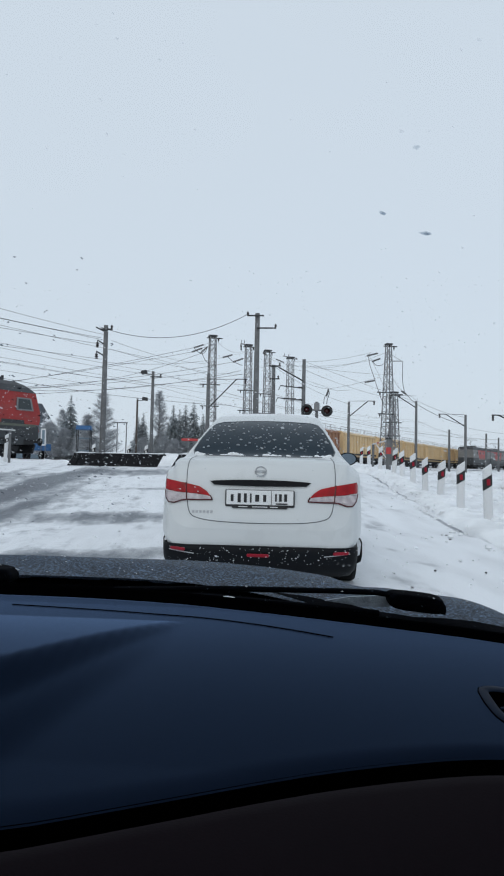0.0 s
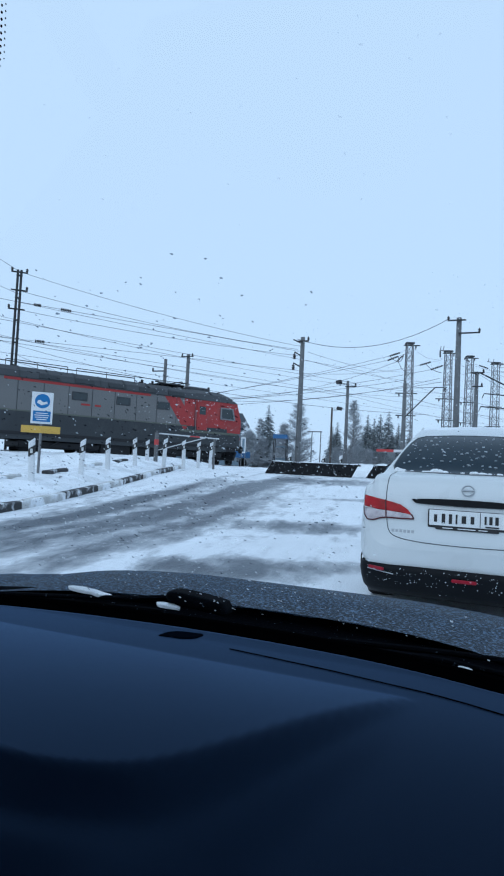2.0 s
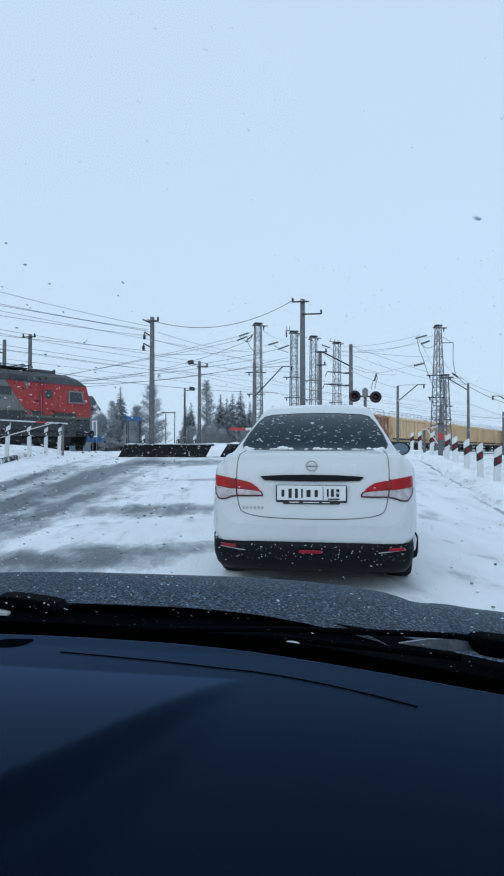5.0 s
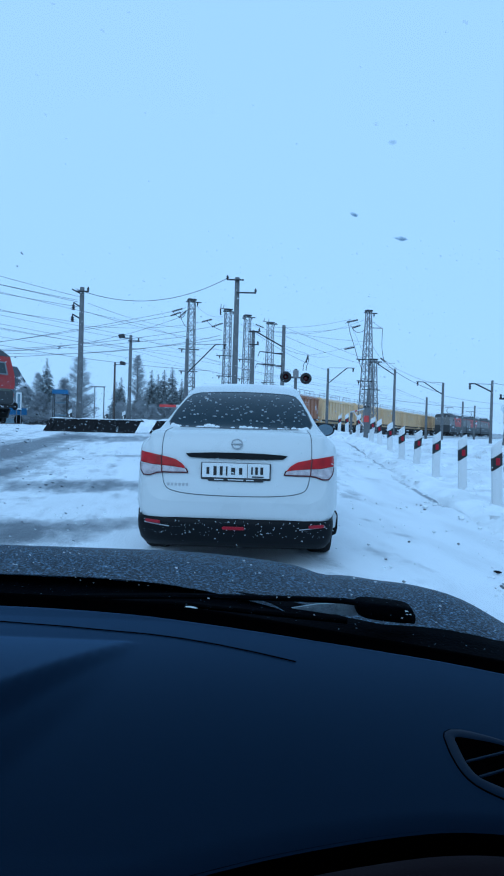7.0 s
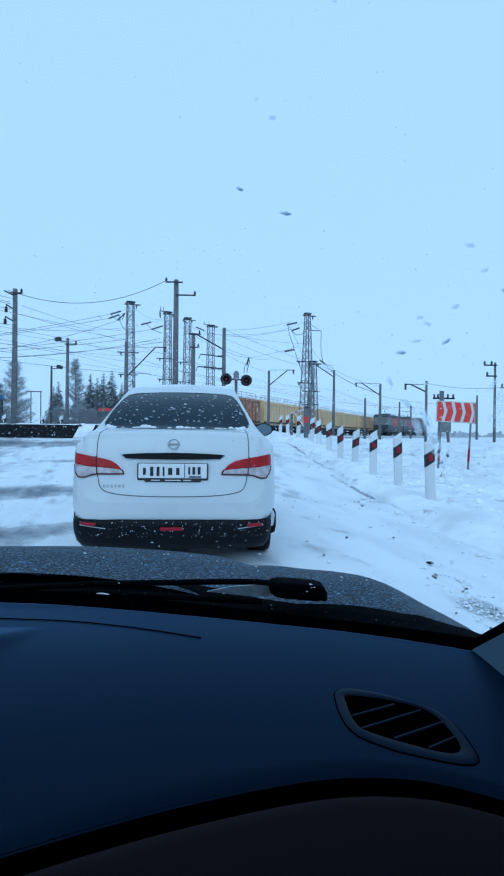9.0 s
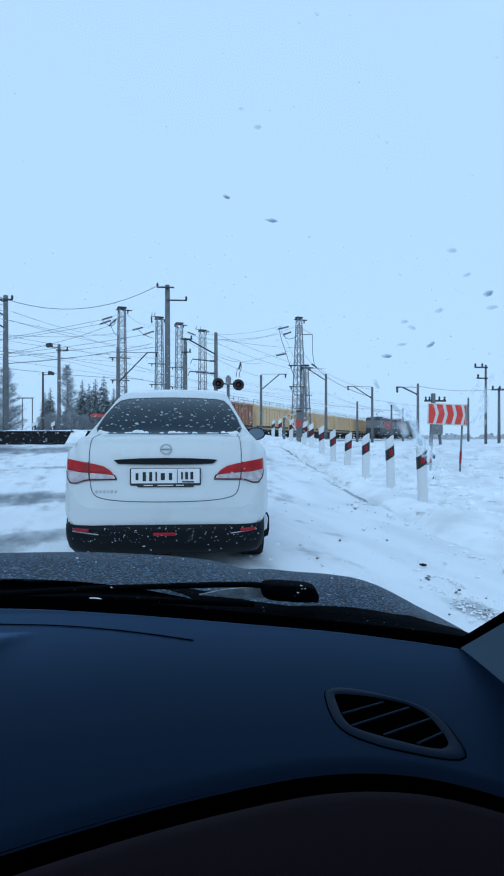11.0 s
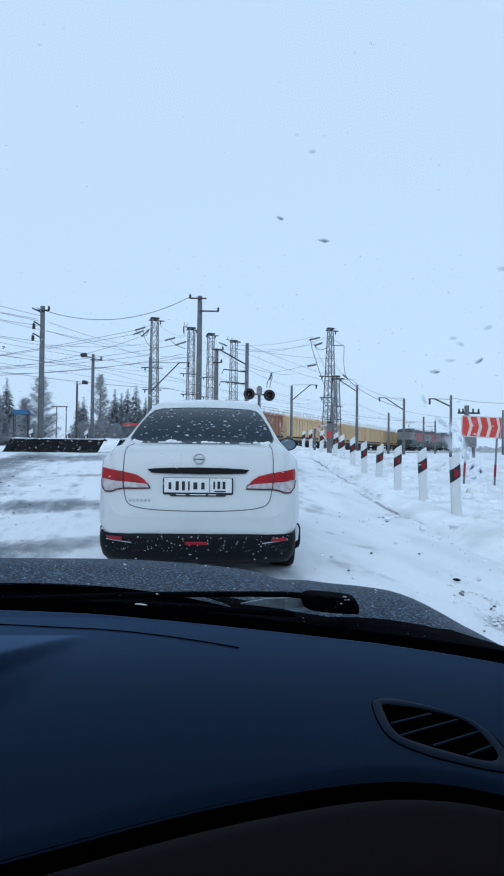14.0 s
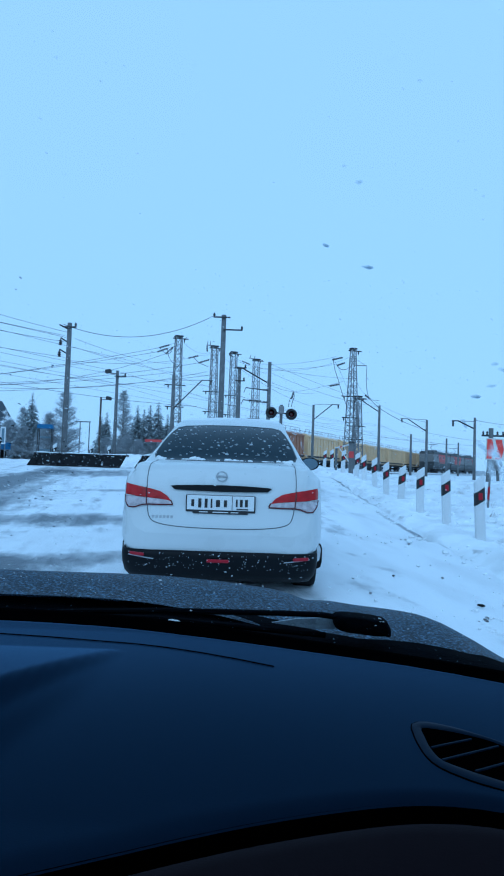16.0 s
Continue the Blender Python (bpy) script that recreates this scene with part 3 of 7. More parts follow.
for x, y, z in ((-7.87, 24.0, 0.85), (-6.5, 24.4, 0.85), (-5.76, 24.4, 0.85)):
    marker_post(pose(x, y, z, 0, 0, 0), "white plastic marker post with black band beyond the barrier plates", True, 0, 0.75)


def barrier_plate(m, width, label):
    """A raised steel plate of the crossing's road block: a slanting panel with ribs, a snowy lip and hinges."""
    t = thing("barrier_plate", m, label, "road barrier", "raised barrier plates")
    w = width / 2
    s = Shape().prism([(-w - 0.02, -0.02), (w - 0.22, -0.02), (w, 0.4), (-w + 0.24, 0.4)], -0.03, 0.03)
    part("plate", s, M_PLATESTEEL, t, "dark steel plate crusted with snow")
    top = Shape().prism([(-w + 0.24, 0.4), (w, 0.4), (w + 0.01, 0.45), (-w + 0.25, 0.45)], -0.05, 0.5)
    part("deck", top, M_PLATESTEEL, t)
    bank = Shape().sheet([[(-w + 0.26 + (2 * w - 0.27) * k / 24, 0.02 + 0.1 * j, 0.452 + 0.05 * math.sin(j / 4 * math.pi) * (0.5 + noise.noise((k * 0.5, j * 0.6, width)))) for k in range(25)] for j in range(5)])
    part("snow_cap", bank, M_BANK, t, "strip of snow on the deck", smooth=True)
    for k in range(5):
        x = -w + 0.3 + k * (2 * w - 0.5) / 4
        part("rib", Shape().box((x + 0.05, -0.05, 0.19), (0.06, 0.05, 0.36), Matrix.Rotation(radians(28), 3, "Y"), 0.01), M_PLATESTEEL, t)
    for k in (-1, 1):
        part("hinge", Shape().tube((k * w * 0.6 - 0.1, -0.03, 0.0), (k * w * 0.6 + 0.1, -0.03, 0.0), 0.035), M_DARKSTEEL, t)
    return t


barrier_plate(pose(-6.06, 21.0, 0.76), 3.5, "raised dark steel road barrier plate crusted with snow")
barrier_plate(pose(-2.25, 21.05, 0.77), 3.5, "raised dark steel road barrier plate beside the white car's lane")


def snow_heap(x, y, sx, sy, h, seed, label):
    r = random.Random(seed)
    rows = []
    for j in range(15):
        rr = j / 14
        row = []
        for i in range(28):
            a = 2 * math.pi * i / 28
            k = 1 + 0.25 * noise.noise((math.cos(a) * 1.7 + seed, math.sin(a) * 1.7, 0.3))
            px, py = x + sx * rr * k * math.cos(a), y + sy * rr * k * math.sin(a)
            z = h * (1 - rr ** 2) ** 1.2 * (1 + 0.5 * noise.noise((px * 1.3, py * 1.3, seed)))
            row.append((px, py, road_z(y) - 0.1 * rr + z))
        rows.append(row)
    tagged(part("snow_heap", Shape().sheet(rows, close=True), M_BANK, smooth=True), label, "snow heap", "snow heaps", "stuff")


snow_heap(-4.6, 24.2, 2.3, 1.6, 0.5, 3, "ploughed heap of snow beyond the barrier plates")
snow_heap(-7.8, 24.6, 2.0, 1.2, 0.35, 6, "ploughed heap of snow beyond the barrier plates")
snow_heap(-2.0, 23.6, 2.0, 1.2, 0.4, 8, "ploughed heap of snow beyond the barrier plates")
snow_heap(-13.4, 17.5, 2.5, 3.5, 0.55, 11, "snow bank along the footway")
snow_heap(-13.8, 11.5, 2.2, 4.5, 0.5, 14, "snow bank along the footway")
snow_heap(7.6, 10.0, 1.6, 1.3, 0.3, 17, "low mound of snow beside the chevron sign")


def swing_barrier(m, label, flip=1):
    """The hand-worked spare barrier: a striped post, a white bar and its brace, a rest at the far end."""
    t = thing("swing_barrier", m, label, "barrier", "spare barriers")
    part("post", Shape().tube((0, 0, -0.3), (0, 0, 1.3), 0.085, 0.08, 12), M_CONCRETE, t)
    part("red_band", Shape().tube((0, 0, 0.8), (0, 0, 1.02), 0.092, 0.09, 12), M_BARRED, t, "red band")
    part("cap", Shape().lathe([(0.1, 1.3), (0.1, 1.34), (0.02, 1.38)], (0, 0, 0), n=12), M_DARKSTEEL, t)
    for k in range(6):
        a, b = 0.08 + k * 0.4, 0.08 + (k + 1) * 0.4
        part("bar_length", Shape().tube((flip * a, 0.55 * a, 1.27 - 0.02 * a), (flip * b, 0.55 * b, 1.27 - 0.02 * b), 0.026, n=8), M_BARRED if k == 3 else M_BARWHITE, t)
    part("brace", Shape().tube((flip * 0.08, 0.04, 0.6), (flip * 1.9, 1.04, 1.22), 0.018, n=8), M_BARWHITE, t)
    part("rest", Shape().tube((flip * 2.3, 1.26, -0.3), (flip * 2.3, 1.26, 1.2), 0.05, n=10), M_CONCRETE, t)
    return t


swing_barrier(pose(-12.33, 20.5, 0.85, 0, 0, 25), "striped concrete post with a white swing barrier and brace")
swing_barrier(pose(3.54, 20.1, 0.56, 0, 0, -58), "red-banded post with a white swing barrier swung aside", -1)


def boom_barrier(m):
    """A boom of white and red lengths on a post with a drive box and a counterweight; the boom runs towards -x."""
    t = thing("boom_barrier", m, "white crossing boom with red end lowered beyond the plates", "barrier")
    part("drive_box", Shape().box((0, 0, 0.5), (0.4, 0.4, 1.0), bevel=0.03), M_STEEL, t, "grey drive box")
    part("counterweight", Shape().box((0.5, 0, 1.05), (0.4, 0.14, 0.24), bevel=0.02), M_DARKSTEEL, t)
    for k in range(6):
        part("boom_length", Shape().box((-0.05 - 0.7 * (k + 0.5), -0.24, 1.05), (0.7, 0.05, 0.11), bevel=0.008), M_BARRED if k in (1, 5) else M_BARWHITE, t)
    return t


boom_barrier(pose(-0.1, 25.0, 0.85))


def crossing_signal(m):
    t = thing("crossing_signal", m, "level crossing signal with two black-rimmed red lamps", "traffic signal")
    part("mast", Shape().tube((0, 0.1, -0.3), (0, 0.1, 2.55), 0.06, 0.055, 12), M_CONCRETE, t)
    part("crossarm", Shape().tube((-0.38, 0.06, 2.25), (0.38, 0.06, 2.22), 0.03), M_DARKSTEEL, t)
    part("control_box", Shape().box((0, 0.04, 2.35), (0.2, 0.16, 0.3), bevel=0.02), M_STEEL, t)
    for x, z in ((-0.375, 2.24), (0.375, 2.2)):
        disc = part("backplate", Shape().lathe([(0.0, 0.02), (0.2, 0.02), (0.215, 0.0), (0.2, -0.02), (0.13, -0.02)], (x, 0, z), "Y", 24), M_INK, t, "round black backplate")
        part("hood", Shape().lathe([(0.125, 0.0), (0.13, -0.2), (0.118, -0.2), (0.115, 0.0)], (x, -0.02, z), "Y", 20), M_INK, disc)
        part("lens", Shape().lathe([(0.0, -0.05), (0.06, -0.04), (0.1, -0.015)], (x, 0, z), "Y", 20), M_LENSDARK, disc, "dark red lens")
    return t


crossing_signal(pose(1.2, 22.0, 0.75))


def chevron_sign(m):
    t = thing("chevron_sign", m, "white board with red chevrons on banded posts in the snow", "road sign")
    w, h = 0.9, 0.46
    part("board", Shape().box((0, 0, 1.42), (w, 0.03, h), bevel=0.012), M_SIGNCREAM, t)
    part("side_flange", Shape().box((w / 2 + 0.012, 0.05, 1.42), (0.02, 0.13, h), bevel=0.004), M_STEEL, t)
    lo, hi, tip = 1.42 - h / 2 + 0.022, 1.42 + h / 2 - 0.022, 0.055
    edges = (-0.43, -0.325, -0.255, -0.115, -0.04, 0.1, 0.175, 0.315, 0.385, 0.43)
    for k in range(5):
        x0, x1 = edges[2 * k], edges[2 * k + 1]
        part("chevron", Shape().prism([(x0, lo), (x1, lo), (x1 + tip * (k < 4), 1.42), (x1, hi), (x0, hi), (x0 + tip * (k > 0) * (0.75 if k == 4 else 1), 1.42)], -0.021, -0.0155), M_SIGNRED, t, "red chevron")
    for x in (-0.33, 0.36):
        part("leg", Shape().tube((x, 0.04, -0.4), (x + 0.03, 0.04, 1.6), 0.022, n=10), M_STEEL, t)
        part("leg_band", Shape().tube((x + 0.008, 0.04, 0.35), (x + 0.014, 0.04, 0.62), 0.025, n=10), M_REFLECT, t, "red band")
    return t


chevron_sign(pose(5.55, 12.5, 0.06, 0, 2, 4))


def camera_sign(m):
    """The blue sign with a round mark and a text panel, and a yellow plate below."""
    t = thing("information_sign", m, "white sign with blue roundel and text panel above yellow plate", "road sign")
    part("mast", Shape().tube((0, 0.04, -0.5), (0, 0.04, 2.5), 0.035, n=10), M_STEEL, t)
    board = part("board", Shape().box((0, 0, 2.12), (0.54, 0.025, 0.84), bevel=0.01), M_SIGNWHITE, t)
    part("roundel", Shape().lathe([(0.0, -0.018), (0.19, -0.018), (0.19, -0.012)], (0, 0, 2.3), "Y", 28), M_BLUE, board, "blue roundel")
    part("white_mark", Shape().prism([(-0.13, 2.25), (-0.02, 2.19), (0.13, 2.24), (0.11, 2.3), (0.02, 2.27), (-0.06, 2.33), (-0.12, 2.31)], -0.0225, -0.0185), M_SIGNWHITE, board)
    part("text_panel", Shape().box((0, -0.014, 1.9), (0.44, 0.006, 0.28), bevel=0.003), M_BLUE, board, "blue panel")
    for k, wd in enumerate((0.3, 0.36, 0.33, 0.25)):
        part("text_bar", Shape().box((0, -0.019, 1.98 - 0.055 * k), (wd, 0.004, 0.022)), M_SIGNWHITE, board)
    plate = part("yellow_plate", Shape().box((0.0, 0, 1.55), (0.98, 0.022, 0.19), bevel=0.008), M_SIGNYELLOW, t, "yellow plate")
    return t


camera_sign(pose(-10.9, 12.3, 0.12, 0, 0, 41))

t = thing("warning_board", pose(-10.75, 7.9, 0.3, 0, 0, 55), "white sign board with a pale red marking on a steel post", "road sign")
part("mast", Shape().tube((0, 0.04, -0.5), (0, 0.04, 2.25), 0.035, n=10), M_STEEL, t)
part("board", Shape().box((0, 0, 1.8), (0.6, 0.025, 0.75), bevel=0.01), M_SIGNWHITE, t)
part("red_mark", Shape().lathe([(0.14, -0.02), (0.2, -0.02), (0.2, -0.014), (0.14, -0.014)], (0.05, 0, 1.92), "Y", 24), M_SIGNRED, t)
part("red_slash", Shape().box((0.05, -0.016, 1.92), (0.34, 0.004, 0.035), Matrix.Rotation(radians(45), 3, "Y")), M_SIGNRED, t)
part("red_bar", Shape().box((0.02, -0.015, 1.56), (0.42, 0.005, 0.14)), M_SIGNRED, t)

# ---------------------------------------------------------------- white sedan
CAR_Y, CAR_Z = 4.42, -0.12
# y, underside, lower half width, half width, its height, shoulder width, shoulder height, top edge width, top height
CAR = ((0.0, 0.36, 0.50, 0.56, 0.46, 0.56, 0.54, 0.40, 0.60), (0.03, 0.33, 0.60, 0.67, 0.46, 0.66, 0.60, 0.52, 0.72),
       (0.06, 0.33, 0.65, 0.725, 0.50, 0.71, 0.74, 0.60, 0.86), (0.09, 0.33, 0.68, 0.75, 0.52, 0.735, 0.84, 0.64, 0.97),
       (0.13, 0.33, 0.70, 0.77, 0.54, 0.75, 0.90, 0.66, 1.045), (0.18, 0.33, 0.715, 0.785, 0.55, 0.765, 0.93, 0.67, 1.075),
       (0.28, 0.33, 0.73, 0.81, 0.56, 0.785, 0.955, 0.68, 1.09), (0.48, 0.33, 0.75, 0.835, 0.58, 0.81, 0.97, 0.67, 1.105),
       (0.56, 0.21, 0.755, 0.84, 0.58, 0.815, 0.975, 0.655, 1.135), (0.72, 0.21, 0.76, 0.845, 0.6, 0.82, 0.98, 0.625, 1.225),
       (0.95, 0.21, 0.765, 0.847, 0.6, 0.822, 0.985, 0.59, 1.34), (1.18, 0.21, 0.765, 0.848, 0.6, 0.824, 0.985, 0.565, 1.43),
       (1.45, 0.21, 0.765, 0.848, 0.6, 0.824, 0.98, 0.55, 1.505), (1.8, 0.21, 0.765, 0.848, 0.6, 0.824, 0.975, 0.55, 1.55),
       (2.2, 0.21, 0.765, 0.848, 0.6, 0.824, 0.965, 0.555, 1.555), (2.6, 0.21, 0.765, 0.848, 0.6, 0.822, 0.955, 0.55, 1.52),
       (2.9, 0.21, 0.765, 0.848, 0.6, 0.82, 0.945, 0.56, 1.43), (3.25, 0.21, 0.765, 0.846, 0.6, 0.815, 0.93, 0.6, 1.22),
       (3.5, 0.21, 0.76, 0.842, 0.6, 0.80, 0.9, 0.63, 1.04), (3.65, 0.21, 0.755, 0.836, 0.6, 0.78, 0.86, 0.62, 0.98),
       (4.0, 0.21, 0.735, 0.815, 0.58, 0.74, 0.81, 0.58, 0.92), (4.35, 0.22, 0.69, 0.76, 0.55, 0.67, 0.74, 0.52, 0.83),
       (4.5, 0.24, 0.62, 0.68, 0.52, 0.6, 0.66, 0.46, 0.74), (4.6, 0.28, 0.5, 0.55, 0.48, 0.48, 0.56, 0.36, 0.62))


def spline(table, n):
    """Smooth rows between the given ones."""
    t = np.array(table, float)
    out = []
    for k in range(len(t) - 1):
        a, b, c, d = t[max(k - 1, 0)], t[k], t[k + 1], t[min(k + 2, len(t) - 1)]
        m0 = (c - a) / max(1e-6, c[0] - a[0]) * (c[0] - b[0])
        m1 = (d - b) / max(1e-6, d[0] - b[0]) * (c[0] - b[0])
        for i in range(n):
            u = i / n
            out.append(b * (2 * u ** 3 - 3 * u ** 2 + 1) + m0 * (u ** 3 - 2 * u ** 2 + u) + c * (-2 * u ** 3 + 3 * u ** 2) + m1 * (u ** 3 - u ** 2))
    out.append(t[-1])
    return out


def half_section(row):
    y, zb, wl, wm, zm, ws, zs, wt, zt = row
    ctrl = [(0, 0, zb), (1, wl * 0.75, zb), (2, wl, zb + 0.04), (3, wm * 0.99, zb + (zm - zb) * 0.6), (4, wm, zm), (5, (wm + ws) / 2 + 0.004, (zm + zs) / 2 + 0.03), (6, ws, zs),
            (7, wt + (ws - wt) * 0.45, zs + (zt - zs) * 0.42), (8, wt + 0.012, zs + (zt - zs) * 0.84), (9, wt * 0.9, zt - 0.012), (10, wt * 0.5, zt), (11, 0, zt + 0.006)]
    return [(x, z) for _, x, z in spline(ctrl, 4)]


body_rows = []
for row in spline(CAR, 4):
    half = half_section(row)
    ring = [(x, row[0], z) for x, z in half] + [(-x, row[0], z) for x, z in half[-2:0:-1]]
    body_rows.append(ring)
shell = Shape().sheet(body_rows, close=True)
k = len(body_rows[0])
shell.f += [tuple(range(k)), tuple(range(len(shell.v) - k, len(shell.v)))]
sedan = thing("sedan", pose(0, CAR_Y, CAR_Z, 0.6, 0, 0), "white four-door sedan with snowy roof and black lower bumper", "car")
part("body", shell, M_PAINT, sedan, "white painted body with road dirt", smooth=True)
from mathutils.bvhtree import BVHTree
body_tree = BVHTree.FromPolygons([Vector(p) for p in shell.v], shell.f)


def on_rear(x, z, gap=0.0):
    hit = body_tree.ray_cast(Vector((x, -1, z)), Vector((0, 1, 0)), 6)
    y = hit[0].y if hit[0] is not None and hit[0].y < 2.5 else 0.35
    return (x, y - gap, z)


def rear_patch(outline, gap=0.004, depth=0.012, nz=14, nx=22):
    """A plate that lies on the car's rear, from an outline in x and z, filled row by row."""
    zs = [z for _, z in outline]
    lo_, hi_ = min(zs), max(zs)
    rows, n = [], len(outline)
    for k in range(nz):
        z = lo_ + (hi_ - lo_) * (0.5 - 0.4995 * math.cos(math.pi * k / (nz - 1)))
        cut = []
        for i in range(n):
            (xa, za), (xb, zb_) = outline[i], outline[(i + 1) % n]
            if (za - z) * (zb_ - z) <= 0 and za != zb_:
                cut.append(xa + (xb - xa) * (z - za) / (zb_ - za))
        a, b = min(cut), max(cut)
        rows.append([on_rear(a + (b - a) * i / (nx - 1), z, gap) for i in range(nx)])
    back = [[(x, y + depth, z) for x, y, z in r] for r in rows]
    s = Shape().sheet(rows)
    edge_f = rows[0] + [r[-1] for r in rows[1:]] + rows[-1][-2::-1] + [r[0] for r in rows[-2:0:-1]]
    edge_b = back[0] + [r[-1] for r in back[1:]] + back[-1][-2::-1] + [r[0] for r in back[-2:0:-1]]
    return s.sheet([edge_f, edge_b], close=True)


def rear_line(pts, r, gap=0.0):
    out = []
    for k in range(len(pts) - 1):
        (x0, z0), (x1, z1) = pts[k], pts[k + 1]
        for i in range(6):
            out.append(on_rear(x0 + (x1 - x0) * i / 6, z0 + (z1 - z0) * i / 6, gap))
    out.append(on_rear(*pts[-1], gap))
    return Shape().line(out, r, 5)


glass_outline = [(-0.6, 1.118), (-0.5, 1.105), (-0.25, 1.1), (0, 1.098), (0.25, 1.1), (0.5, 1.105), (0.6, 1.118), (0.617, 1.15), (0.585, 1.25), (0.53, 1.36), (0.49, 1.41), (0.42, 1.432), (0.2, 1.445), (0, 1.448), (-0.2, 1.445), (-0.42, 1.432), (-0.49, 1.41), (-0.53, 1.36), (-0.585, 1.25), (-0.617, 1.15)]
window = part("rear_window", rear_patch(glass_outline, 0.006, 0.004, 40, 40), M_CARGLASS, sedan, "dark rear window speckled with flakes", smooth=True)
part("window_seal", rear_line(glass_outline + glass_outline[:1], 0.006, 0.001), M_SEAM, window)
r7 = random.Random(7)
ledge = Shape()
for k in range(60):
    x = -0.57 + 1.14 * k / 59 + r7.uniform(-0.012, 0.012)
    hgt = 0.008 + 0.035 * noise.noise((x * 6, 3, 0)) + 0.02 * noise.noise((x * 21, 5, 0))
    if hgt < 0.003:
        continue
    p = on_rear(x, 1.112, 0.0)
    lump_z = 1.103 + hgt * 0.5
    ledge.sheet([[(x + 0.026 * q * math.cos(a), p[1] - 0.004 + 0.022 * q * math.sin(a), lump_z + (hgt * 0.6 + 0.004) * zz * r7.uniform(0.8, 1.2)) for a in (0, 0.9, 1.8, 2.7, 3.6, 4.5, 5.4)] for q, zz in ((1.0, -0.8), (1.0, 0.1), (0.65, 0.8), (0.1, 1.0))], close=True)
tagged(part("snow_ledge", ledge, M_BANK, sedan, "ragged snow along the window's foot", smooth=True), kind="stuff")
specks = Shape()
for k in range(150):
    x, z = r7.uniform(-0.56, 0.56), r7.uniform(1.13, 1.43)
    if abs(x) > 0.62 - (z - 1.11) * 0.42:
        continue
    p, r0 = on_rear(x, z, 0.008), r7.choice((0.004, 0.006, 0.008, 0.011, 0.014))
    specks.add([(x + r0 * math.cos(a) * r7.uniform(0.7, 1.3), p[1] - 0.35 * r0 * math.sin(a), z + 0.9 * r0 * math.sin(a) * r7.uniform(0.7, 1.2)) for a in (0, 1.05, 2.1, 3.14, 4.2, 5.2)], [(0, 1, 2, 3, 4, 5)])
tagged(part("window_flakes", specks, M_STUCK, sedan, "flakes stuck to the rear window"), kind="stuff")
# lid seams
seam = [(-0.575, 1.1), (-0.585, 0.95), (-0.575, 0.78), (-0.55, 0.66), (-0.48, 0.615), (-0.3, 0.592), (0, 0.585), (0.3, 0.592), (0.48, 0.615), (0.55, 0.66), (0.575, 0.78), (0.585, 0.95), (0.575, 1.1)]
curve = [(p[1], p[2]) for p in spline([(k, x, z) for k, (x, z) in enumerate(seam)], 5)]
part("lid_seam", rear_line(curve, 0.0034, 0.0006), M_SEAM, sedan)
part("lid_trim", rear_patch([(-0.40, 0.905), (-0.36, 0.872), (0, 0.868), (0.36, 0.872), (0.40, 0.905), (0.2, 0.915), (0, 0.918), (-0.2, 0.915)], 0.012, 0.03), M_BLACKPL, sedan, "dark trim bar with flakes")
M_BADGE = mat("dull_badge_chrome", (0.4, 0.42, 0.44), 0.4, 0, 0.15, 20, 120, 0.0)
badge = Shape().lathe([(0.036, -0.002), (0.041, -0.006), (0.046, -0.002)], (0, 0, 0), "Y", 24).box((0, -0.004, 0), (0.095, 0.008, 0.013), bevel=0.003)
bo = part("badge", badge, M_BADGE, sedan, "round chrome badge with a bar")
bo.matrix_basis = Matrix.Translation(on_rear(0, 0.985, 0.004)) @ Matrix.Rotation(radians(-28), 4, "X")
for k in range(6):
    x = -0.53 + 0.029 * k
    part("badge_bar", rear_patch([(x, 0.652), (x + 0.02, 0.652), (x + 0.02, 0.674), (x, 0.674)], 0.0015, 0.006, 3, 4), M_BADGE, sedan)
# lamps
for sgn in (-1, 1):
    red = [(0.388, 0.785), (0.419, 0.823), (0.48, 0.86), (0.594, 0.884), (0.7, 0.902), (0.762, 0.913), (0.768, 0.882), (0.764, 0.822), (0.68, 0.814), (0.572, 0.807), (0.45, 0.797)]
    clear = [(0.388, 0.785), (0.45, 0.796), (0.572, 0.806), (0.68, 0.813), (0.764, 0.82), (0.745, 0.76), (0.72, 0.733), (0.674, 0.731), (0.62, 0.75), (0.572, 0.757), (0.376, 0.757)]
    lamp = part("tail_lamp", rear_patch([(sgn * x, z) for x, z in red], 0.01, 0.03), M_LAMPRED, sedan, "red tail lamp", smooth=True)
    part("clear_lens", rear_patch([(sgn * x, z) for x, z in clear], 0.009, 0.03), M_LAMPWHITE, lamp, "clear reversing lens", smooth=True)
    part("lamp_rim", rear_line([(sgn * x, z) for x, z in ((0.39, 0.79), (0.372, 0.757), (0.48, 0.754), (0.572, 0.754), (0.62, 0.747), (0.674, 0.728), (0.72, 0.73), (0.75, 0.765), (0.764, 0.82))], 0.006, 0.008), M_LENSDARK, lamp)
    part("lamp_split", rear_line([(sgn * 0.588, 0.887), (sgn * 0.575, 0.75)], 0.005, 0.013), M_LENSDARK, lamp)
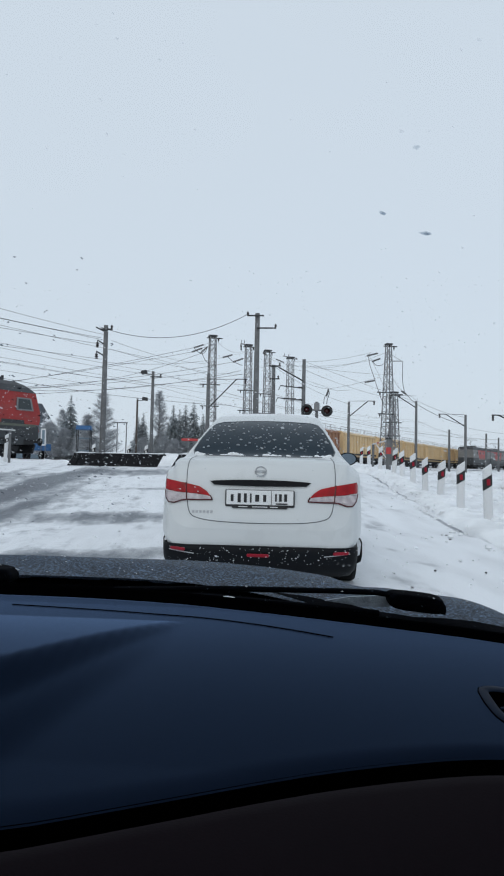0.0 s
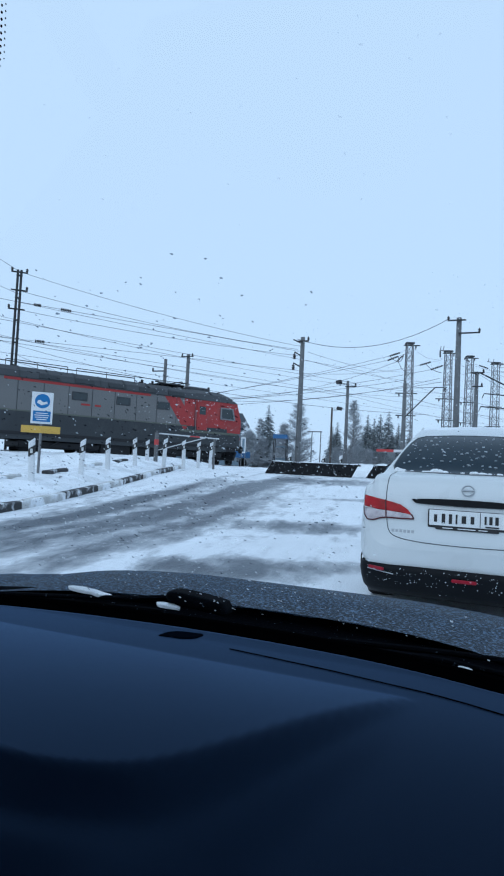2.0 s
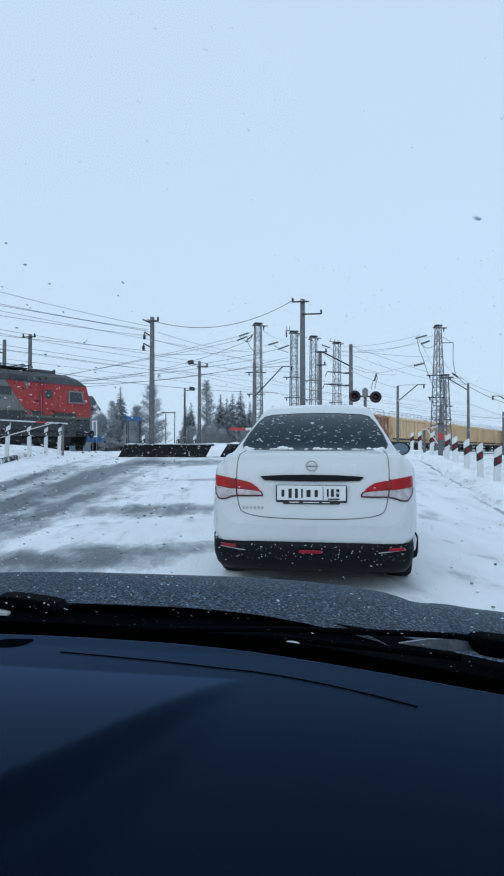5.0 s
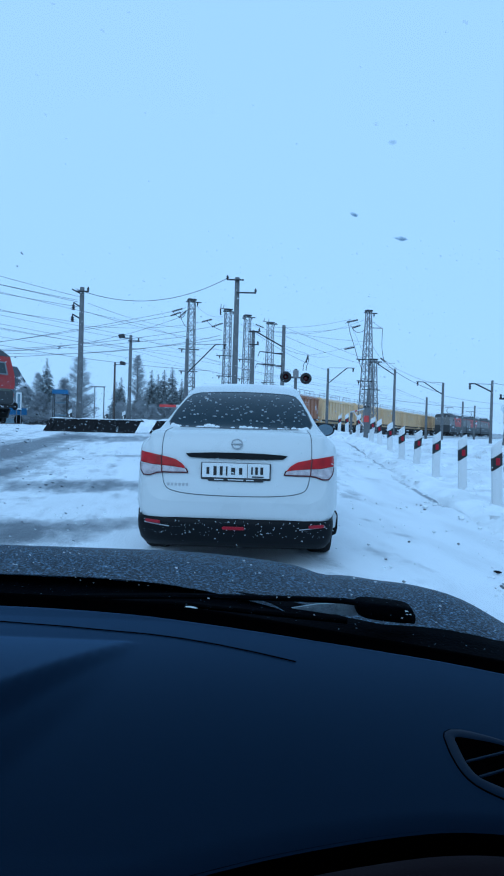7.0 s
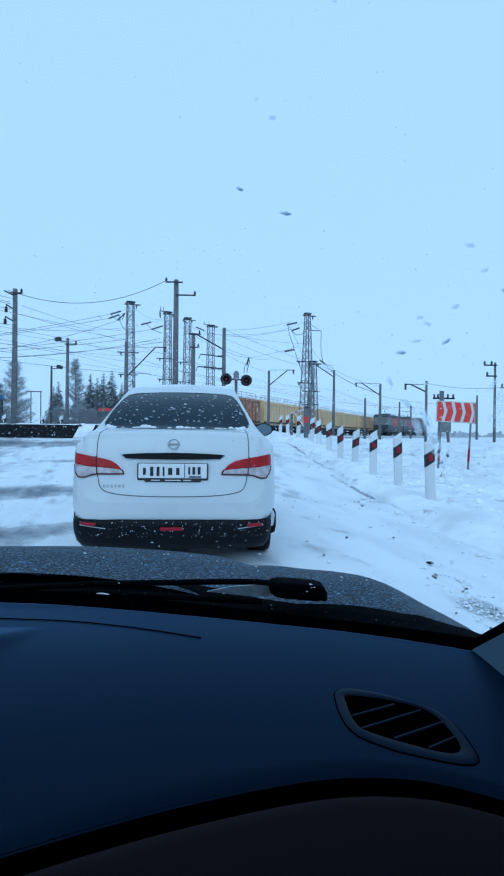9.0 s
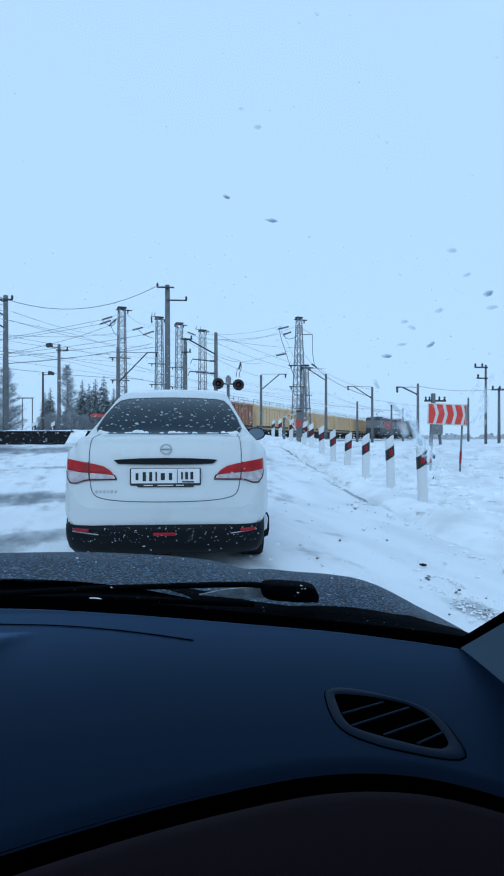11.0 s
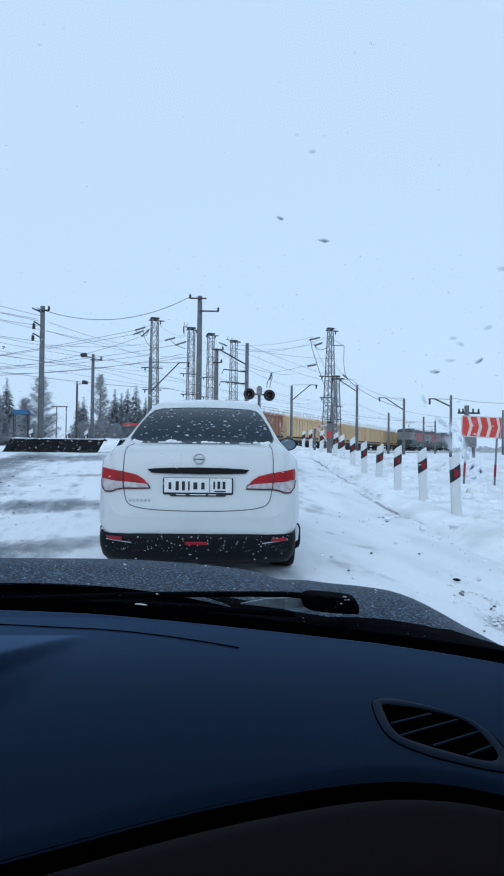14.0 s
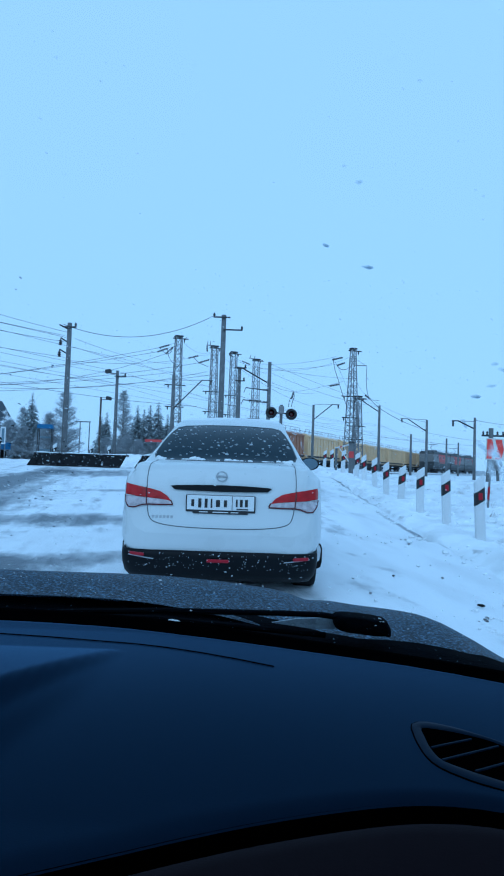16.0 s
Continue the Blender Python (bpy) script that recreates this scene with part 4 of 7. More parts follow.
# plate and its holder
plate = part("plate_holder", Shape().box((0, on_rear(0, 0.78)[1] - 0.016, 0.775), (0.54, 0.02, 0.132), bevel=0.006), M_INK, sedan, "black plate holder")
py = on_rear(0, 0.78)[1] - 0.028
part("number_plate", Shape().box((0, py, 0.782), (0.52, 0.006, 0.112), bevel=0.003), M_PLATE, plate, "white number plate")
for k, (x, w, h) in enumerate(((-0.215, 0.035, 0.058), (-0.16, 0.04, 0.076), (-0.112, 0.036, 0.076), (-0.07, 0.02, 0.076), (-0.02, 0.05, 0.058), (0.038, 0.04, 0.058), (0.125, 0.022, 0.062), (0.16, 0.034, 0.062), (0.2, 0.036, 0.062))):
    part("plate_bar", Shape().box((x, py - 0.0045, 0.778 + (0.006 if h > 0.06 and k > 5 else 0)), (w * 0.62, 0.003, h * 0.92)), M_INK, plate)
part("plate_divider", Shape().box((0.09, py - 0.0045, 0.782), (0.004, 0.003, 0.108)), M_INK, plate)
part("plate_bar", Shape().box((0.17, py - 0.0045, 0.737), (0.09, 0.003, 0.01)), M_INK, plate)
part("holder_lip", Shape().box((0, py + 0.004, 0.71), (0.43, 0.016, 0.026), bevel=0.005), M_INK, plate, "black lip of the plate holder")
for x, w in ((-0.13, 0.07), (0.0, 0.12), (0.11, 0.06)):
    part("plate_bar", Shape().box((x, py - 0.006, 0.711), (w, 0.004, 0.006)), M_PLATE, plate)
# lower bumper and its reflectors
prof = [(-0.01, 0.412), (0.01, 0.408), (0.013, 0.36), (0.004, 0.3), (-0.025, 0.23), (-0.09, 0.175), (-0.3, 0.165)]
ring = []
for k in range(41):
    a = -math.pi / 2 + math.pi * k / 40
    ring.append((math.copysign(abs(math.sin(a)) ** 0.55, math.sin(a)) * 0.768, 0.235 - 0.25 * abs(math.cos(a)) ** 0.42))
ring = [(-0.815, 0.62)] + ring + [(0.815, 0.62)]
rows = []
for dd, z in prof:
    rows.append([(x * (1 + dd * 0.6) + 0.0, y - dd - (0.05 if z < 0.3 else 0.0) * 0, z) for x, y in ring])
part("lower_bumper", Shape().sheet(rows), M_BLACKPL, sedan, "black plastic lower bumper speckled with snow", smooth=True)
for x0, x1, z in ((-0.7, -0.56, 0.378), (-0.09, 0.08, 0.345), (0.56, 0.7, 0.372)):
    xm = (x0 + x1) / 2
    dy = 0.235 - 0.25 * abs(math.cos(math.asin(min(1, (abs(xm) / 0.768) ** (1 / 0.55))))) ** 0.42
    part("reflector", Shape().box((xm, dy - 0.028, z), (x1 - x0, 0.02, 0.024), Matrix.Rotation(radians(-30 if xm > 0.3 else 30 if xm < -0.3 else 0) * -1, 3, "Z"), 0.006), M_REFLECT, sedan, "red reflector")
for sgn in (-1, 1):
    pts = []
    for x, z in ((0.5, 0.345), (0.56, 0.352), (0.63, 0.36), (0.7, 0.368)):
        pts.append((sgn * x, 0.235 - 0.25 * abs(math.cos(math.asin(min(1, (x / 0.768) ** (1 / 0.55))))) ** 0.42 - 0.022, z))
    part("bumper_trim", Shape().line(pts, 0.004, 6), M_BADGE, sedan, "pale trim line under the reflector")
specks = Shape()
for k in range(210):
    x, z, r0 = r7.uniform(-0.72, 0.72), r7.uniform(0.2, 0.4), r7.choice((0.0015, 0.002, 0.0028, 0.0035, 0.0045))
    y = 0.235 - 0.25 * abs(math.cos(math.asin(min(1, (abs(x) / 0.768) ** (1 / 0.55))))) ** 0.42
    y -= float(np.interp(z, (0.215, 0.25, 0.3, 0.36, 0.408), (-0.12, -0.03, 0.004, 0.013, 0.01))) + 0.003
    specks.add([(x + r0 * math.cos(a) * r7.uniform(0.7, 1.3), y - 0.002, z + r0 * math.sin(a) * r7.uniform(0.7, 1.3)) for a in (0, 1.05, 2.1, 3.14, 4.2, 5.2)], [(0, 1, 2, 3, 4, 5)])
tagged(part("bumper_flakes", specks, M_STUCK, sedan, "flakes stuck to the lower bumper"), kind="stuff")
part("underbody", Shape().box((0, 2.2, 0.215), (1.36, 3.9, 0.13), bevel=0.04), M_RUBBER, sedan, "dark underbody")
part("silencer", Shape().lathe([(0.0, -0.3), (0.07, -0.3), (0.1, -0.27), (0.1, 0.27), (0.07, 0.3), (0.0, 0.3)], (0.3, 0.52, 0.2), "X", 16), M_RUBBER, sedan, "dark silencer")
part("rear_axle", Shape().tube((-0.62, 0.88, 0.24), (0.62, 0.88, 0.24), 0.06, n=12), M_RUBBER, sedan, "dark axle beam")
part("exhaust", Shape().tube((-0.42, 0.05, 0.23), (-0.42, 0.5, 0.24), 0.028, n=12), M_DARKSTEEL, sedan)
# wheels and flaps
for x in (-0.72, 0.72):
    for y in (0.88, 3.55):
        wheel = part("wheel", Shape().lathe([(0.2, -0.1), (0.29, -0.1), (0.305, -0.07), (0.305, 0.07), (0.29, 0.1), (0.2, 0.1)], (x, y, 0.305), "X", 28), M_RUBBER, sedan, "snow-caked tyre", smooth=True)
        part("rim", Shape().lathe([(0.0, 0.07), (0.06, 0.085), (0.2, 0.06), (0.21, 0.09), (0.21, -0.09), (0.0, -0.08)], (x, y, 0.305), "X", 24), M_STEEL, wheel, smooth=True)
    flap = part("mud_flap", Shape().prism([(x * 1.0, 0.2), (x * 1.1, 0.205), (x * 1.17, 0.23), (x * 1.185, 0.28), (x * 1.185, 0.39), (x * 1.165, 0.425), (x * 1.13, 0.44), (x * 1.0, 0.44)], 0.515, 0.527), M_RUBBER, sedan, "mud flap caked with snow")
    part("flap_snow", Shape().prism([(x * 1.0, 0.27), (x * 1.09, 0.26), (x * 1.155, 0.29), (x * 1.17, 0.38), (x * 1.15, 0.415), (x * 1.0, 0.42)], 0.507, 0.514), M_BANK, flap, "snow caked on the flap")
    s = 1 if x > 0 else -1
    mirror = part("mirror", Shape().lathe([(0.0, 0.13), (0.05, 0.12), (0.082, 0.06), (0.09, 0.0), (0.082, -0.012)], (0, 0, 0), "Y", 18), M_BLACKPL, sedan, "black door mirror", smooth=True)
    mirror.matrix_basis = Matrix.Translation((s * 0.93, 2.72, 1.1)) @ Matrix.Diagonal((1.25, 1, 0.85, 1))
    part("mirror_glass", Shape().lathe([(0.0, -0.013), (0.082, -0.013), (0.086, -0.008)], (0, 0, 0), "Y", 18), M_MIRRORGLASS, mirror, "mirror glass reflecting the sky")
    part("mirror_frame", Shape().lathe([(0.08, -0.016), (0.092, -0.016), (0.094, -0.004), (0.08, -0.004)], (0, 0, 0), "Y", 18), M_BLACKPL, mirror, "black mirror surround")
    part("mirror_arm", Shape().tube((0, 0.04, -0.02), (-s * 0.11, 0.05, -0.05), 0.025), M_BLACKPL, mirror)


def side_window(y0, y1, name):
    for s in (-1, 1):
        rows = []
        for y in np.linspace(y0, y1, 7):
            row = [r for r in spline(CAR, 6) if abs(r[0] - y) < 0.08][0]
            _, zb, wl, wm, zm, ws, zs, wt, zt = row
            pts = []
            for u in np.linspace(0.12, 0.74, 6):
                hit = body_tree.ray_cast(Vector((s * 2, y, zs + (zt - zs) * u)), Vector((-s, 0, 0)), 4)
                pts.append((hit[0].x + s * 0.005, y, hit[0].z))
            rows.append(pts)
        part(name, Shape().sheet(rows), M_CARGLASS, sedan, smooth=True)


side_window(1.25, 1.95, "rear_door_window")
side_window(2.05, 2.85, "front_door_window")
wind = []
for y in np.linspace(2.75, 3.4, 9):
    row = min(spline(CAR, 6), key=lambda r: abs(r[0] - y))
    wind.append([(row[7] * u * 0.92, y, body_tree.ray_cast(Vector((row[7] * u * 0.92, y, 3)), Vector((0, 0, -1)), 4)[0].z + 0.005) for u in np.linspace(-1, 1, 11)])
part("windscreen", Shape().sheet(wind), M_CARGLASS, sedan, smooth=True)
for y in (1.15, 2.0, 2.98):
    for s in (-1, 1):
        pts = []
        for z in np.linspace(0.32, 0.97, 9):
            hit = body_tree.ray_cast(Vector((s * 2, y, z)), Vector((-s, 0, 0)), 4)
            pts.append((hit[0].x + s * 0.0005, y, z))
        part("door_seam", Shape().line(pts, 0.004, 5), M_SEAM, sedan)
snow_rows = []
for y in np.linspace(1.5, 2.7, 16):
    row = min(spline(CAR, 6), key=lambda r: abs(r[0] - y))
    rr_ = []
    for u in np.linspace(-1, 1, 24):
        x = row[7] * u * 0.97
        z = body_tree.ray_cast(Vector((x, y, 3)), Vector((0, 0, -1)), 4)[0].z
        edge = min(1, 6 * (1 - abs(u))) * min(1, (y - 1.5) * 8) * min(1, (2.7 - y) * 8)
        rr_.append((x, y, z - 0.004 + edge * (0.016 + 0.01 * noise.noise((x * 4, y * 4, 0)))))
    snow_rows.append(rr_)
part("roof_snow", Shape().sheet(snow_rows), M_BANK, sedan, "thin layer of snow on the roof", smooth=True)


# ---------------------------------------------------------------- ploughed ridge between lane and verge
rows = []
for y in np.arange(4.0, 23.0, 0.04):
    y = float(y)
    line = float(np.interp(y, (4.0, 5.6, 7.3, 8.9, 11.3, 14.6, 19.0, 20.2, 23.0), (2.58, 2.66, 2.78, 2.77, 2.88, 2.9, 2.85, 2.6, 2.2))) + 0.05 * noise.noise((y * 0.9, 1.3, 0)) + 0.03 * noise.noise((y * 3.1, 4.4, 0))
    ends = (0.25 + 0.75 * ease(5.5, 9.5, y)) * ease(4.0, 5.2, y) * ease(23.0, 20.5, y)
    worn = ends * max(0.25, 0.8 + 0.7 * noise.noise((y * 0.55, 7.7, 0)) + 0.3 * noise.noise((y * 2.2, 2.1, 0)))
    sink = 0.05 * (1 - ease(4.0, 5.2, y) * ease(23.0, 20.5, y))
    row = []
    for off, up in ((-0.1, -0.05), (-0.05, -0.01), (-0.025, 0.035), (0.0, 0.09), (0.03, 0.12), (0.1, 0.115), (0.2, 0.085), (0.38, 0.05), (0.62, -0.03), (0.8, -0.1)):
        x = line + off
        low = road_z(y) if off < 0.03 else road_z(y) + (ground_z(max(x, 2.95), y) - road_z(y)) * ease(0.0, 0.25, off)
        row.append((x + 0.03 * noise.noise((x * 6, y * 6, 3)), y, low - sink + up * worn + (0.02 * noise.noise((x * 9, y * 7, 0)) + 0.016 * noise.noise((x * 19, y * 16, 4))) * (0.4 + 0.6 * ends) * (1 if off > -0.03 else 0.2)))
    rows.append(row)
tagged(part("snow_ridge", Shape().sheet(rows), M_BANK, smooth=True), "low crusted ridge of ploughed snow beside the lane", "snow ridge", kind="stuff")

# ---------------------------------------------------------------- clods along the verge
def lump(s, x, y, z, r, rr):
    q = []
    for h, k in ((-0.5, 0.7), (0.1, 1.0), (0.6, 0.6)):
        q.append([(x + r * k * math.cos(a * 1.05) * rr.uniform(0.7, 1.25), y + r * k * math.sin(a * 1.05) * rr.uniform(0.7, 1.25), z + r * h * rr.uniform(0.6, 1.0)) for a in range(6)])
    s.sheet(q, close=True)
    s.f += [tuple(range(len(s.v) - 6, len(s.v)))]


rc = random.Random(19)
white, dirty, black = Shape(), Shape(), Shape()
for k in range(640):
    if k % 3 == 0:
        x, y = rc.gauss(2.8, 0.12), rc.uniform(2.5, 18)
    elif k % 3 == 1:
        x, y = rc.uniform(3.6, 10), rc.uniform(2.5, 20)
    else:
        y = rc.uniform(5, 20)
        x = kerb_x(y) - rc.uniform(0.3, 3.5)
    z = ground_z(x, y) if x > 2.85 or x < kerb_x(y) else road_z(y) + 0.03
    lump(dirty if rc.random() < 0.07 else white, x, y, z + 0.005, rc.choice((0.015, 0.02, 0.03, 0.03, 0.05)) * rc.uniform(0.7, 1.2), rc)
for k in range(420):
    x, y = 3.0 + abs(rc.gauss(0, 2.2)), rc.uniform(4.5, 17)
    lump(white, x, y, ground_z(x, y) - 0.01, rc.uniform(0.03, 0.1), rc)
for k in range(70):                                   # a ring of kicked-up slush in the lane
    a = rc.uniform(0, 2 * math.pi)
    x, y = 2.02 + 0.12 * math.cos(a) + rc.gauss(0, 0.015), 4.05 + 0.22 * math.sin(a) + rc.gauss(0, 0.03)
    lump(dirty if rc.random() < 0.16 else white, x, y, road_z(y) + 0.008, rc.uniform(0.006, 0.02), rc)
for k in range(150):
    x, y = rc.gauss(2.0, 0.09), rc.gauss(3.45, 0.16)
    lump(dirty if rc.random() < 0.18 else white, x, y, road_z(y) + 0.01, rc.uniform(0.004, 0.012), rc)
for x, y, r in ((2.09, 4.6, 0.022), (2.105, 4.59, 0.015), (2.075, 4.61, 0.016)):
    lump(black, x, y, road_z(y) + 0.02, r, rc)
for k in range(46):
    x, y = rc.uniform(1.2, 3.0), rc.uniform(4.2, 9.0)
    lump(dirty if rc.random() < 0.3 else white, x, y, road_z(y) + 0.012, rc.uniform(0.008, 0.024), rc)
tagged(part("snow_clods", white, M_BANK), "loose white clods of ploughed snow along the verge", "snow clods", kind="stuff")
M_CLOD = mat("dirty_ice_clod", (0.2, 0.2, 0.2), 0.85, 0, 0.4, 8, 60, 0.3, dirt=(0.7, 0.72, 0.75), dirt_scale=6, dirt_lo=0.5, dirt_hi=0.6)
tagged(part("dirty_clods", dirty, M_CLOD), "grey dirty clods of ice scattered on the snow", "ice clods", kind="stuff")
tagged(part("black_clod", black, M_RUBBER), "small black frozen clod lying on the lane", "ice clod")
grass = Shape()
for k in range(30):
    x0, y0 = rc.uniform(4.2, 11), rc.uniform(6, 24)
    z0 = ground_z(x0, y0)
    for q in range(rc.randint(5, 12)):
        a, ln = rc.uniform(0, 6.28), rc.uniform(0.06, 0.2)
        x, y = x0 + rc.gauss(0, 0.06), y0 + rc.gauss(0, 0.06)
        tip = (x + math.cos(a) * ln * 0.6, y + math.sin(a) * ln * 0.6, z0 + ln)
        grass.add([(x - 0.004, y, z0 - 0.02), (x + 0.004, y, z0 - 0.02), tip], [(0, 1, 2)])
M_GRASS = mat("dry_grass", (0.22, 0.18, 0.13), 0.9, 0, 0.3, 5, 40, 0.0)
tagged(part("dry_grass", grass, M_GRASS), "dry brown grass stalks poking through the snow", "grass", kind="stuff")

# ---------------------------------------------------------------- railway
TAN, RAIL_Z = 0.59, 0.98
TURN_Z = -math.degrees(math.atan(TAN))
ALONG = Vector((TAN, 1, 0)).normalized()
AWAY = Vector((-ALONG.y, ALONG.x, 0))
TRACK0 = Vector((-20.2, 26.65, 0)) + 1.55 * AWAY


def track_point(s, off=0.0, z=0.0):
    return TRACK0 + s * ALONG + off * AWAY + Vector((0, 0, z))


def track(off, label):
    t = thing("railway_track", pose(0, 0, 0), label, "railway track", "railway tracks", "structure")
    bed = Shape()
    rows = []
    for s in np.arange(-60, 330, 3.0):
        rows.append([tuple(track_point(float(s), off + o, z + 0.04 * noise.noise((s, o, off)))) for o, z in ((-3.0, 0.72), (-1.8, 0.84), (-0.9, 0.86), (0.9, 0.86), (1.8, 0.84), (3.0, 0.72))])
    part("ballast", bed.sheet(rows), M_BALLAST, t, "snow-dusted ballast")
    for k in (-0.76, 0.76):
        part("rail", Shape().box((0, 0, 0), (0.07, 390, 0.16)), M_RAIL, t).matrix_basis = Matrix.Translation(track_point(135, off + k, RAIL_Z - 0.08)) @ pose(0, 0, 0, 0, 0, TURN_Z)
    sl = Shape().box((0, 0, 0), (2.6, 0.25, 0.16), bevel=0.02).mesh("sleeper")
    sl.materials.append(M_SLEEPER)
    for k in range(90):
        piece("sleeper", sl, t, Matrix.Translation(track_point(-14 + k * 0.6, off, RAIL_Z - 0.2)) @ pose(0, 0, 0, 0, 0, TURN_Z))


track(0.0, "railway track on snowy ballast behind the crossing")
track(4.8, "second railway track on snowy ballast")


def axle_set(parent, y, z0=0.0):
    for x in (-0.78, 0.78):
        part("wheel", Shape().lathe([(0.0, -0.06), (0.5, -0.06), (0.62, -0.05), (0.62, 0.04), (0.66, 0.05), (0.66, 0.07), (0.0, 0.07)], (x, y, 0.62 + z0), "X", 22), M_UNDER, parent)


def pantograph(parent, y, up, way=1):
    """A folding current collector on the roof; way: the side to which its knee points along y."""
    base = part("pantograph_base", Shape().box((0, y, 4.78), (1.5, 1.7, 0.07), bevel=0.02), M_DARKSTEEL, parent)
    for sx in (-0.6, 0.6):
        for sy in (-0.7, 0.7):
            part("base_insulator", Shape().lathe([(0.06, 0), (0.12, 0.04), (0.07, 0.08), (0.12, 0.12), (0.07, 0.16), (0.1, 0.2)], (sx, y + sy, 4.55), "Z", 9), M_INSUL, base)
    if up:
        knee, head = (0, y + way * 1.25, 5.35), (0, y - way * 0.75, 6.12)
        part("lower_arm", Shape().tube((0, y - way * 0.5, 4.82), knee, 0.055, 0.045), M_DARKSTEEL, base)
        part("upper_arm", Shape().tube(knee, (0.25, head[1], head[2]), 0.03).tube(knee, (-0.25, head[1], head[2]), 0.03), M_DARKSTEEL, base)
    else:
        head = (0, y - way * 0.8, 4.98)
        part("lower_arm", Shape().tube((0, y - way * 0.5, 4.82), (0, y + way * 0.85, 4.95), 0.05), M_DARKSTEEL, base)
    for k in (-0.22, 0.22):
        part("contact_strip", Shape().line([(-0.95, head[1] + k, head[2] - 0.12), (-0.75, head[1] + k, head[2] + 0.03), (0.75, head[1] + k, head[2] + 0.03), (0.95, head[1] + k, head[2] - 0.12)], 0.035, 6), M_DARKSTEEL, base)


def side_sheet(outline, sgn, out, thick=0.016):
    """A flat panel on the body's side from an outline in y and z."""
    n = len(outline)
    vs = [(sgn * (out + d), y, z) for d in (0.0, thick) for y, z in outline]
    return Shape().add(vs, [tuple(range(n)), tuple(range(2 * n - 1, n - 1, -1))] + [(i, n + i, n + (i + 1) % n, (i + 1) % n) for i in range(n)])


def loco_section(m, label, pan=False, cab=True):
    """One section of an electric locomotive; its cab, if it has one, is at +y."""
    t = thing("locomotive", m, label, "locomotive", "locomotive sections")
    L, W = 15.2, 1.55
    y0, y1, yc = -L / 2, L / 2, L / 2 - 4.2
    end = yc + 2.4 if cab else y1 - 0.15
    part("lower_side", Shape().prism([(-W - 0.01, 0.82), (-W - 0.01, 2.28), (W + 0.01, 2.28), (W + 0.01, 0.82)], y0, end if not cab else yc + 3.0), M_LOCODARK, t, "dark grey lower side")
    part("upper_side", Shape().prism([(-W, 2.28), (-W, 3.95), (W, 3.95), (W, 2.28)], y0, yc - 0.2 if cab else end), M_LOCOGREY, t, "grey body side")
    part("roof", Shape().prism([(-W - 0.03, 3.95), (-W + 0.06, 4.3), (-1.15, 4.55), (1.15, 4.55), (W - 0.06, 4.3), (W + 0.03, 3.95)], y0 + 0.1, yc + 0.6 if cab else end), M_LOCOROOF, t, "dark roof")
    for k in range(7):
        part("roof_rib", Shape().prism([(-W - 0.045, 3.96), (-W + 0.05, 4.32), (-1.15, 4.575), (1.15, 4.575), (W - 0.05, 4.32), (W + 0.045, 3.96)], y0 + 1.0 + 1.45 * k, y0 + 1.08 + 1.45 * k), M_LOCODARK, t)
    for sgn in (-1, 1):
        part("gutter", Shape().box((sgn * (W + 0.03), (y0 + end) / 2 - 0.6, 3.96), (0.06, end - y0 - 1.4, 0.06), bevel=0.01), M_LOCODARK, t)
        part("red_stripe", Shape().box((sgn * (W + 0.006), y0 + 4.4, 3.86), (0.012, 8.2, 0.14)), M_LOCORED, t, "red stripe")
        part("sole_bar", Shape().box((sgn * (W + 0.02), (y0 + end) / 2, 1.12), (0.06, end - y0, 0.16), bevel=0.015), M_UNDER, t)
        for k in range(1, 4 if cab else 5):
            win = part("side_window", Shape().box((sgn * (W + 0.006), y0 + 1.7 + 2.55 * k, 3.32), (0.04, 0.86, 0.46), bevel=0.012), M_LOCODARK, t)
            part("window_pane", Shape().box((sgn * (W + 0.026), y0 + 1.7 + 2.55 * k, 3.32), (0.012, 0.72, 0.34), bevel=0.004), M_LOCOGLASS, win)
        for k in range(5):
            part("roof_grille", Shape().box((sgn * (W - 0.02), y0 + 2.6 + 1.9 * k, 4.13), (0.09, 1.1, 0.24), Matrix.Rotation(radians(-14 * sgn), 3, "Y"), 0.012), M_LOCODARK, t)
        for k in range(9):
            part("panel_joint", Shape().box((sgn * (W + 0.004), y0 + 1.0 + 1.32 * k, 2.62), (0.012, 0.03, 3.0 - 0.36)), M_LOCODARK, t)
        part("side_line", Shape().box((sgn * (W + 0.014), (y0 + yc) / 2, 2.27), (0.014, yc - y0, 0.07)), M_LOCOOLIVE, t, "dull olive line")
        for k, (ya, wd) in enumerate(((y0 + 4.6, 0.5), (y0 + 5.3, 0.35))):
            part("side_marking", Shape().box((sgn * (W + 0.008), ya, 2.9), (0.012, wd, 0.1)), M_LOCORED, t, "plain red marking bar")
    if cab:
        prof = [(yc - 1.6, 3.95), (yc - 0.2, 2.06), (y1 - 0.12, 2.06), (y1, 2.3), (y1 - 0.03, 2.9), (y1 - 0.42, 3.95)]
        n = len(prof)
        shell_ = Shape()
        cut = {2: 0.94, 3: 0.9, 4: 0.9, 5: 0.95}
        for sgn in (-1, 1):
            shell_.add([(sgn * (W + 0.015) * cut.get(i, 1), y, z) for i, (y, z) in enumerate(prof)], [tuple(range(n))])
        shell_.f += [(i, (i + 1) % n, n + (i + 1) % n, n + i) for i in range(n)]
        red = part("cab", shell_, M_LOCORED, t, "red cab with raked front")
        hood_ = ((-W, 3.95), (-W + 0.15, 4.35), (-1.0, 4.6), (1.0, 4.6), (W - 0.15, 4.35), (W, 3.95))
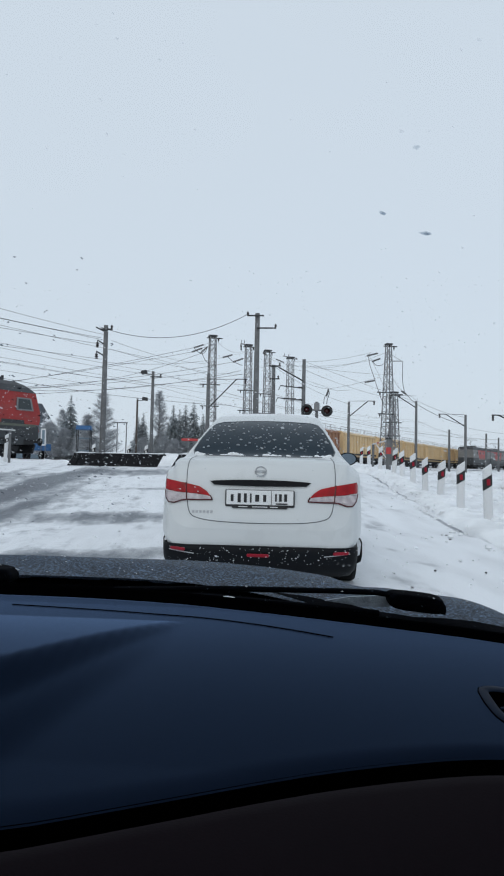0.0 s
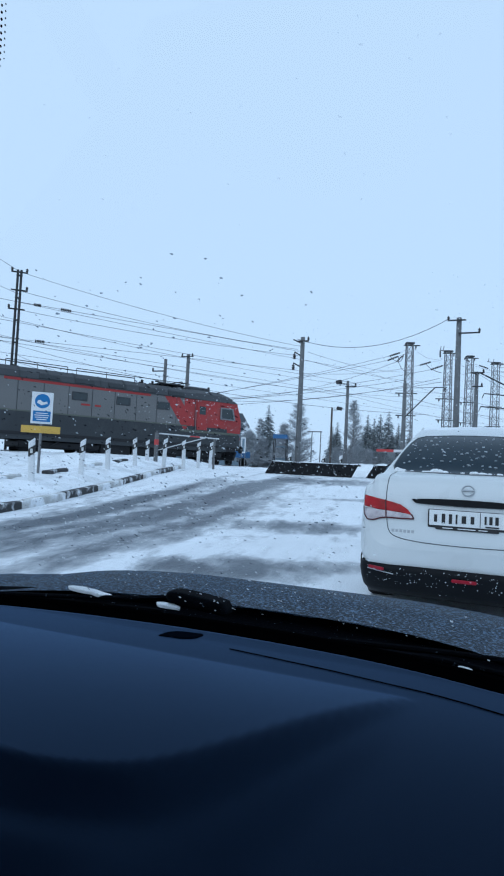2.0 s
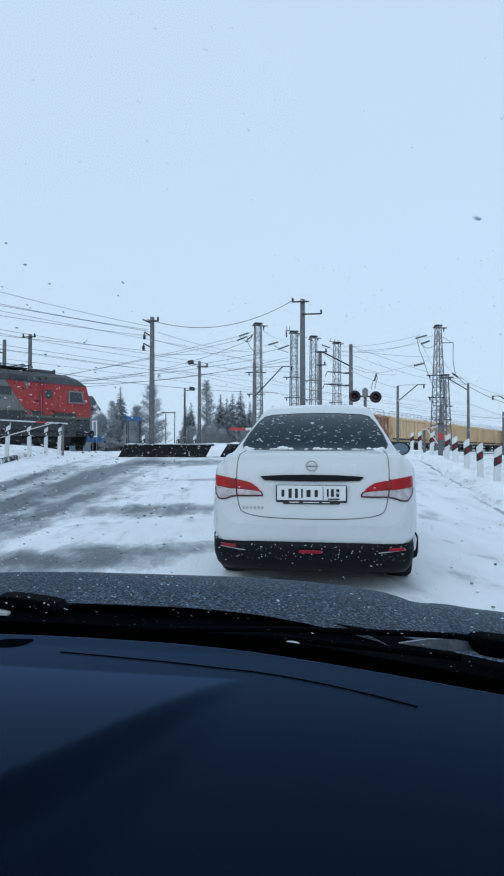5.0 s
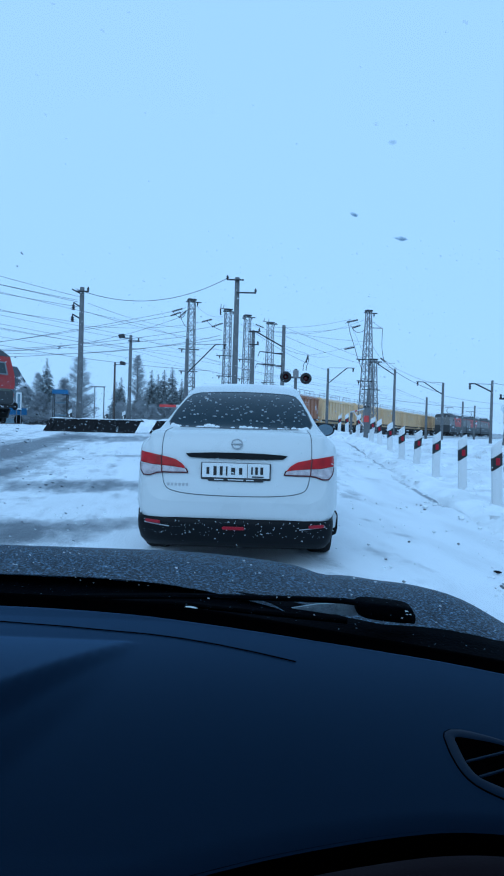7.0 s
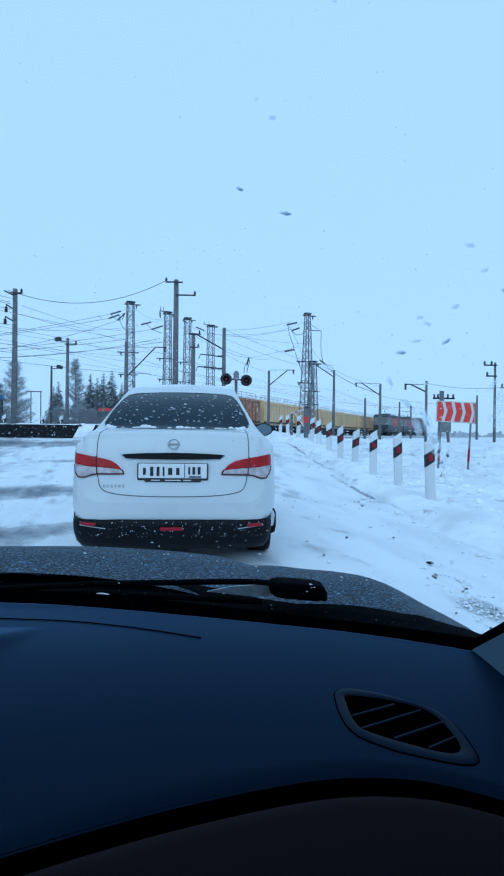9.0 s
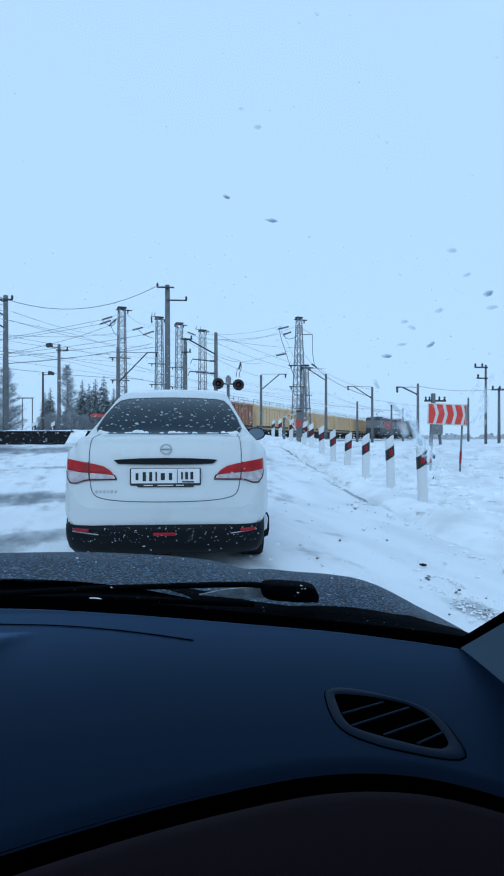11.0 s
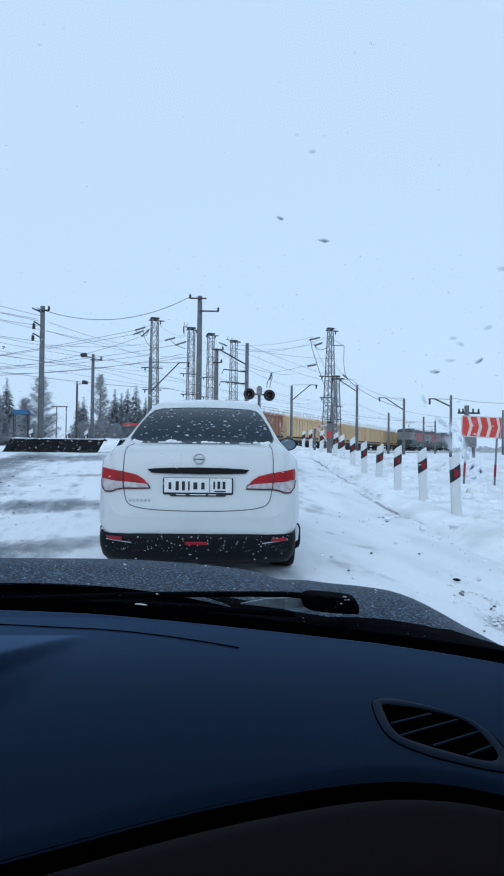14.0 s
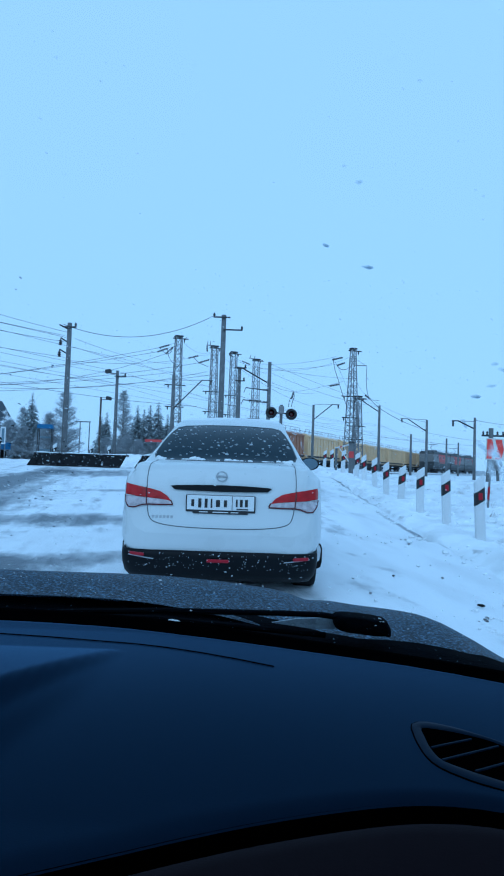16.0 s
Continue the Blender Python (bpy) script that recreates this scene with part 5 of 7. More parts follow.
        part("cab_roof", Shape().sheet([[(x * k, y, 3.95 + (z - 3.95) * q) for x, z in hood_] for y, k, q in ((yc + 0.5, 1, 1), (y1 - 1.55, 1, 1), (y1 - 0.8, 0.98, 0.72), (y1 - 0.36, 0.95, 0.06))]), M_LOCOROOF, t, "dark cab roof")
        for sgn in (-1, 1):
            part("cab_band", Shape().box((sgn * (W + 0.012), yc + 1.7, 1.98), (0.03, 4.2, 0.14), bevel=0.005), M_LOCOOLIVE, red, "dull olive band under the red")
            frame_ = part("cab_window_frame", side_sheet([(yc + 2.45, 2.86), (yc + 3.62, 2.86), (yc + 3.42, 3.62), (yc + 2.45, 3.62)], sgn, W - 0.02, 0.045), M_STEEL, red, "grey window frame")
            part("cab_side_window", side_sheet([(yc + 2.55, 2.94), (yc + 3.48, 2.94), (yc + 3.33, 3.54), (yc + 2.55, 3.54)], sgn, W + 0.02, 0.012), M_LOCOGLASS, frame_)
            door = part("cab_door", Shape().box((sgn * (W + 0.018), yc + 1.1, 2.92), (0.02, 0.75, 1.66), bevel=0.01), M_LOCORED, red)
            part("door_window", Shape().box((sgn * (W + 0.032), yc + 1.1, 3.3), (0.012, 0.46, 0.5), bevel=0.005), M_LOCOGLASS, door)
            part("handrail", Shape().tube((sgn * (W + 0.07), yc + 0.6, 2.0), (sgn * (W + 0.07), yc + 0.6, 3.2), 0.02, n=6), M_STEEL, red)
            part("headlamp", Shape().lathe([(0.0, 0.06), (0.14, 0.05), (0.16, 0.0)], (sgn * 1.0, y1 - 0.01, 2.45), "Y", 16), M_LAMPWHITE, red)
            part("buffer", Shape().lathe([(0.1, 0.0), (0.1, 0.45), (0.24, 0.5), (0.24, 0.56), (0.0, 0.58)], (sgn * 0.95, y1 - 0.15, 1.05), "Y", 16), M_UNDER, t)
        part("windscreen", Shape().add([(x, y, z) for d in (0.0, 0.05) for x, y, z in ((-1.28, y1 + 0.01 - d, 2.95), (1.28, y1 + 0.01 - d, 2.95), (1.22, y1 - 0.33 - d, 3.82), (-1.22, y1 - 0.33 - d, 3.82))], [(0, 1, 2, 3), (7, 6, 5, 4), (0, 4, 5, 1), (1, 5, 6, 2), (2, 6, 7, 3), (3, 7, 4, 0)]), M_LOCOGLASS, red)
        part("nose_skirt", Shape().box((0, y1 - 0.72, 1.58), (2 * W - 0.1, 1.3, 0.9), bevel=0.1), M_LOCODARK, t)
        part("nose_stripe", Shape().box((0, y1 - 0.06, 1.72), (2 * W - 0.3, 0.05, 0.2), bevel=0.01), M_LOCORED, t, "red stripe on the skirt")
        part("snow_plough", Shape().box((0, y1 - 0.25, 0.6), (2.5, 0.12, 0.6), Matrix.Rotation(radians(-18), 3, "X"), 0.03), M_UNDER, t)
        part("horn", Shape().tube((0.4, y1 - 2.0, 4.55), (0.4, y1 - 2.0, 4.95), 0.08, n=8), M_DARKSTEEL, t)
        part("roof_box", Shape().box((0, yc + 1.3, 4.68), (1.5, 1.5, 0.3), bevel=0.06), M_LOCOROOF, t)
    else:
        for sgn in (-1, 1):
            mid = part("red_panel", side_sheet([(-4.4, 3.95), (-3.2, 2.06), (2.6, 2.06), (3.8, 3.95)], sgn, W + 0.002), M_LOCORED, t, "red trapezoid panel on the middle of the side")
            part("panel_band", Shape().box((sgn * (W + 0.012), -0.3, 1.98), (0.03, 6.2, 0.14), bevel=0.005), M_LOCOOLIVE, mid, "dull olive band under the red")
    # running gear
    part("underframe", Shape().box((0, 0, 1.0), (2.7, L - 0.6, 0.3), bevel=0.04), M_UNDER, t)
    for yb in (-4.1, 4.1):
        bogie = part("bogie", Shape().box((0, yb, 0.62), (2.5, 4.4, 0.4), bevel=0.08), M_UNDER, t)
        for dy in (-1.5, 1.5):
            axle_set(bogie, yb + dy)
            for sgn in (-1, 1):
                part("spring", Shape().box((sgn * 1.28, yb + dy, 0.75), (0.2, 0.7, 0.45), bevel=0.05), M_UNDER, bogie)
        for sgn in (-1, 1):
            part("damper", Shape().tube((sgn * 1.36, yb - 0.6, 0.55), (sgn * 1.4, yb + 0.2, 1.05), 0.05, n=7), M_UNDER, bogie)
            part("sand_pipe", Shape().tube((sgn * 1.25, yb + 2.3, 1.0), (sgn * 0.95, yb + 2.1, 0.2), 0.035, n=6), M_UNDER, bogie)
    for yb in (-0.95, 0.95):
        part("equipment_box", Shape().box((0, yb, 0.6), (2.5, 1.8, 0.75), bevel=0.05), M_UNDER, t)
    # roof rails and gear
    top = yc if cab else end - 0.4
    for sgn in (-1, 1):
        rail = Shape().line([(sgn * 1.25, y0 + 0.4, 4.85), (sgn * 1.25, y0 + 3.6, 4.85)], 0.022, 5).line([(sgn * 1.25, y0 + 4.1, 4.85), (sgn * 1.25, top, 4.85)], 0.022, 5)
        for y in list(np.linspace(y0 + 0.4, y0 + 3.6, 3)) + list(np.linspace(y0 + 4.1, top, 5)):
            rail.tube((sgn * 1.25, y, 4.4), (sgn * 1.25, y, 4.85), 0.018, n=5)
        part("roof_rail", rail, M_DARKSTEEL, t)
    for k in range(9):
        part("roof_insulator", Shape().lathe([(0.05, 0), (0.12, 0.05), (0.06, 0.1), (0.12, 0.15), (0.06, 0.2), (0.1, 0.26), (0.03, 0.32)], (0.5 * (-1) ** k, yc - 2.6 + 0.35 * k, 4.54), "Z", 10), M_INSUL, t)
    part("roof_cable", Shape().line([(0.3, y0 + 0.3, 4.9), (0.3, y0 + 4, 4.86), (0.3, yc - 3, 4.9)], 0.03, 6), M_DARKSTEEL, t)
    pantograph(t, yc - 0.6 if cab else 3.2, pan, -1 if cab else 1)
    part("gangway", Shape().box((0, y0 - 0.1, 2.75), (2.2, 0.5, 3.2), bevel=0.1), M_UNDER, t, "dark gangway bellows")
    return t


NOSE = 10.2
def on_track(along, back=0):
    return Matrix.Translation(track_point(along, 0, RAIL_Z)) @ pose(0, 0, 0, 0, 0, TURN_Z + back)


front = loco_section(on_track(NOSE - 7.6), "leading red and grey electric locomotive section with red cab")
middle = loco_section(on_track(NOSE - 23.3), "middle grey electric locomotive section with red side panel", True, False)
loco_section(on_track(NOSE - 39.0, 180), "trailing red and grey electric locomotive section with raised pantograph", True)
copy_thing(middle, on_track(122, 180))
copy_thing(middle, on_track(137.7))
copy_thing(front, on_track(153.4))


def hopper_wagon(m, paint, label):
    t = thing("hopper_wagon", m, label, "freight wagon", "wagons of the standing train")
    L, W = 13.2, 1.5
    part("hopper", Shape().prism([(-W, 1.5), (-W, 4.15), (-1.1, 4.5), (1.1, 4.5), (W, 4.15), (W, 1.5), (0.9, 1.1), (-0.9, 1.1)], -L / 2 + 0.3, L / 2 - 0.3), paint, t)
    for k in range(12):
        for sgn in (-1, 1):
            part("side_rib", Shape().box((sgn * (W + 0.04), -L / 2 + 0.7 + k * (L - 1.4) / 11, 2.85), (0.1, 0.14, 2.6)), paint, t)
    part("running_board", Shape().box((0, 0, 4.58), (0.9, L - 1, 0.06)), M_STEEL, t)
    part("roof_snow", Shape().prism([(-1.3, 4.36), (-0.9, 4.6), (0, 4.68), (0.9, 4.6), (1.3, 4.36), (0.9, 4.5), (-0.9, 4.5)], -L / 2 + 0.5, L / 2 - 0.5), M_BANK, t, "snow along the roof")
    for sgn in (-1, 1):
        rail = Shape().line([(sgn * 0.95, -L / 2 + 0.6, 5.1), (sgn * 0.95, L / 2 - 0.6, 5.1)], 0.03, 5)
        for k in range(9):
            rail.tube((sgn * 0.95, -L / 2 + 0.6 + k * (L - 1.2) / 8, 4.5), (sgn * 0.95, -L / 2 + 0.6 + k * (L - 1.2) / 8, 5.1), 0.025, n=5)
        part("roof_rail", rail, M_STEEL, t)
        part("side_sill", Shape().box((sgn * (W + 0.05), 0, 1.55), (0.12, L - 0.6, 0.2)), M_UNDER, t)
        part("top_chord", Shape().box((sgn * (W + 0.05), 0, 4.12), (0.14, L - 0.6, 0.14)), paint, t)
    part("frame", Shape().box((0, 0, 1.05), (2.2, L, 0.3), bevel=0.03), M_UNDER, t)
    for yb in (-4.3, 4.3):
        b = part("bogie", Shape().box((0, yb, 0.55), (2.3, 2.6, 0.35), bevel=0.06), M_UNDER, t)
        for dy in (-0.9, 0.9):
            axle_set(b, yb + dy, -0.12)
    return t


Y_TURN = -math.degrees(math.atan(0.5))
y_dir = Vector((0.5, 1, 0)).normalized()
y_start = Vector((15.33, 93.5, RAIL_Z)) + 1.5 * Vector((-y_dir.y, y_dir.x, 0))
yw = hopper_wagon(Matrix.Translation(y_start + y_dir * -12.0) @ pose(0, 0, 0, 0, 0, Y_TURN), M_WAGON, "yellow ribbed hopper wagon of a standing train")
for k in range(1, 8):
    copy_thing(yw, Matrix.Translation(y_start + y_dir * (-12.0 + 14 * k)) @ pose(0, 0, 0, 0, 0, Y_TURN))
hopper_wagon(Matrix.Translation(y_start + y_dir * -26.0) @ pose(0, 0, 0, 0, 0, Y_TURN), M_WAGONRED, "brown-red ribbed wagon of a standing train under snow")

# ---------------------------------------------------------------- poles, towers, wires
def concrete_pole(x, y, base, top, r=0.17, label="tall weathered concrete pole with insulators", arms=(), material=None, lamp=0):
    t = thing("utility_pole", pose(x, y, base), label, "utility pole", "poles of the railway")
    h = top - base
    part("shaft", Shape().tube((0, 0, -0.5), (0, 0, h), r, r * 0.72, 12), material or M_CONCRETE, t, smooth=True)
    for a in arms:
        z, x0, x1 = h - a[0], a[1], a[2]
        arm = part("crossarm", Shape().box(((x0 + x1) / 2, -r, z), (abs(x1 - x0), 0.09, 0.09), bevel=0.01), M_DARKSTEEL, t)
        for xx in a[3:]:
            part("insulator", Shape().lathe([(0.03, 0.0), (0.09, 0.04), (0.05, 0.09), (0.09, 0.14), (0.05, 0.2), (0.02, 0.26)], (xx, -r, z + 0.04), "Z", 8), M_INSUL, arm)
    if lamp:
        lm = part("floodlight", Shape().box((lamp * 0.75, -0.1, h - 0.1), (0.5, 0.4, 0.32), Matrix.Rotation(radians(12 * lamp), 3, "Y"), 0.05), M_DARKSTEEL, t)
        part("bracket", Shape().tube((0, 0, h - 0.25), (lamp * 0.8, -0.05, h - 0.22), 0.035), M_DARKSTEEL, lm)
    return t


pole = concrete_pole(-11.98, 38.0, 0.85, 9.85, 0.2, "tall leaning concrete pole with insulators hung from short arms", arms=((0.3, -0.35, 0.5, 0.45),))
for drop, reach in ((0.15, -0.62), (1.0, -0.5), (1.75, -0.55)):
    arm = part("side_arm", Shape().tube((-0.1, -0.1, 9.0 - drop - 0.25), (reach, -0.12, 9.0 - drop), 0.045, n=7), M_DARKSTEEL, pole)
    if drop > 0.5:
        part("insulator", Shape().lathe([(0.03, 0.0), (0.03, -0.12), (0.12, -0.2), (0.06, -0.26), (0.13, -0.34), (0.06, -0.4), (0.13, -0.47), (0.02, -0.5)], (reach, -0.12, 9.0 - drop), "Z", 10), M_INSUL, arm)
concrete_pole(-2.13, 40.0, 0.85, 11.2, 0.22, arms=((0.2, -0.7, 0.45, -0.65), (1.05, 0.0, 1.3, 1.25)))
concrete_pole(-11.58, 50.0, 0.9, 8.7, 0.17, arms=((0.5, -0.2, 0.8, 0.7),), lamp=-1)
concrete_pole(-14.18, 55.0, 0.9, 6.95, 0.12, label="slim dark pole with a loudspeaker lamp", material=M_DARKWOOD, lamp=1)
concrete_pole(-6.79, 50.0, 0.9, 8.5, 0.2, label="concrete catenary pole with a slanting bracket")
concrete_pole(-1.25, 50.0, 0.9, 9.35, 0.2, label="concrete catenary pole with a slanting bracket", arms=((0.1, -0.4, 0.6, 0.5), (1.2, -0.3, 0.5, 0.4)))
concrete_pole(1.3, 50.0, 0.9, 9.85, 0.2, label="plain leaning concrete pole")
concrete_pole(-25.0, 46.0, 0.9, 10.6, 0.2, arms=((0.25, -0.6, 0.6, -0.5, 0.5),))
concrete_pole(-24.9, 42.0, 0.9, 9.4, 0.18, label="concrete pole with a side bracket", arms=((1.0, -1.1, 0.0, -1.05),))
for x, y, top in ((6.07, 60, 7.4), (12.74, 60, 7.55), (11.9, 70, 6.4), (17.56, 60, 6.25), (18.6, 70, 5.4), (26.0, 80, 5.6), (31, 90, 5.6), (36.0, 78, 6.5), (15.04, 40, 4.75), (20.86, 40, 4.5)):
    concrete_pole(x, y, 0.5, top, 0.16 if y > 45 else 0.11, label="distant catenary pole beside the tracks", arms=() if y > 45 or x < 16 else ((0.15, -0.6, 0.6, -0.5, 0.0, 0.5),))


def bracket(x, y, z, dx, dy, dz, label="slanting steel catenary bracket"):
    t = thing("catenary_bracket", pose(x, y, z), label, "catenary bracket", "catenary brackets")
    part("strut", Shape().tube((0, 0, 0), (dx * 0.72, dy * 0.72, dz), 0.05, n=8), M_DARKSTEEL, t)
    part("arm", Shape().tube((dx * 0.72, dy * 0.72, dz), (dx, dy, dz), 0.04, n=8), M_DARKSTEEL, t)
    part("tie", Shape().tube((0, 0, dz * 0.98), (dx * 0.72, dy * 0.72, dz), 0.02, n=6), M_DARKSTEEL, t)
    part("insulator", Shape().lathe([(0.03, 0.0), (0.1, -0.06), (0.05, -0.12), (0.1, -0.18), (0.05, -0.25), (0.1, -0.32), (0.02, -0.4)], (dx * 0.95, dy * 0.95, dz), "Z", 8), M_INSUL, t)
    return t


bracket(-6.75, 49.9, 5.6, 3.3, 0, 2.5)
stay = thing("catenary_stay", pose(-1.25, 49.9, 9.2), "slanting steel stay between two catenary poles", "catenary stay")
part("top_bar", Shape().tube((-0.25, 0, 0.02), (0.3, 0, 0.02), 0.05, n=8), M_DARKSTEEL, stay)
part("strut", Shape().tube((0.3, 0, 0.02), (2.5, 0, -1.18), 0.06, n=8), M_DARKSTEEL, stay)
bracket(6.1, 60, 5.9, 2.6, 0, 1.6)
bracket(12.7, 60, 6.9, -2.6, 0, 1.2)
bracket(17.5, 60, 5.1, -2.6, 0, 1.2)
bracket(15.0, 40, 4.0, -1.5, 0, 0.5)


def lattice_tower(x, y, base, top, w0, w1, label, bays=15):
    """Four tapering legs with rings and crossed bracing."""
    t = thing("lattice_tower", pose(x, y, base, 0, 0, 20), label, "lattice tower", "lattice towers")
    h = top - base
    cs = ((-1, -1), (1, -1), (1, 1), (-1, 1))
    at = lambda k, i: Vector((cs[i][0] * (w0 + (w1 - w0) * k / bays) / 2, cs[i][1] * (w0 + (w1 - w0) * k / bays) / 2, h * k / bays))
    for i in range(4):
        part("leg", Shape().tube(at(0, i), at(bays, i), 0.065, 0.05, 5), M_STEEL, t)
    for i in range(4):
        j = (i + 1) % 4
        lace = Shape()
        for k in range(bays):
            lace.tube(at(k, i), at(k + 1, j), 0.026, n=4, caps=False)
            if k % 2:
                lace.tube(at(k, j), at(k + 1, i), 0.022, n=4, caps=False)
            lace.tube(at(k + 1, i), at(k + 1, j), 0.026, n=4, caps=False)
        part("bracing", lace, M_STEEL, t)
    part("cap", Shape().box((0, 0, h + 0.05), (w1 + 0.25, w1 + 0.12, 0.14), bevel=0.02), M_DARKSTEEL, t)
    for k, (z, ln) in enumerate(((h - 0.15, 1.0), (h * 0.62, 1.5), (h * 0.45, 1.3))):
        arm = part("crossarm", Shape().box((0.2 * (1 if k == 0 else -1), 0, z), (ln + w1, 0.1, 0.1), Matrix.Rotation(radians(-8), 3, "Z"), 0.01), M_DARKSTEEL, t)
        part("insulator", Shape().lathe([(0.03, 0.0), (0.1, -0.06), (0.05, -0.12), (0.1, -0.18), (0.05, -0.25), (0.02, -0.4)], (0.6 if k == 0 else -0.9, 0, z), "Z", 8), M_INSUL, arm)
    return t


def twin_mast(x, y, base, top, label, arms):
    """Two slim steel legs side by side, tied by clamps, with short arms."""
    t = thing("twin_mast", pose(x, y, base, 0, 0, 40), label, "mast", "twin-leg masts")
    h = top - base
    for s_ in (-1, 1):
        part("leg", Shape().tube((s_ * 0.13, 0, -0.4), (s_ * 0.09, 0, h), 0.08, 0.07, 10), M_DARKSTEEL, t)
    for k in range(7):
        part("clamp", Shape().box((0, 0, h * (0.25 + 0.12 * k)), (0.34, 0.14, 0.1), bevel=0.02), M_DARKSTEEL, t)
    for z, a, b, *ins in arms:
        arm = part("crossarm", Shape().box(((a + b) / 2, -0.07, h - z), (b - a, 0.08, 0.08), bevel=0.01), M_DARKSTEEL, t)
        for xx in ins:
            part("insulator", Shape().lathe([(0.03, 0.0), (0.08, 0.04), (0.05, 0.09), (0.08, 0.14), (0.02, 0.22)], (xx, -0.07, h - z + 0.04), "Z", 8), M_INSUL, arm)
    return t


LT = "tall grey steel lattice tower of the overhead line"
lattice_tower(-7.84, 60, 0.9, 13.9, 0.95, 0.6, LT)
lattice_tower(-4.87, 70, 0.9, 15.0, 0.95, 0.65, LT)
lattice_tower(-2.9, 78, 0.9, 15.9, 1.0, 0.7, LT)
lattice_tower(0.1, 90, 0.9, 17.2, 1.15, 0.8, LT)
lattice_tower(9.95, 60, 0.5, 13.2, 1.25, 0.42, LT, 17)
lattice_tower(10.9, 62, 0.5, 8.6, 1.0, 0.5, "shorter steel lattice mast beside the tall one", 11)
concrete_pole(19.9, 40, 0.5, 6.1, 0.1, label="slim pole with two side brackets beyond the sign", arms=((0.2, -0.85, 0.1, -0.8, -0.3), (0.95, -0.7, 0.1, -0.6)))
twin_mast(-25.35, 26.0, 0.8, 11.6, "dark twin-leg mast with insulator arms behind the locomotive", arms=((0.15, -0.45, 0.45, -0.4, 0.4), (1.2, -0.4, 0.5, 0.45), (2.3, -0.5, 0.4, -0.45)))
twin_mast(-23.6, 17.0, 0.8, 11.7, "dark twin-leg mast with insulator arms behind the locomotive", arms=((0.15, -0.45, 0.45, -0.4, 0.4), (1.2, -0.4, 0.5, 0.45), (2.3, -0.5, 0.4, -0.45)))

t = thing("transformer_pole", pose(11.3, 27.5, 0.35), "pole-mounted transformer cabinet on two legs in the snow", "transformer")
for x in (-0.3, 0.3):
    part("leg", Shape().tube((x, 0, -0.4), (x * 0.6, 0, 1.3), 0.07, n=10), M_CONCRETE, t)
part("cabinet", Shape().box((0.05, 0, 1.1), (0.5, 0.45, 0.62), bevel=0.04), M_STEEL, t)
part("crossarm", Shape().box((0, 0, 2.4), (1.05, 0.1, 0.08), bevel=0.01), M_DARKSTEEL, t)
part("mast", Shape().tube((-0.1, 0, 1.5), (-0.1, 0, 2.75), 0.11, n=10), M_CONCRETE, t)
for x in (-0.46, -0.28, 0.2, 0.46):
    part("insulator", Shape().lathe([(0.02, 0.0), (0.06, 0.04), (0.03, 0.08), (0.06, 0.12), (0.02, 0.18)], (x, 0, 2.43), "Z", 8), M_INSUL, t)


def wire(a, b, sag, r=0.012, label="thin dark overhead wire above the crossing"):
    a, b = Vector(a), Vector(b)
    pts = [a.lerp(b, k / 16) - Vector((0, 0, sag * 4 * (k / 16) * (1 - k / 16))) for k in range(17)]
    return tagged(part("overhead_wire", Shape().line(pts, r, 5), M_WIRE), label, "wire", "overhead wires")


wire((-12.4, 38, 9.75), (-2.7, 40, 11.2), 1.15, 0.02, "slack overhead wire between two concrete poles")
for off, zc in ((0, 7.1), (4.8, 7.1)):
    for k in range(-2, 7):
        a, b = track_point(-10 + 45 * k, off, zc), track_point(35 + 45 * k, off, zc)
        wire(a, b, 0.03, 0.011, "taut dark contact wire over the railway track")
        wire(a + Vector((0, 0, 1.5)), b + Vector((0, 0, 1.5)), 1.0, 0.011, "sagging dark messenger wire over the railway track")
for z, off in ((11.3, 6.5), (10.2, 7.4), (8.8, 7.2)):
    wire(track_point(-60, off, z + 1.5), track_point(30, off, z - 0.6), 0.8, 0.015, "sagging dark feeder wire along the railway")
    wire(track_point(30, off, z - 0.6), track_point(110, off, z - 1.0), 1.3, 0.012, "sagging dark feeder wire along the railway")
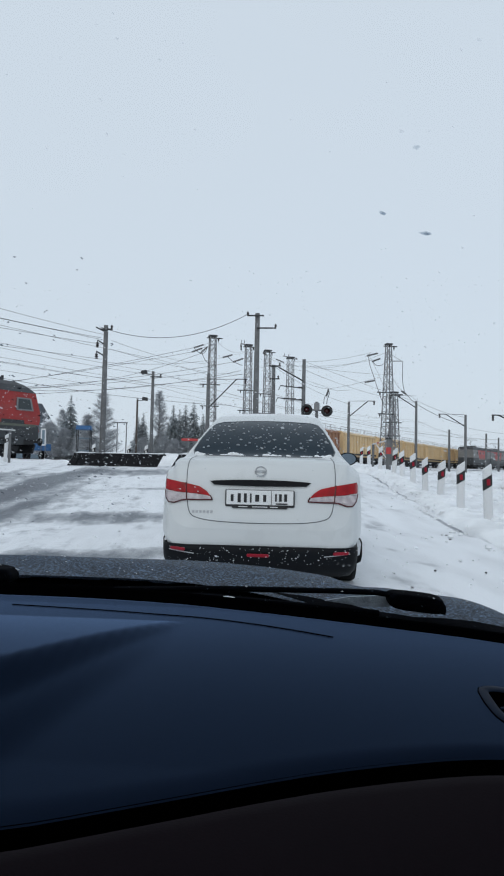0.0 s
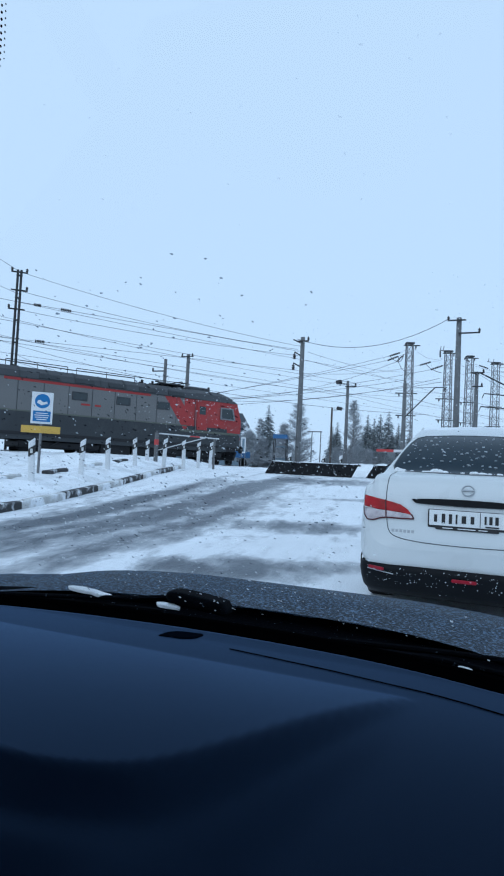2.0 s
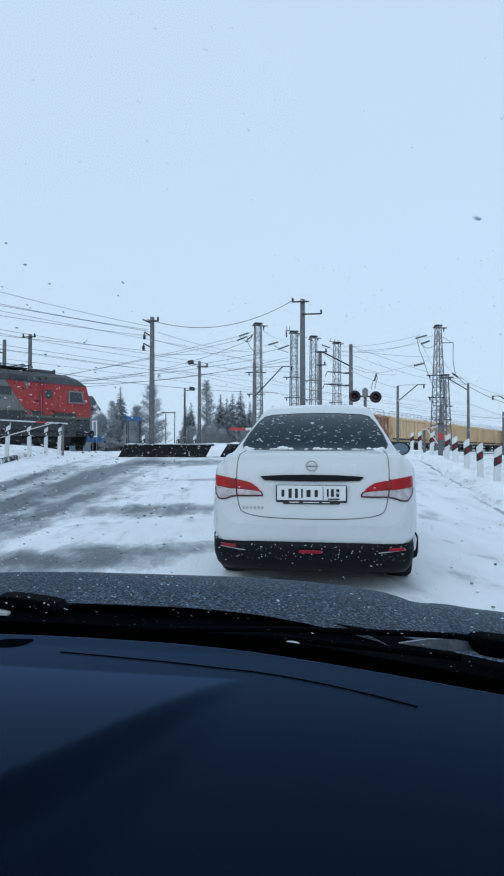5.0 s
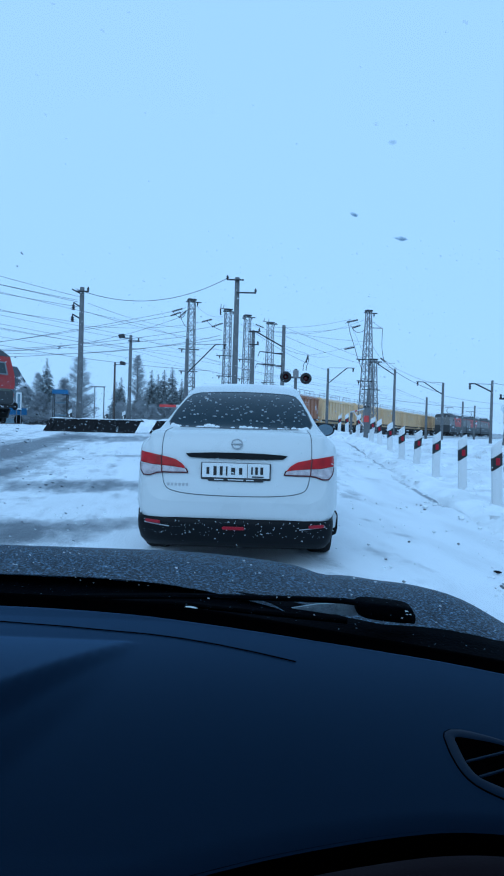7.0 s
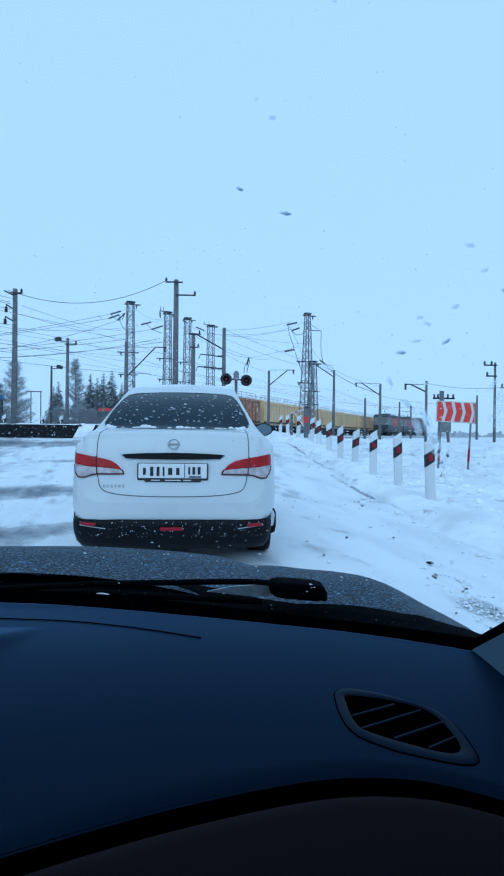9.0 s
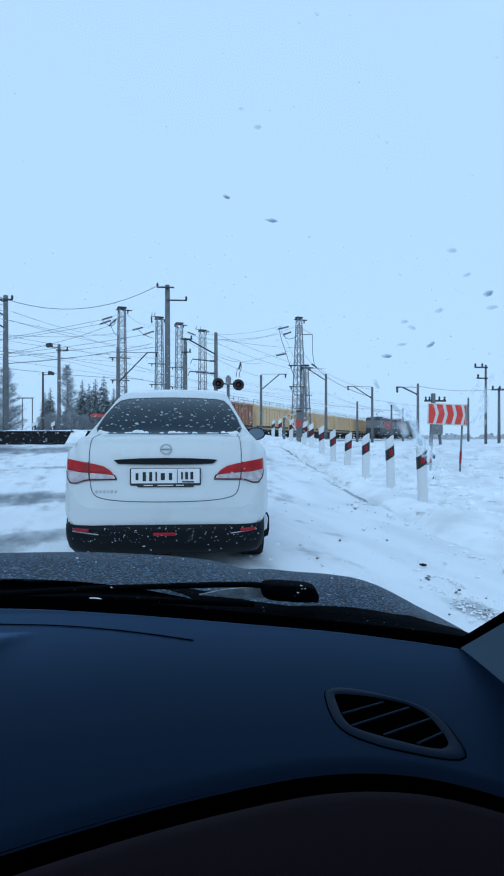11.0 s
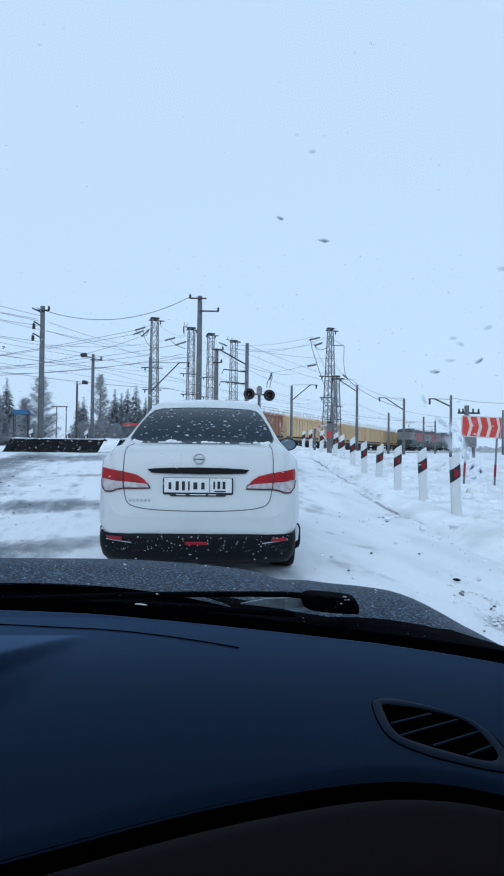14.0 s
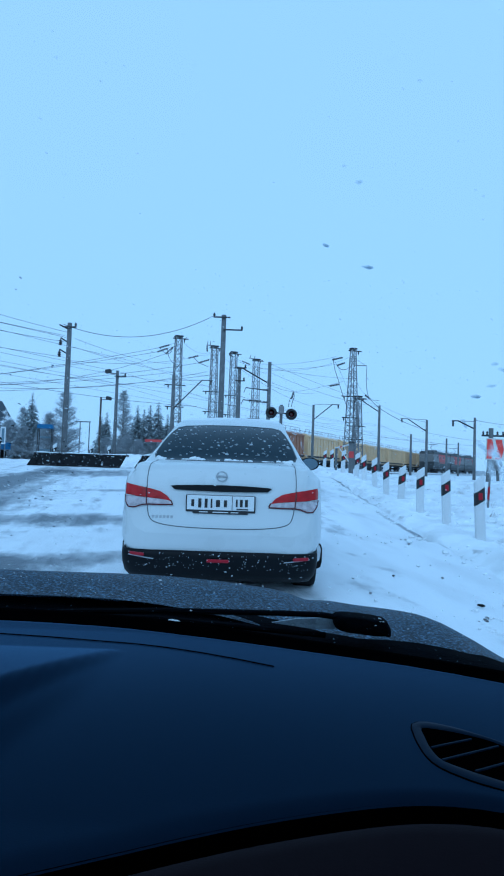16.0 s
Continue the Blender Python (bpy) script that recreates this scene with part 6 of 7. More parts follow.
for a, b, sag in (((-45, 46, 3.94), (-9.77, 60, 12.74), 0.62), ((-45, 46, 4.35), (-9.95, 60, 12.30), 0.53), ((-45, 46, 11.2), (-9.11, 60, 12.13), 4.2), ((-45, 46, 6.67), (-5.74, 60, 11.30), 1.47), ((-45, 46, 6.3), (-8.24, 60, 10.27), 1.0), ((-11.98, 38, 7.4), (-6.77, 60, 11.76), 0.35),
                  ((-45, 46, 10.45), (-4.89, 60, 10.43), 3.12), ((-45, 46, 5.98), (-4.70, 60, 10.06), 1.15), ((-45, 40, 12.2), (-5.77, 60, 6.85), 1.5), ((-25.35, 26, 11.5), (-12.03, 38, 9.22), 0.3), ((-25.35, 26, 10.4), (-12.29, 38, 9.03), 0.3), ((-25.35, 26, 9.3), (-12.21, 38, 8.60), 0.2), ((-11.59, 38, 8.85), (-8.63, 60, 11.11), 0.31), ((-11.7, 38, 8.3), (-4.9, 70, 11.6), 0.5),
                  ((1.43, 50, 9.66), (12.7, 60, 7.5), 0.1), ((1.5, 50, 9.32), (9.9, 60, 10.2), 0.15), ((1.35, 50, 7.95), (3.35, 50, 7.41), 0.12), ((3.35, 50, 7.41), (6.1, 60, 8.6), 0.12),
                  ((-7.6, 60, 13.6), (-4.9, 70, 14.6), 0.8), ((-4.8, 70, 14.6), (0.1, 90, 16.2), 1.0), ((-2.9, 78, 15.0), (9.9, 60, 12.5), 1.5), ((0.4, 60, 11.4), (8.2, 60, 12.4), 0.3), ((0.4, 60, 11.0), (8.6, 60, 11.7), 0.3),
                  ((8.2, 60, 12.4), (7.6, 60, 11.9), 0.0), ((8.0, 60, 12.1), (10.2, 60, 7.2), -0.3), ((1.8, 60, 9.5), (4.2, 60, 8.7), 0.0), ((4.2, 60, 8.7), (9.0, 60, 9.9), 0.1), ((11.2, 60, 8.7), (12.8, 60, 7.6), 0.0), ((10.2, 60, 10.3), (11.2, 60, 8.7), 0.2),
                  ((12.8, 60, 7.6), (17.5, 60, 6.0), 0.2), ((12.8, 60, 5.6), (26, 80, 4.8), 0.4), ((6, 60, 5.4), (26, 70, 4.3), 0.4), ((17.5, 60, 5.0), (36, 78, 5.6), 0.5), ((15, 40, 4.6), (20.9, 40, 4.45), 0.25), ((20.9, 40, 4.45), (40, 36, 4.6), 0.4), ((-1.3, 50, 9.3), (6.1, 60, 7.2), 0.4), ((1.3, 50, 9.0), (12.7, 60, 7.4), 0.4)):
    wire(a, b, sag, 0.019 if a[0] < -40 else 0.013)


def hanging_insulator(p, q):
    t = Shape()
    a, b = Vector(p), Vector(q)
    for k in range(6):
        t.tube(a.lerp(b, k / 6), a.lerp(b, (k + 0.85) / 6), 0.11, 0.06, 8)
    tagged(part("string_insulator", t, M_INSUL), "dark string insulator hung in the overhead wires", "insulator", "string insulators")


wire((-25.35, 26, 9.75), (-12.2, 38, 8.9), 0.0, 0.014, "dark feeder wire with two insulators near the twin mast")
wire((-32, 18, 16.3), (-25.35, 26, 11.5), 0.0, 0.014, "dark wire rising from the twin mast")
wire((-29.5, 19.5, 7.6), (-25.35, 26, 7.6), 0.0, 0.012)
wire((-25.35, 26, 7.6), (-12.2, 38, 7.6), 0.0, 0.012)
wire((-29, 19, 12.0), (-25.35, 26, 10.2), 0.0, 0.012)
for p, q in (((-24.7, 26.6, 9.71), (-24.4, 26.87, 9.69)), ((-23.6, 27.6, 9.64), (-23.15, 28.0, 9.6)), ((-27.8, 23.05, 13.27), (-27.45, 23.47, 13.02)), ((-27.18, 23.14, 7.6), (-26.95, 23.5, 7.6)), ((-24.56, 26.72, 7.6), (-24.17, 27.08, 7.6)), ((-26.45, 23.9, 10.74), (-26.25, 24.27, 10.65)),
             ((7.83, 60, 12.07), (8.92, 60, 12.34)), ((8.33, 60, 11.49), (9.17, 60, 11.81)), ((7.64, 60, 9.37), (8.61, 60, 9.59)), ((11.25, 60, 8.57), (11.79, 60, 8.17)), ((4.02, 60, 8.62), (3.8, 60, 7.9)),
             ((-9.77, 60, 12.74), (-8.75, 60, 13.06)), ((-9.95, 60, 12.3), (-8.93, 60, 12.7)), ((-9.11, 60, 12.13), (-8.37, 60, 12.86)), ((-6.77, 60, 11.76), (-5.75, 60, 12.05)), ((-5.74, 60, 11.3), (-4.63, 60, 11.69)),
             ((-3.55, 78, 15.64), (-2.94, 78, 15.36)), ((-1.78, 78, 14.82), (-0.73, 78, 14.42)), ((-5.79, 70, 15.1), (-5.75, 70, 14.4))):
    hanging_insulator(p, q)


wire((-8.75, 60, 13.06), (-7.75, 60, 13.5), 0.02)
wire((-8.93, 60, 12.7), (-7.8, 60, 13.1), 0.02)
wire((-8.37, 60, 12.86), (-7.8, 60, 13.2), 0.02)
wire((-5.75, 60, 12.05), (-4.9, 70, 14.4), 0.1)
wire((-4.63, 60, 11.69), (-2.9, 78, 13.6), 0.2)
wire((-0.73, 78, 14.42), (1.35, 50, 8.9), 0.3)
wire((-2.94, 78, 15.36), (-1.78, 78, 14.82), 0.05)


def jumper(pts, label="slack dark jumper cable hanging between overhead wires"):
    tagged(part("jumper_cable", Shape().line([p[1:] for p in spline([(k, *p) for k, p in enumerate(pts)], 5)], 0.03, 6), M_WIRE), label, "cable", "jumper cables")


jumper([(7.95, 60, 12.02), (8.14, 60, 11.05), (8.48, 60, 10.08), (8.99, 60, 8.51), (9.5, 60, 7.18)])
jumper([(11.37, 60, 11.5), (11.35, 60, 9.91), (11.46, 60, 8.94), (11.6, 60, 8.4)])
jumper([(8.33, 60, 11.49), (8.8, 60, 11.1), (9.3, 60, 11.15), (9.7, 60, 11.45)])
jumper([(-8.93, 60, 12.7), (-8.92, 60, 12.23), (-8.7, 60, 11.7), (-8.44, 60, 11.3), (-7.9, 60, 11.0)])
jumper([(-6.3, 60, 11.9), (-5.9, 60, 11.5), (-5.4, 60, 11.2), (-4.75, 60, 10.95)])
jumper([(-9.77, 60, 12.74), (-9.3, 60, 12.3), (-8.7, 60, 12.2), (-8.37, 60, 12.86)])
jumper([(3.35, 50, 7.41), (3.25, 50, 7.0), (3.05, 50, 6.6), (3.0, 50, 6.1)])
jumper([(3.35, 50, 7.41), (3.45, 50, 7.0), (3.3, 50, 6.5), (3.25, 50, 6.1)])
wire((11.79, 60, 8.17), (12.77, 60, 7.27), 0.05, 0.025)
wire((12.77, 60, 7.27), (17.64, 60, 5.2), 0.25, 0.025)
for x, y, z, w in ((0.02, 90, 17.3, 2.2), (-5.3, 70, 15.16, 1.1)):
    ta = thing("tower_arm", pose(x, y, z, 0, 9 if x > 0 else 6, 0), "steel arm across the head of a lattice tower", "tower arm", "tower arms")
    part("arm", Shape().box((0, 0, 0), (w, 0.14, 0.1), bevel=0.01), M_STEEL, ta)
    for dx in (-0.42, -0.12):
        part("pin", Shape().tube((dx * w, 0, 0.04), (dx * w, 0, 0.5), 0.035, n=6), M_INSUL, ta)
for z, x0 in ((7.5, -0.66), (6.47, -0.88)):
    ta = thing("registration_arm", pose(1.28, 49.9, z), "slim steel arm reaching from a catenary pole", "catenary arm", "registration arms")
    part("arm", Shape().tube((0, 0, -0.1), (x0 - 1.28, 0, 0.1), 0.045, n=7), M_DARKSTEEL, ta)
    part("insulator", Shape().lathe([(0.03, 0.0), (0.1, 0.06), (0.05, 0.12), (0.1, 0.18), (0.05, 0.25), (0.1, 0.32), (0.02, 0.4)], (-0.5, 0, -0.05), "X", 8), M_INSUL, ta)
    part("steady_arm", Shape().tube((x0 - 1.28, 0, 0.1), (x0 - 1.28 - 0.15, 0, -0.3), 0.03, n=6), M_DARKSTEEL, ta)
ta = thing("tower_arm", pose(10.1, 60, 11.56), "steel side arm on the lattice tower with hanging cable", "tower arm")
part("arm", Shape().box((0.62, 0, 0), (1.3, 0.08, 0.08), bevel=0.01), M_STEEL, ta)
part("stay", Shape().tube((0.05, 0, 0.7), (1.1, 0, 0.04), 0.02, n=6), M_STEEL, ta)

# ---------------------------------------------------------------- trees
def spruce(m, h, seed):
    r = random.Random(seed)
    t = thing("spruce", m, "snow-dusted spruce paled for haze in a row beyond the tracks", "tree", "spruces beyond the tracks")
    part("trunk", Shape().tube((0, 0, -0.3), (0, 0, h * 0.97), h * 0.018, 0.02, 8), M_BARK, t)
    s = Shape()
    z = h * 0.06
    while z < h * 0.98:
        reach = (h - z) * 0.24 + 0.14
        for k in range(13 if z < h * 0.8 else 8):
            a = r.uniform(0, 2 * math.pi)
            ln = reach * r.uniform(0.55, 1.15)
            d = Vector((math.cos(a), math.sin(a), 0))
            side = Vector((-d.y, d.x, 0))
            droop = r.uniform(0.12, 0.4)
            for q in range(3):
                u0, u1 = q / 3, (q + 1.15) / 3
                p0 = Vector((0, 0, z)) + d * ln * u0 - Vector((0, 0, droop * ln * u0 * u0 * 1.4))
                p1 = Vector((0, 0, z)) + d * ln * u1 - Vector((0, 0, droop * ln * u1 * u1 * 1.4))
                w = ln * (0.34 - 0.22 * u1) * r.uniform(0.8, 1.25)
                tilt = Vector((0, 0, -w * r.uniform(0.3, 0.9)))
                s.add([p0, p1 + side * w + tilt, p1 + d * w * 0.5, p1 - side * w + tilt], [(0, 1, 2), (0, 2, 3)])
        z += h * 0.021 * r.uniform(0.7, 1.3)
    part("crown", s, M_NEEDLE, t, "drooping needled boughs with snow and haze in the colour")
    return t


def bare_tree(m, h, seed, spread=0.3, label="bare frosted larch with fine twigs beyond the crossing"):
    r = random.Random(seed)
    t = thing("bare_tree", m, label, "tree", "bare trees")
    part("trunk", Shape().tube((0, 0, -0.3), (0, 0, h * 0.95), h * 0.017, 0.015, 8), M_BARK, t)
    limbs, twigs = Shape(), Shape()
    n = 150
    for k in range(n):
        z = h * (0.06 + 0.91 * (k / n) ** 1.45)
        a = r.uniform(0, 2 * math.pi)
        ln = spread * h * max(0.02, 1.03 - z / h) ** 0.85 * r.uniform(0.7, 1.08) + 0.12
        d = Vector((math.cos(a), math.sin(a), r.uniform(0.25, 0.75))).normalized()
        p = Vector((0, 0, z))
        limbs.tube(p, p + d * ln, 0.03 * (1 - z / h) + 0.012, 0.008, 4, False)
        for q in range(24):
            u = r.uniform(0.15, 1.0)
            b = p + d * ln * u
            e = Vector((r.uniform(-1, 1), r.uniform(-1, 1), r.uniform(-0.5, 1.0))).normalized() * r.uniform(0.25, 0.6)
            side = e.cross(Vector((0.3, 0.9, 0.2))).normalized() * 0.0135
            twigs.add([b - side, b + side, b + e], [(0, 1, 2)])
            for w in range(3):
                b2 = b + e * r.uniform(0.3, 0.9)
                e2 = Vector((r.uniform(-1, 1), r.uniform(-1, 1), r.uniform(-0.6, 0.8))).normalized() * r.uniform(0.15, 0.35)
                twigs.add([b2 - side * 0.7, b2 + side * 0.7, b2 + e2], [(0, 1, 2)])
    part("limbs", limbs, M_BARK, t)
    part("crown", twigs, M_TWIG, t, "pale mesh of frosted twigs")
    return t


bare_tree(pose(-19.75, 62, 0.9), 7.3, 2, 0.36)
bare_tree(pose(-15.38, 70, 0.9), 8.6, 5, 0.24)
bare_tree(pose(-33.0, 85, 0.9), 7.5, 9, 0.3)
bare_tree(pose(-21.6, 63, 0.9), 5.0, 15, 0.35)
shrub = bare_tree(pose(-23.2, 66, 0.9), 3.6, 41, 0.5, "low frosted shrub among the trees beyond the crossing")
rb = random.Random(8)
for x, y, sc in ((-25.4, 66, 1.0), (-17.3, 70, 0.8), (-16.4, 69, 0.65), (-14.6, 69, 0.85), (-13.3, 69, 0.75), (-12.0, 70, 0.8), (-10.9, 70, 0.7), (-28.0, 68, 1.2)):
    c = copy_thing(shrub, pose(x, y, 0.9, 0, 0, rb.uniform(0, 360)))
    c.scale = (sc * 1.15, sc * 1.15, sc)
bare_tree(pose(11.6, 19.5, 0.0), 0.8, 21, 0.5, "low leafless bush in the roadside snow")
bare_tree(pose(9.9, 15.5, -0.05), 0.5, 23, 0.6, "low leafless bush in the roadside snow")
sp = [spruce(pose(-26.2, 70, 0.9), 8.1, 1), spruce(pose(-13.9, 71, 0.9), 7.1, 2), spruce(pose(-11.4, 71, 0.9), 7.6, 3)]
rt = random.Random(31)
for x, y, k, sc in ((-12.38, 71, 2, 0.95), (-18.15, 71, 1, 0.78), (-10.25, 71, 1, 0.86), (-14.75, 75, 2, 0.78), (-13.2, 71.5, 1, 0.94), (-9.2, 73, 2, 0.72), (-17.55, 71, 1, 0.86), (-16.6, 76, 2, 0.7), (-15.9, 78, 1, 0.75), (-11.9, 76, 1, 0.85), (-28.5, 74, 2, 0.8), (-8.0, 76, 1, 0.85), (-30.5, 78, 1, 0.75)):
    c = copy_thing(sp[k], pose(x, y, 0.9, 0, 0, rt.uniform(0, 360)))
    c.scale = (sc, sc, sc)

woods = Shape()
rw = random.Random(77)
for k in range(420):
    x = rw.uniform(-260, 320)
    y = 330 + 0.02 * abs(x) + rw.uniform(0, 40)
    h = rw.uniform(2.5, 4.5)
    for q in range(3):
        dx = rw.uniform(-3, 3)
        woods.tube((x + dx, y, 0), (x + dx + rw.uniform(-0.5, 0.5), y, h * rw.uniform(0.6, 1)), rw.uniform(1.5, 3.0), 0.8, 6, False)
tagged(part("far_woods", woods, M_TWIG), "low grey strip of leafless woods on the horizon", "woods", kind="stuff")

# ---------------------------------------------------------------- falling snow
rf_ = random.Random(55)
falling = Shape()
for k in range(13000):
    y = rf_.uniform(9, 58)
    x, z = rf_.uniform(-0.62, 0.5) * y + rf_.uniform(-2, 2), rf_.uniform(0.3, 0.28 * y + 1.5)
    r0, a, b = rf_.uniform(0.006, 0.013), rf_.uniform(0, 6.28), rf_.uniform(-0.6, 0.6)
    u, w = Vector((math.cos(a), b, math.sin(a))).normalized() * r0 * rf_.uniform(1.0, 2.2), Vector((-math.sin(a), 0.3, math.cos(a))).normalized() * r0
    c = Vector((x, y, z))
    falling.add([c - u, c - w, c + u, c + w], [(0, 1, 2, 3)])
tagged(part("falling_snow", falling, M_DROP), "small white flakes of falling snow in the air", "snowfall", kind="stuff")

# ---------------------------------------------------------------- house, shelter, truck, building
t = thing("house", pose(-37, 75, 0.9, 0, 0, 28), "blue-grey house with a stepped snowy hipped roof behind the railway", "house")
part("wall", Shape().box((0, 0, 2.2), (10.5, 8, 4.4)), M_HOUSEWALL, t)
def hip(z, w, d, h, rw_, rd):
    return Shape().add([(-w, -d, z), (w, -d, z), (w, d, z), (-w, d, z), (-rw_, -rd, z + h), (rw_, -rd, z + h), (rw_, rd, z + h), (-rw_, rd, z + h)], [(0, 1, 2, 3), (4, 5, 6, 7), (0, 1, 5, 4), (1, 2, 6, 5), (2, 3, 7, 6), (3, 0, 4, 7)])
part("roof", hip(4.2, 6.0, 4.8, 1.9, 3.2, 2.2), M_HOUSEROOF, t, "dark sheet roof patched with snow")
part("upper_wall", Shape().box((-1.0, 0, 6.6), (4.2, 3.2, 1.2)), M_HOUSEWALL, t)
part("upper_roof", hip(7.1, 2.9, 2.3, 1.5, 0.3, 0.1), M_HOUSEROOF, t)
part("side_gable", Shape().prism([(1.6, 5.6), (6.0, 4.5), (4.4, 7.2), (2.6, 7.3)], -3.4, 3.4), M_HOUSEROOF, t)
part("porch_roof", hip(3.2, 2.4, 1.6, 0.6, 1.6, 0.6), M_HOUSEROOF, t).matrix_basis = pose(-3.5, -5.0, 0)
for k in range(4):
    w = part("window", Shape().box((-3.8 + 2.5 * k, -4.02, 2.2), (1.1, 0.12, 1.5), bevel=0.02), M_WINDOWFR, t, "white-framed window")
    part("pane", Shape().box((-3.8 + 2.5 * k, -4.09, 2.2), (0.86, 0.03, 1.26)), M_LOCOGLASS, w)
for x in (-5.4, -1.8):
    part("porch_post", Shape().box((x, -6.2, 1.6), (0.18, 0.18, 3.2)), M_HOUSEWALL, t)
part("chimney", Shape().box((3.4, 0.5, 7.4), (0.5, 0.5, 0.9), bevel=0.02), M_CONCRETE, t)

t = thing("trackside_building", pose(-34.5, 86, 0.9), "low pale blue building with white-framed windows behind the tracks", "building")
part("wall", Shape().box((0, 0, 1.9), (9, 4, 3.8)), M_HOUSEWALL, t)
part("roof", hip(3.8, 4.8, 2.3, 0.7, 4.0, 0.2), M_HOUSEROOF, t)
for k in range(4):
    w = part("window", Shape().box((-3.2 + 2.1 * k, -2.02, 2.1), (0.9, 0.1, 1.4), bevel=0.02), M_WINDOWFR, t)
    part("pane", Shape().box((-3.2 + 2.1 * k, -2.08, 2.1), (0.66, 0.03, 1.16)), M_LOCOGLASS, w)

t = thing("shelter", pose(-20.95, 60, 0.9, 0, 0, 12), "small open shelter with blue roof on thin posts", "shelter")
part("roof", Shape().prism([(-0.78, 3.2), (0.78, 3.2), (0.72, 3.62), (-0.72, 3.62)], -0.7, 0.7), M_TRUCKBLUE, t, "bright blue roof")
for x in (-0.66, 0.66):
    for y in (-0.55, 0.55):
        part("post", Shape().box((x, y, 1.6), (0.09, 0.09, 3.2)), M_LOCODARK, t)
for z in (1.05, 2.35):
    part("rail", Shape().box((0, 0.55, z), (1.3, 0.06, 0.14)), M_HOUSEWALL, t)
part("bench", Shape().box((0, 0.3, 0.5), (1.25, 0.4, 0.07), bevel=0.01), M_HOUSEWALL, t)

t = thing("sign_frame", pose(-24.4, 58, 0.9, 0, 0, 10), "narrow white sign board on two legs beyond the crossing", "road sign")
part("board", Shape().box((0, 0, 2.3), (0.5, 0.05, 1.7), bevel=0.02), M_SIGNWHITE, t)
part("panel", Shape().box((0, -0.03, 2.3), (0.26, 0.02, 1.4)), M_HOUSEWALL, t)
for x in (-0.2, 0.2):
    part("leg", Shape().tube((x, 0.05, -0.3), (x, 0.05, 1.5), 0.04, n=8), M_STEEL, t)

t = thing("portal_gantry", pose(-34.2, 120, 0.9), "far grey steel portal over the tracks", "gantry")
for x in (-0.95, 0.95):
    part("leg", Shape().tube((x, 0, -0.5), (x, 0, 8.0), 0.13, 0.1, 8), M_CONCRETE, t)
part("beam", Shape().box((-0.4, 0, 8.0), (3.2, 0.2, 0.22), bevel=0.03), M_CONCRETE, t)

t = thing("truck", pose(-27.4, 60, 0.85, 0, 0, 60), "blue flatbed truck waiting beyond the tracks", "truck")
part("cab", Shape().prism([(-1.15, 0.7), (1.15, 0.7), (1.15, 1.9), (1.0, 2.7), (-1.0, 2.7), (-1.15, 1.9)], 1.2, 3.0), M_TRUCKBLUE, t, "blue cab")
part("windscreen", Shape().box((0, 3.01, 2.1), (1.9, 0.04, 0.8), bevel=0.01), M_LOCOGLASS, t)
part("side_window", Shape().box((1.1, 2.2, 2.1), (0.06, 0.9, 0.6), bevel=0.01), M_LOCOGLASS, t)
part("bonnet", Shape().box((0, 3.5, 1.15), (1.7, 1.0, 0.8), bevel=0.1), M_TRUCKBLUE, t)
part("bed", Shape().box((0, -1.0, 1.35), (2.3, 4.2, 0.7), bevel=0.04), M_TRUCKBLUE, t)
for x in (-0.95, 0.95):
    for y in (-2.0, 3.1):
        part("wheel", Shape().lathe([(0.2, -0.15), (0.48, -0.15), (0.5, 0.0), (0.48, 0.15), (0.2, 0.15)], (x, y, 0.5), "X", 18), M_RUBBER, t)

# ---------------------------------------------------------------- own car: bonnet, windscreen, dashboard, cabin
own = thing("hatchback_car", pose(0, 0, 0), "dark grey car with wet snow-flecked bonnet and black dashboard", "car")


FOOT_X = np.linspace(-1.2, 0.8, 101)
FOOT_Y = np.convolve(np.pad(np.interp(FOOT_X, (-1.2, -0.95, -0.8, -0.65, -0.5, -0.3, -0.15, 0.0, 0.12, 0.26, 0.38, 0.5, 0.6, 0.7, 0.8), (0.36, 0.52, 0.587, 0.635, 0.666, 0.688, 0.69, 0.681, 0.658, 0.604, 0.552, 0.503, 0.447, 0.38, 0.3)), 4, "edge"), np.ones(9) / 9, "valid")


CREASE_X = np.linspace(-1.1, 0.62, 87)
CREASE_Y = np.convolve(np.pad(np.interp(CREASE_X, (-1.1, -0.6, -0.3, -0.24, -0.15, -0.08, -0.02, 0.066, 0.114, 0.168, 0.229, 0.289, 0.354, 0.389, 0.423, 0.454, 0.481, 0.51, 0.62), (0.2, 0.16, 0.135, 0.128, 0.12, 0.112, 0.11, 0.128, 0.15, 0.174, 0.202, 0.222, 0.239, 0.243, 0.24, 0.232, 0.217, 0.197, 0.1)), 1, "edge"), np.ones(3) / 3, "valid")


def screen_foot(x):
    return float(np.interp(x, FOOT_X, FOOT_Y))


def crease_y(x):
    return float(np.interp(x, CREASE_X, CREASE_Y))


RIDGE_X = np.linspace(-1.1, 0.2, 131)
RIDGE_Y = -0.014 + np.convolve(np.pad(np.interp(RIDGE_X, (-1.1, -0.45, -0.3, -0.225, -0.117, -0.075, -0.05, -0.035, -0.015, 0.01, 0.04, 0.075, 0.1, 0.2), (0.4, 0.27, 0.215, 0.204, 0.206, 0.222, 0.236, 0.26, 0.31, 0.385, 0.475, 0.55, 0.6, 0.8)), 2, "edge"), np.ones(5) / 5, "valid")


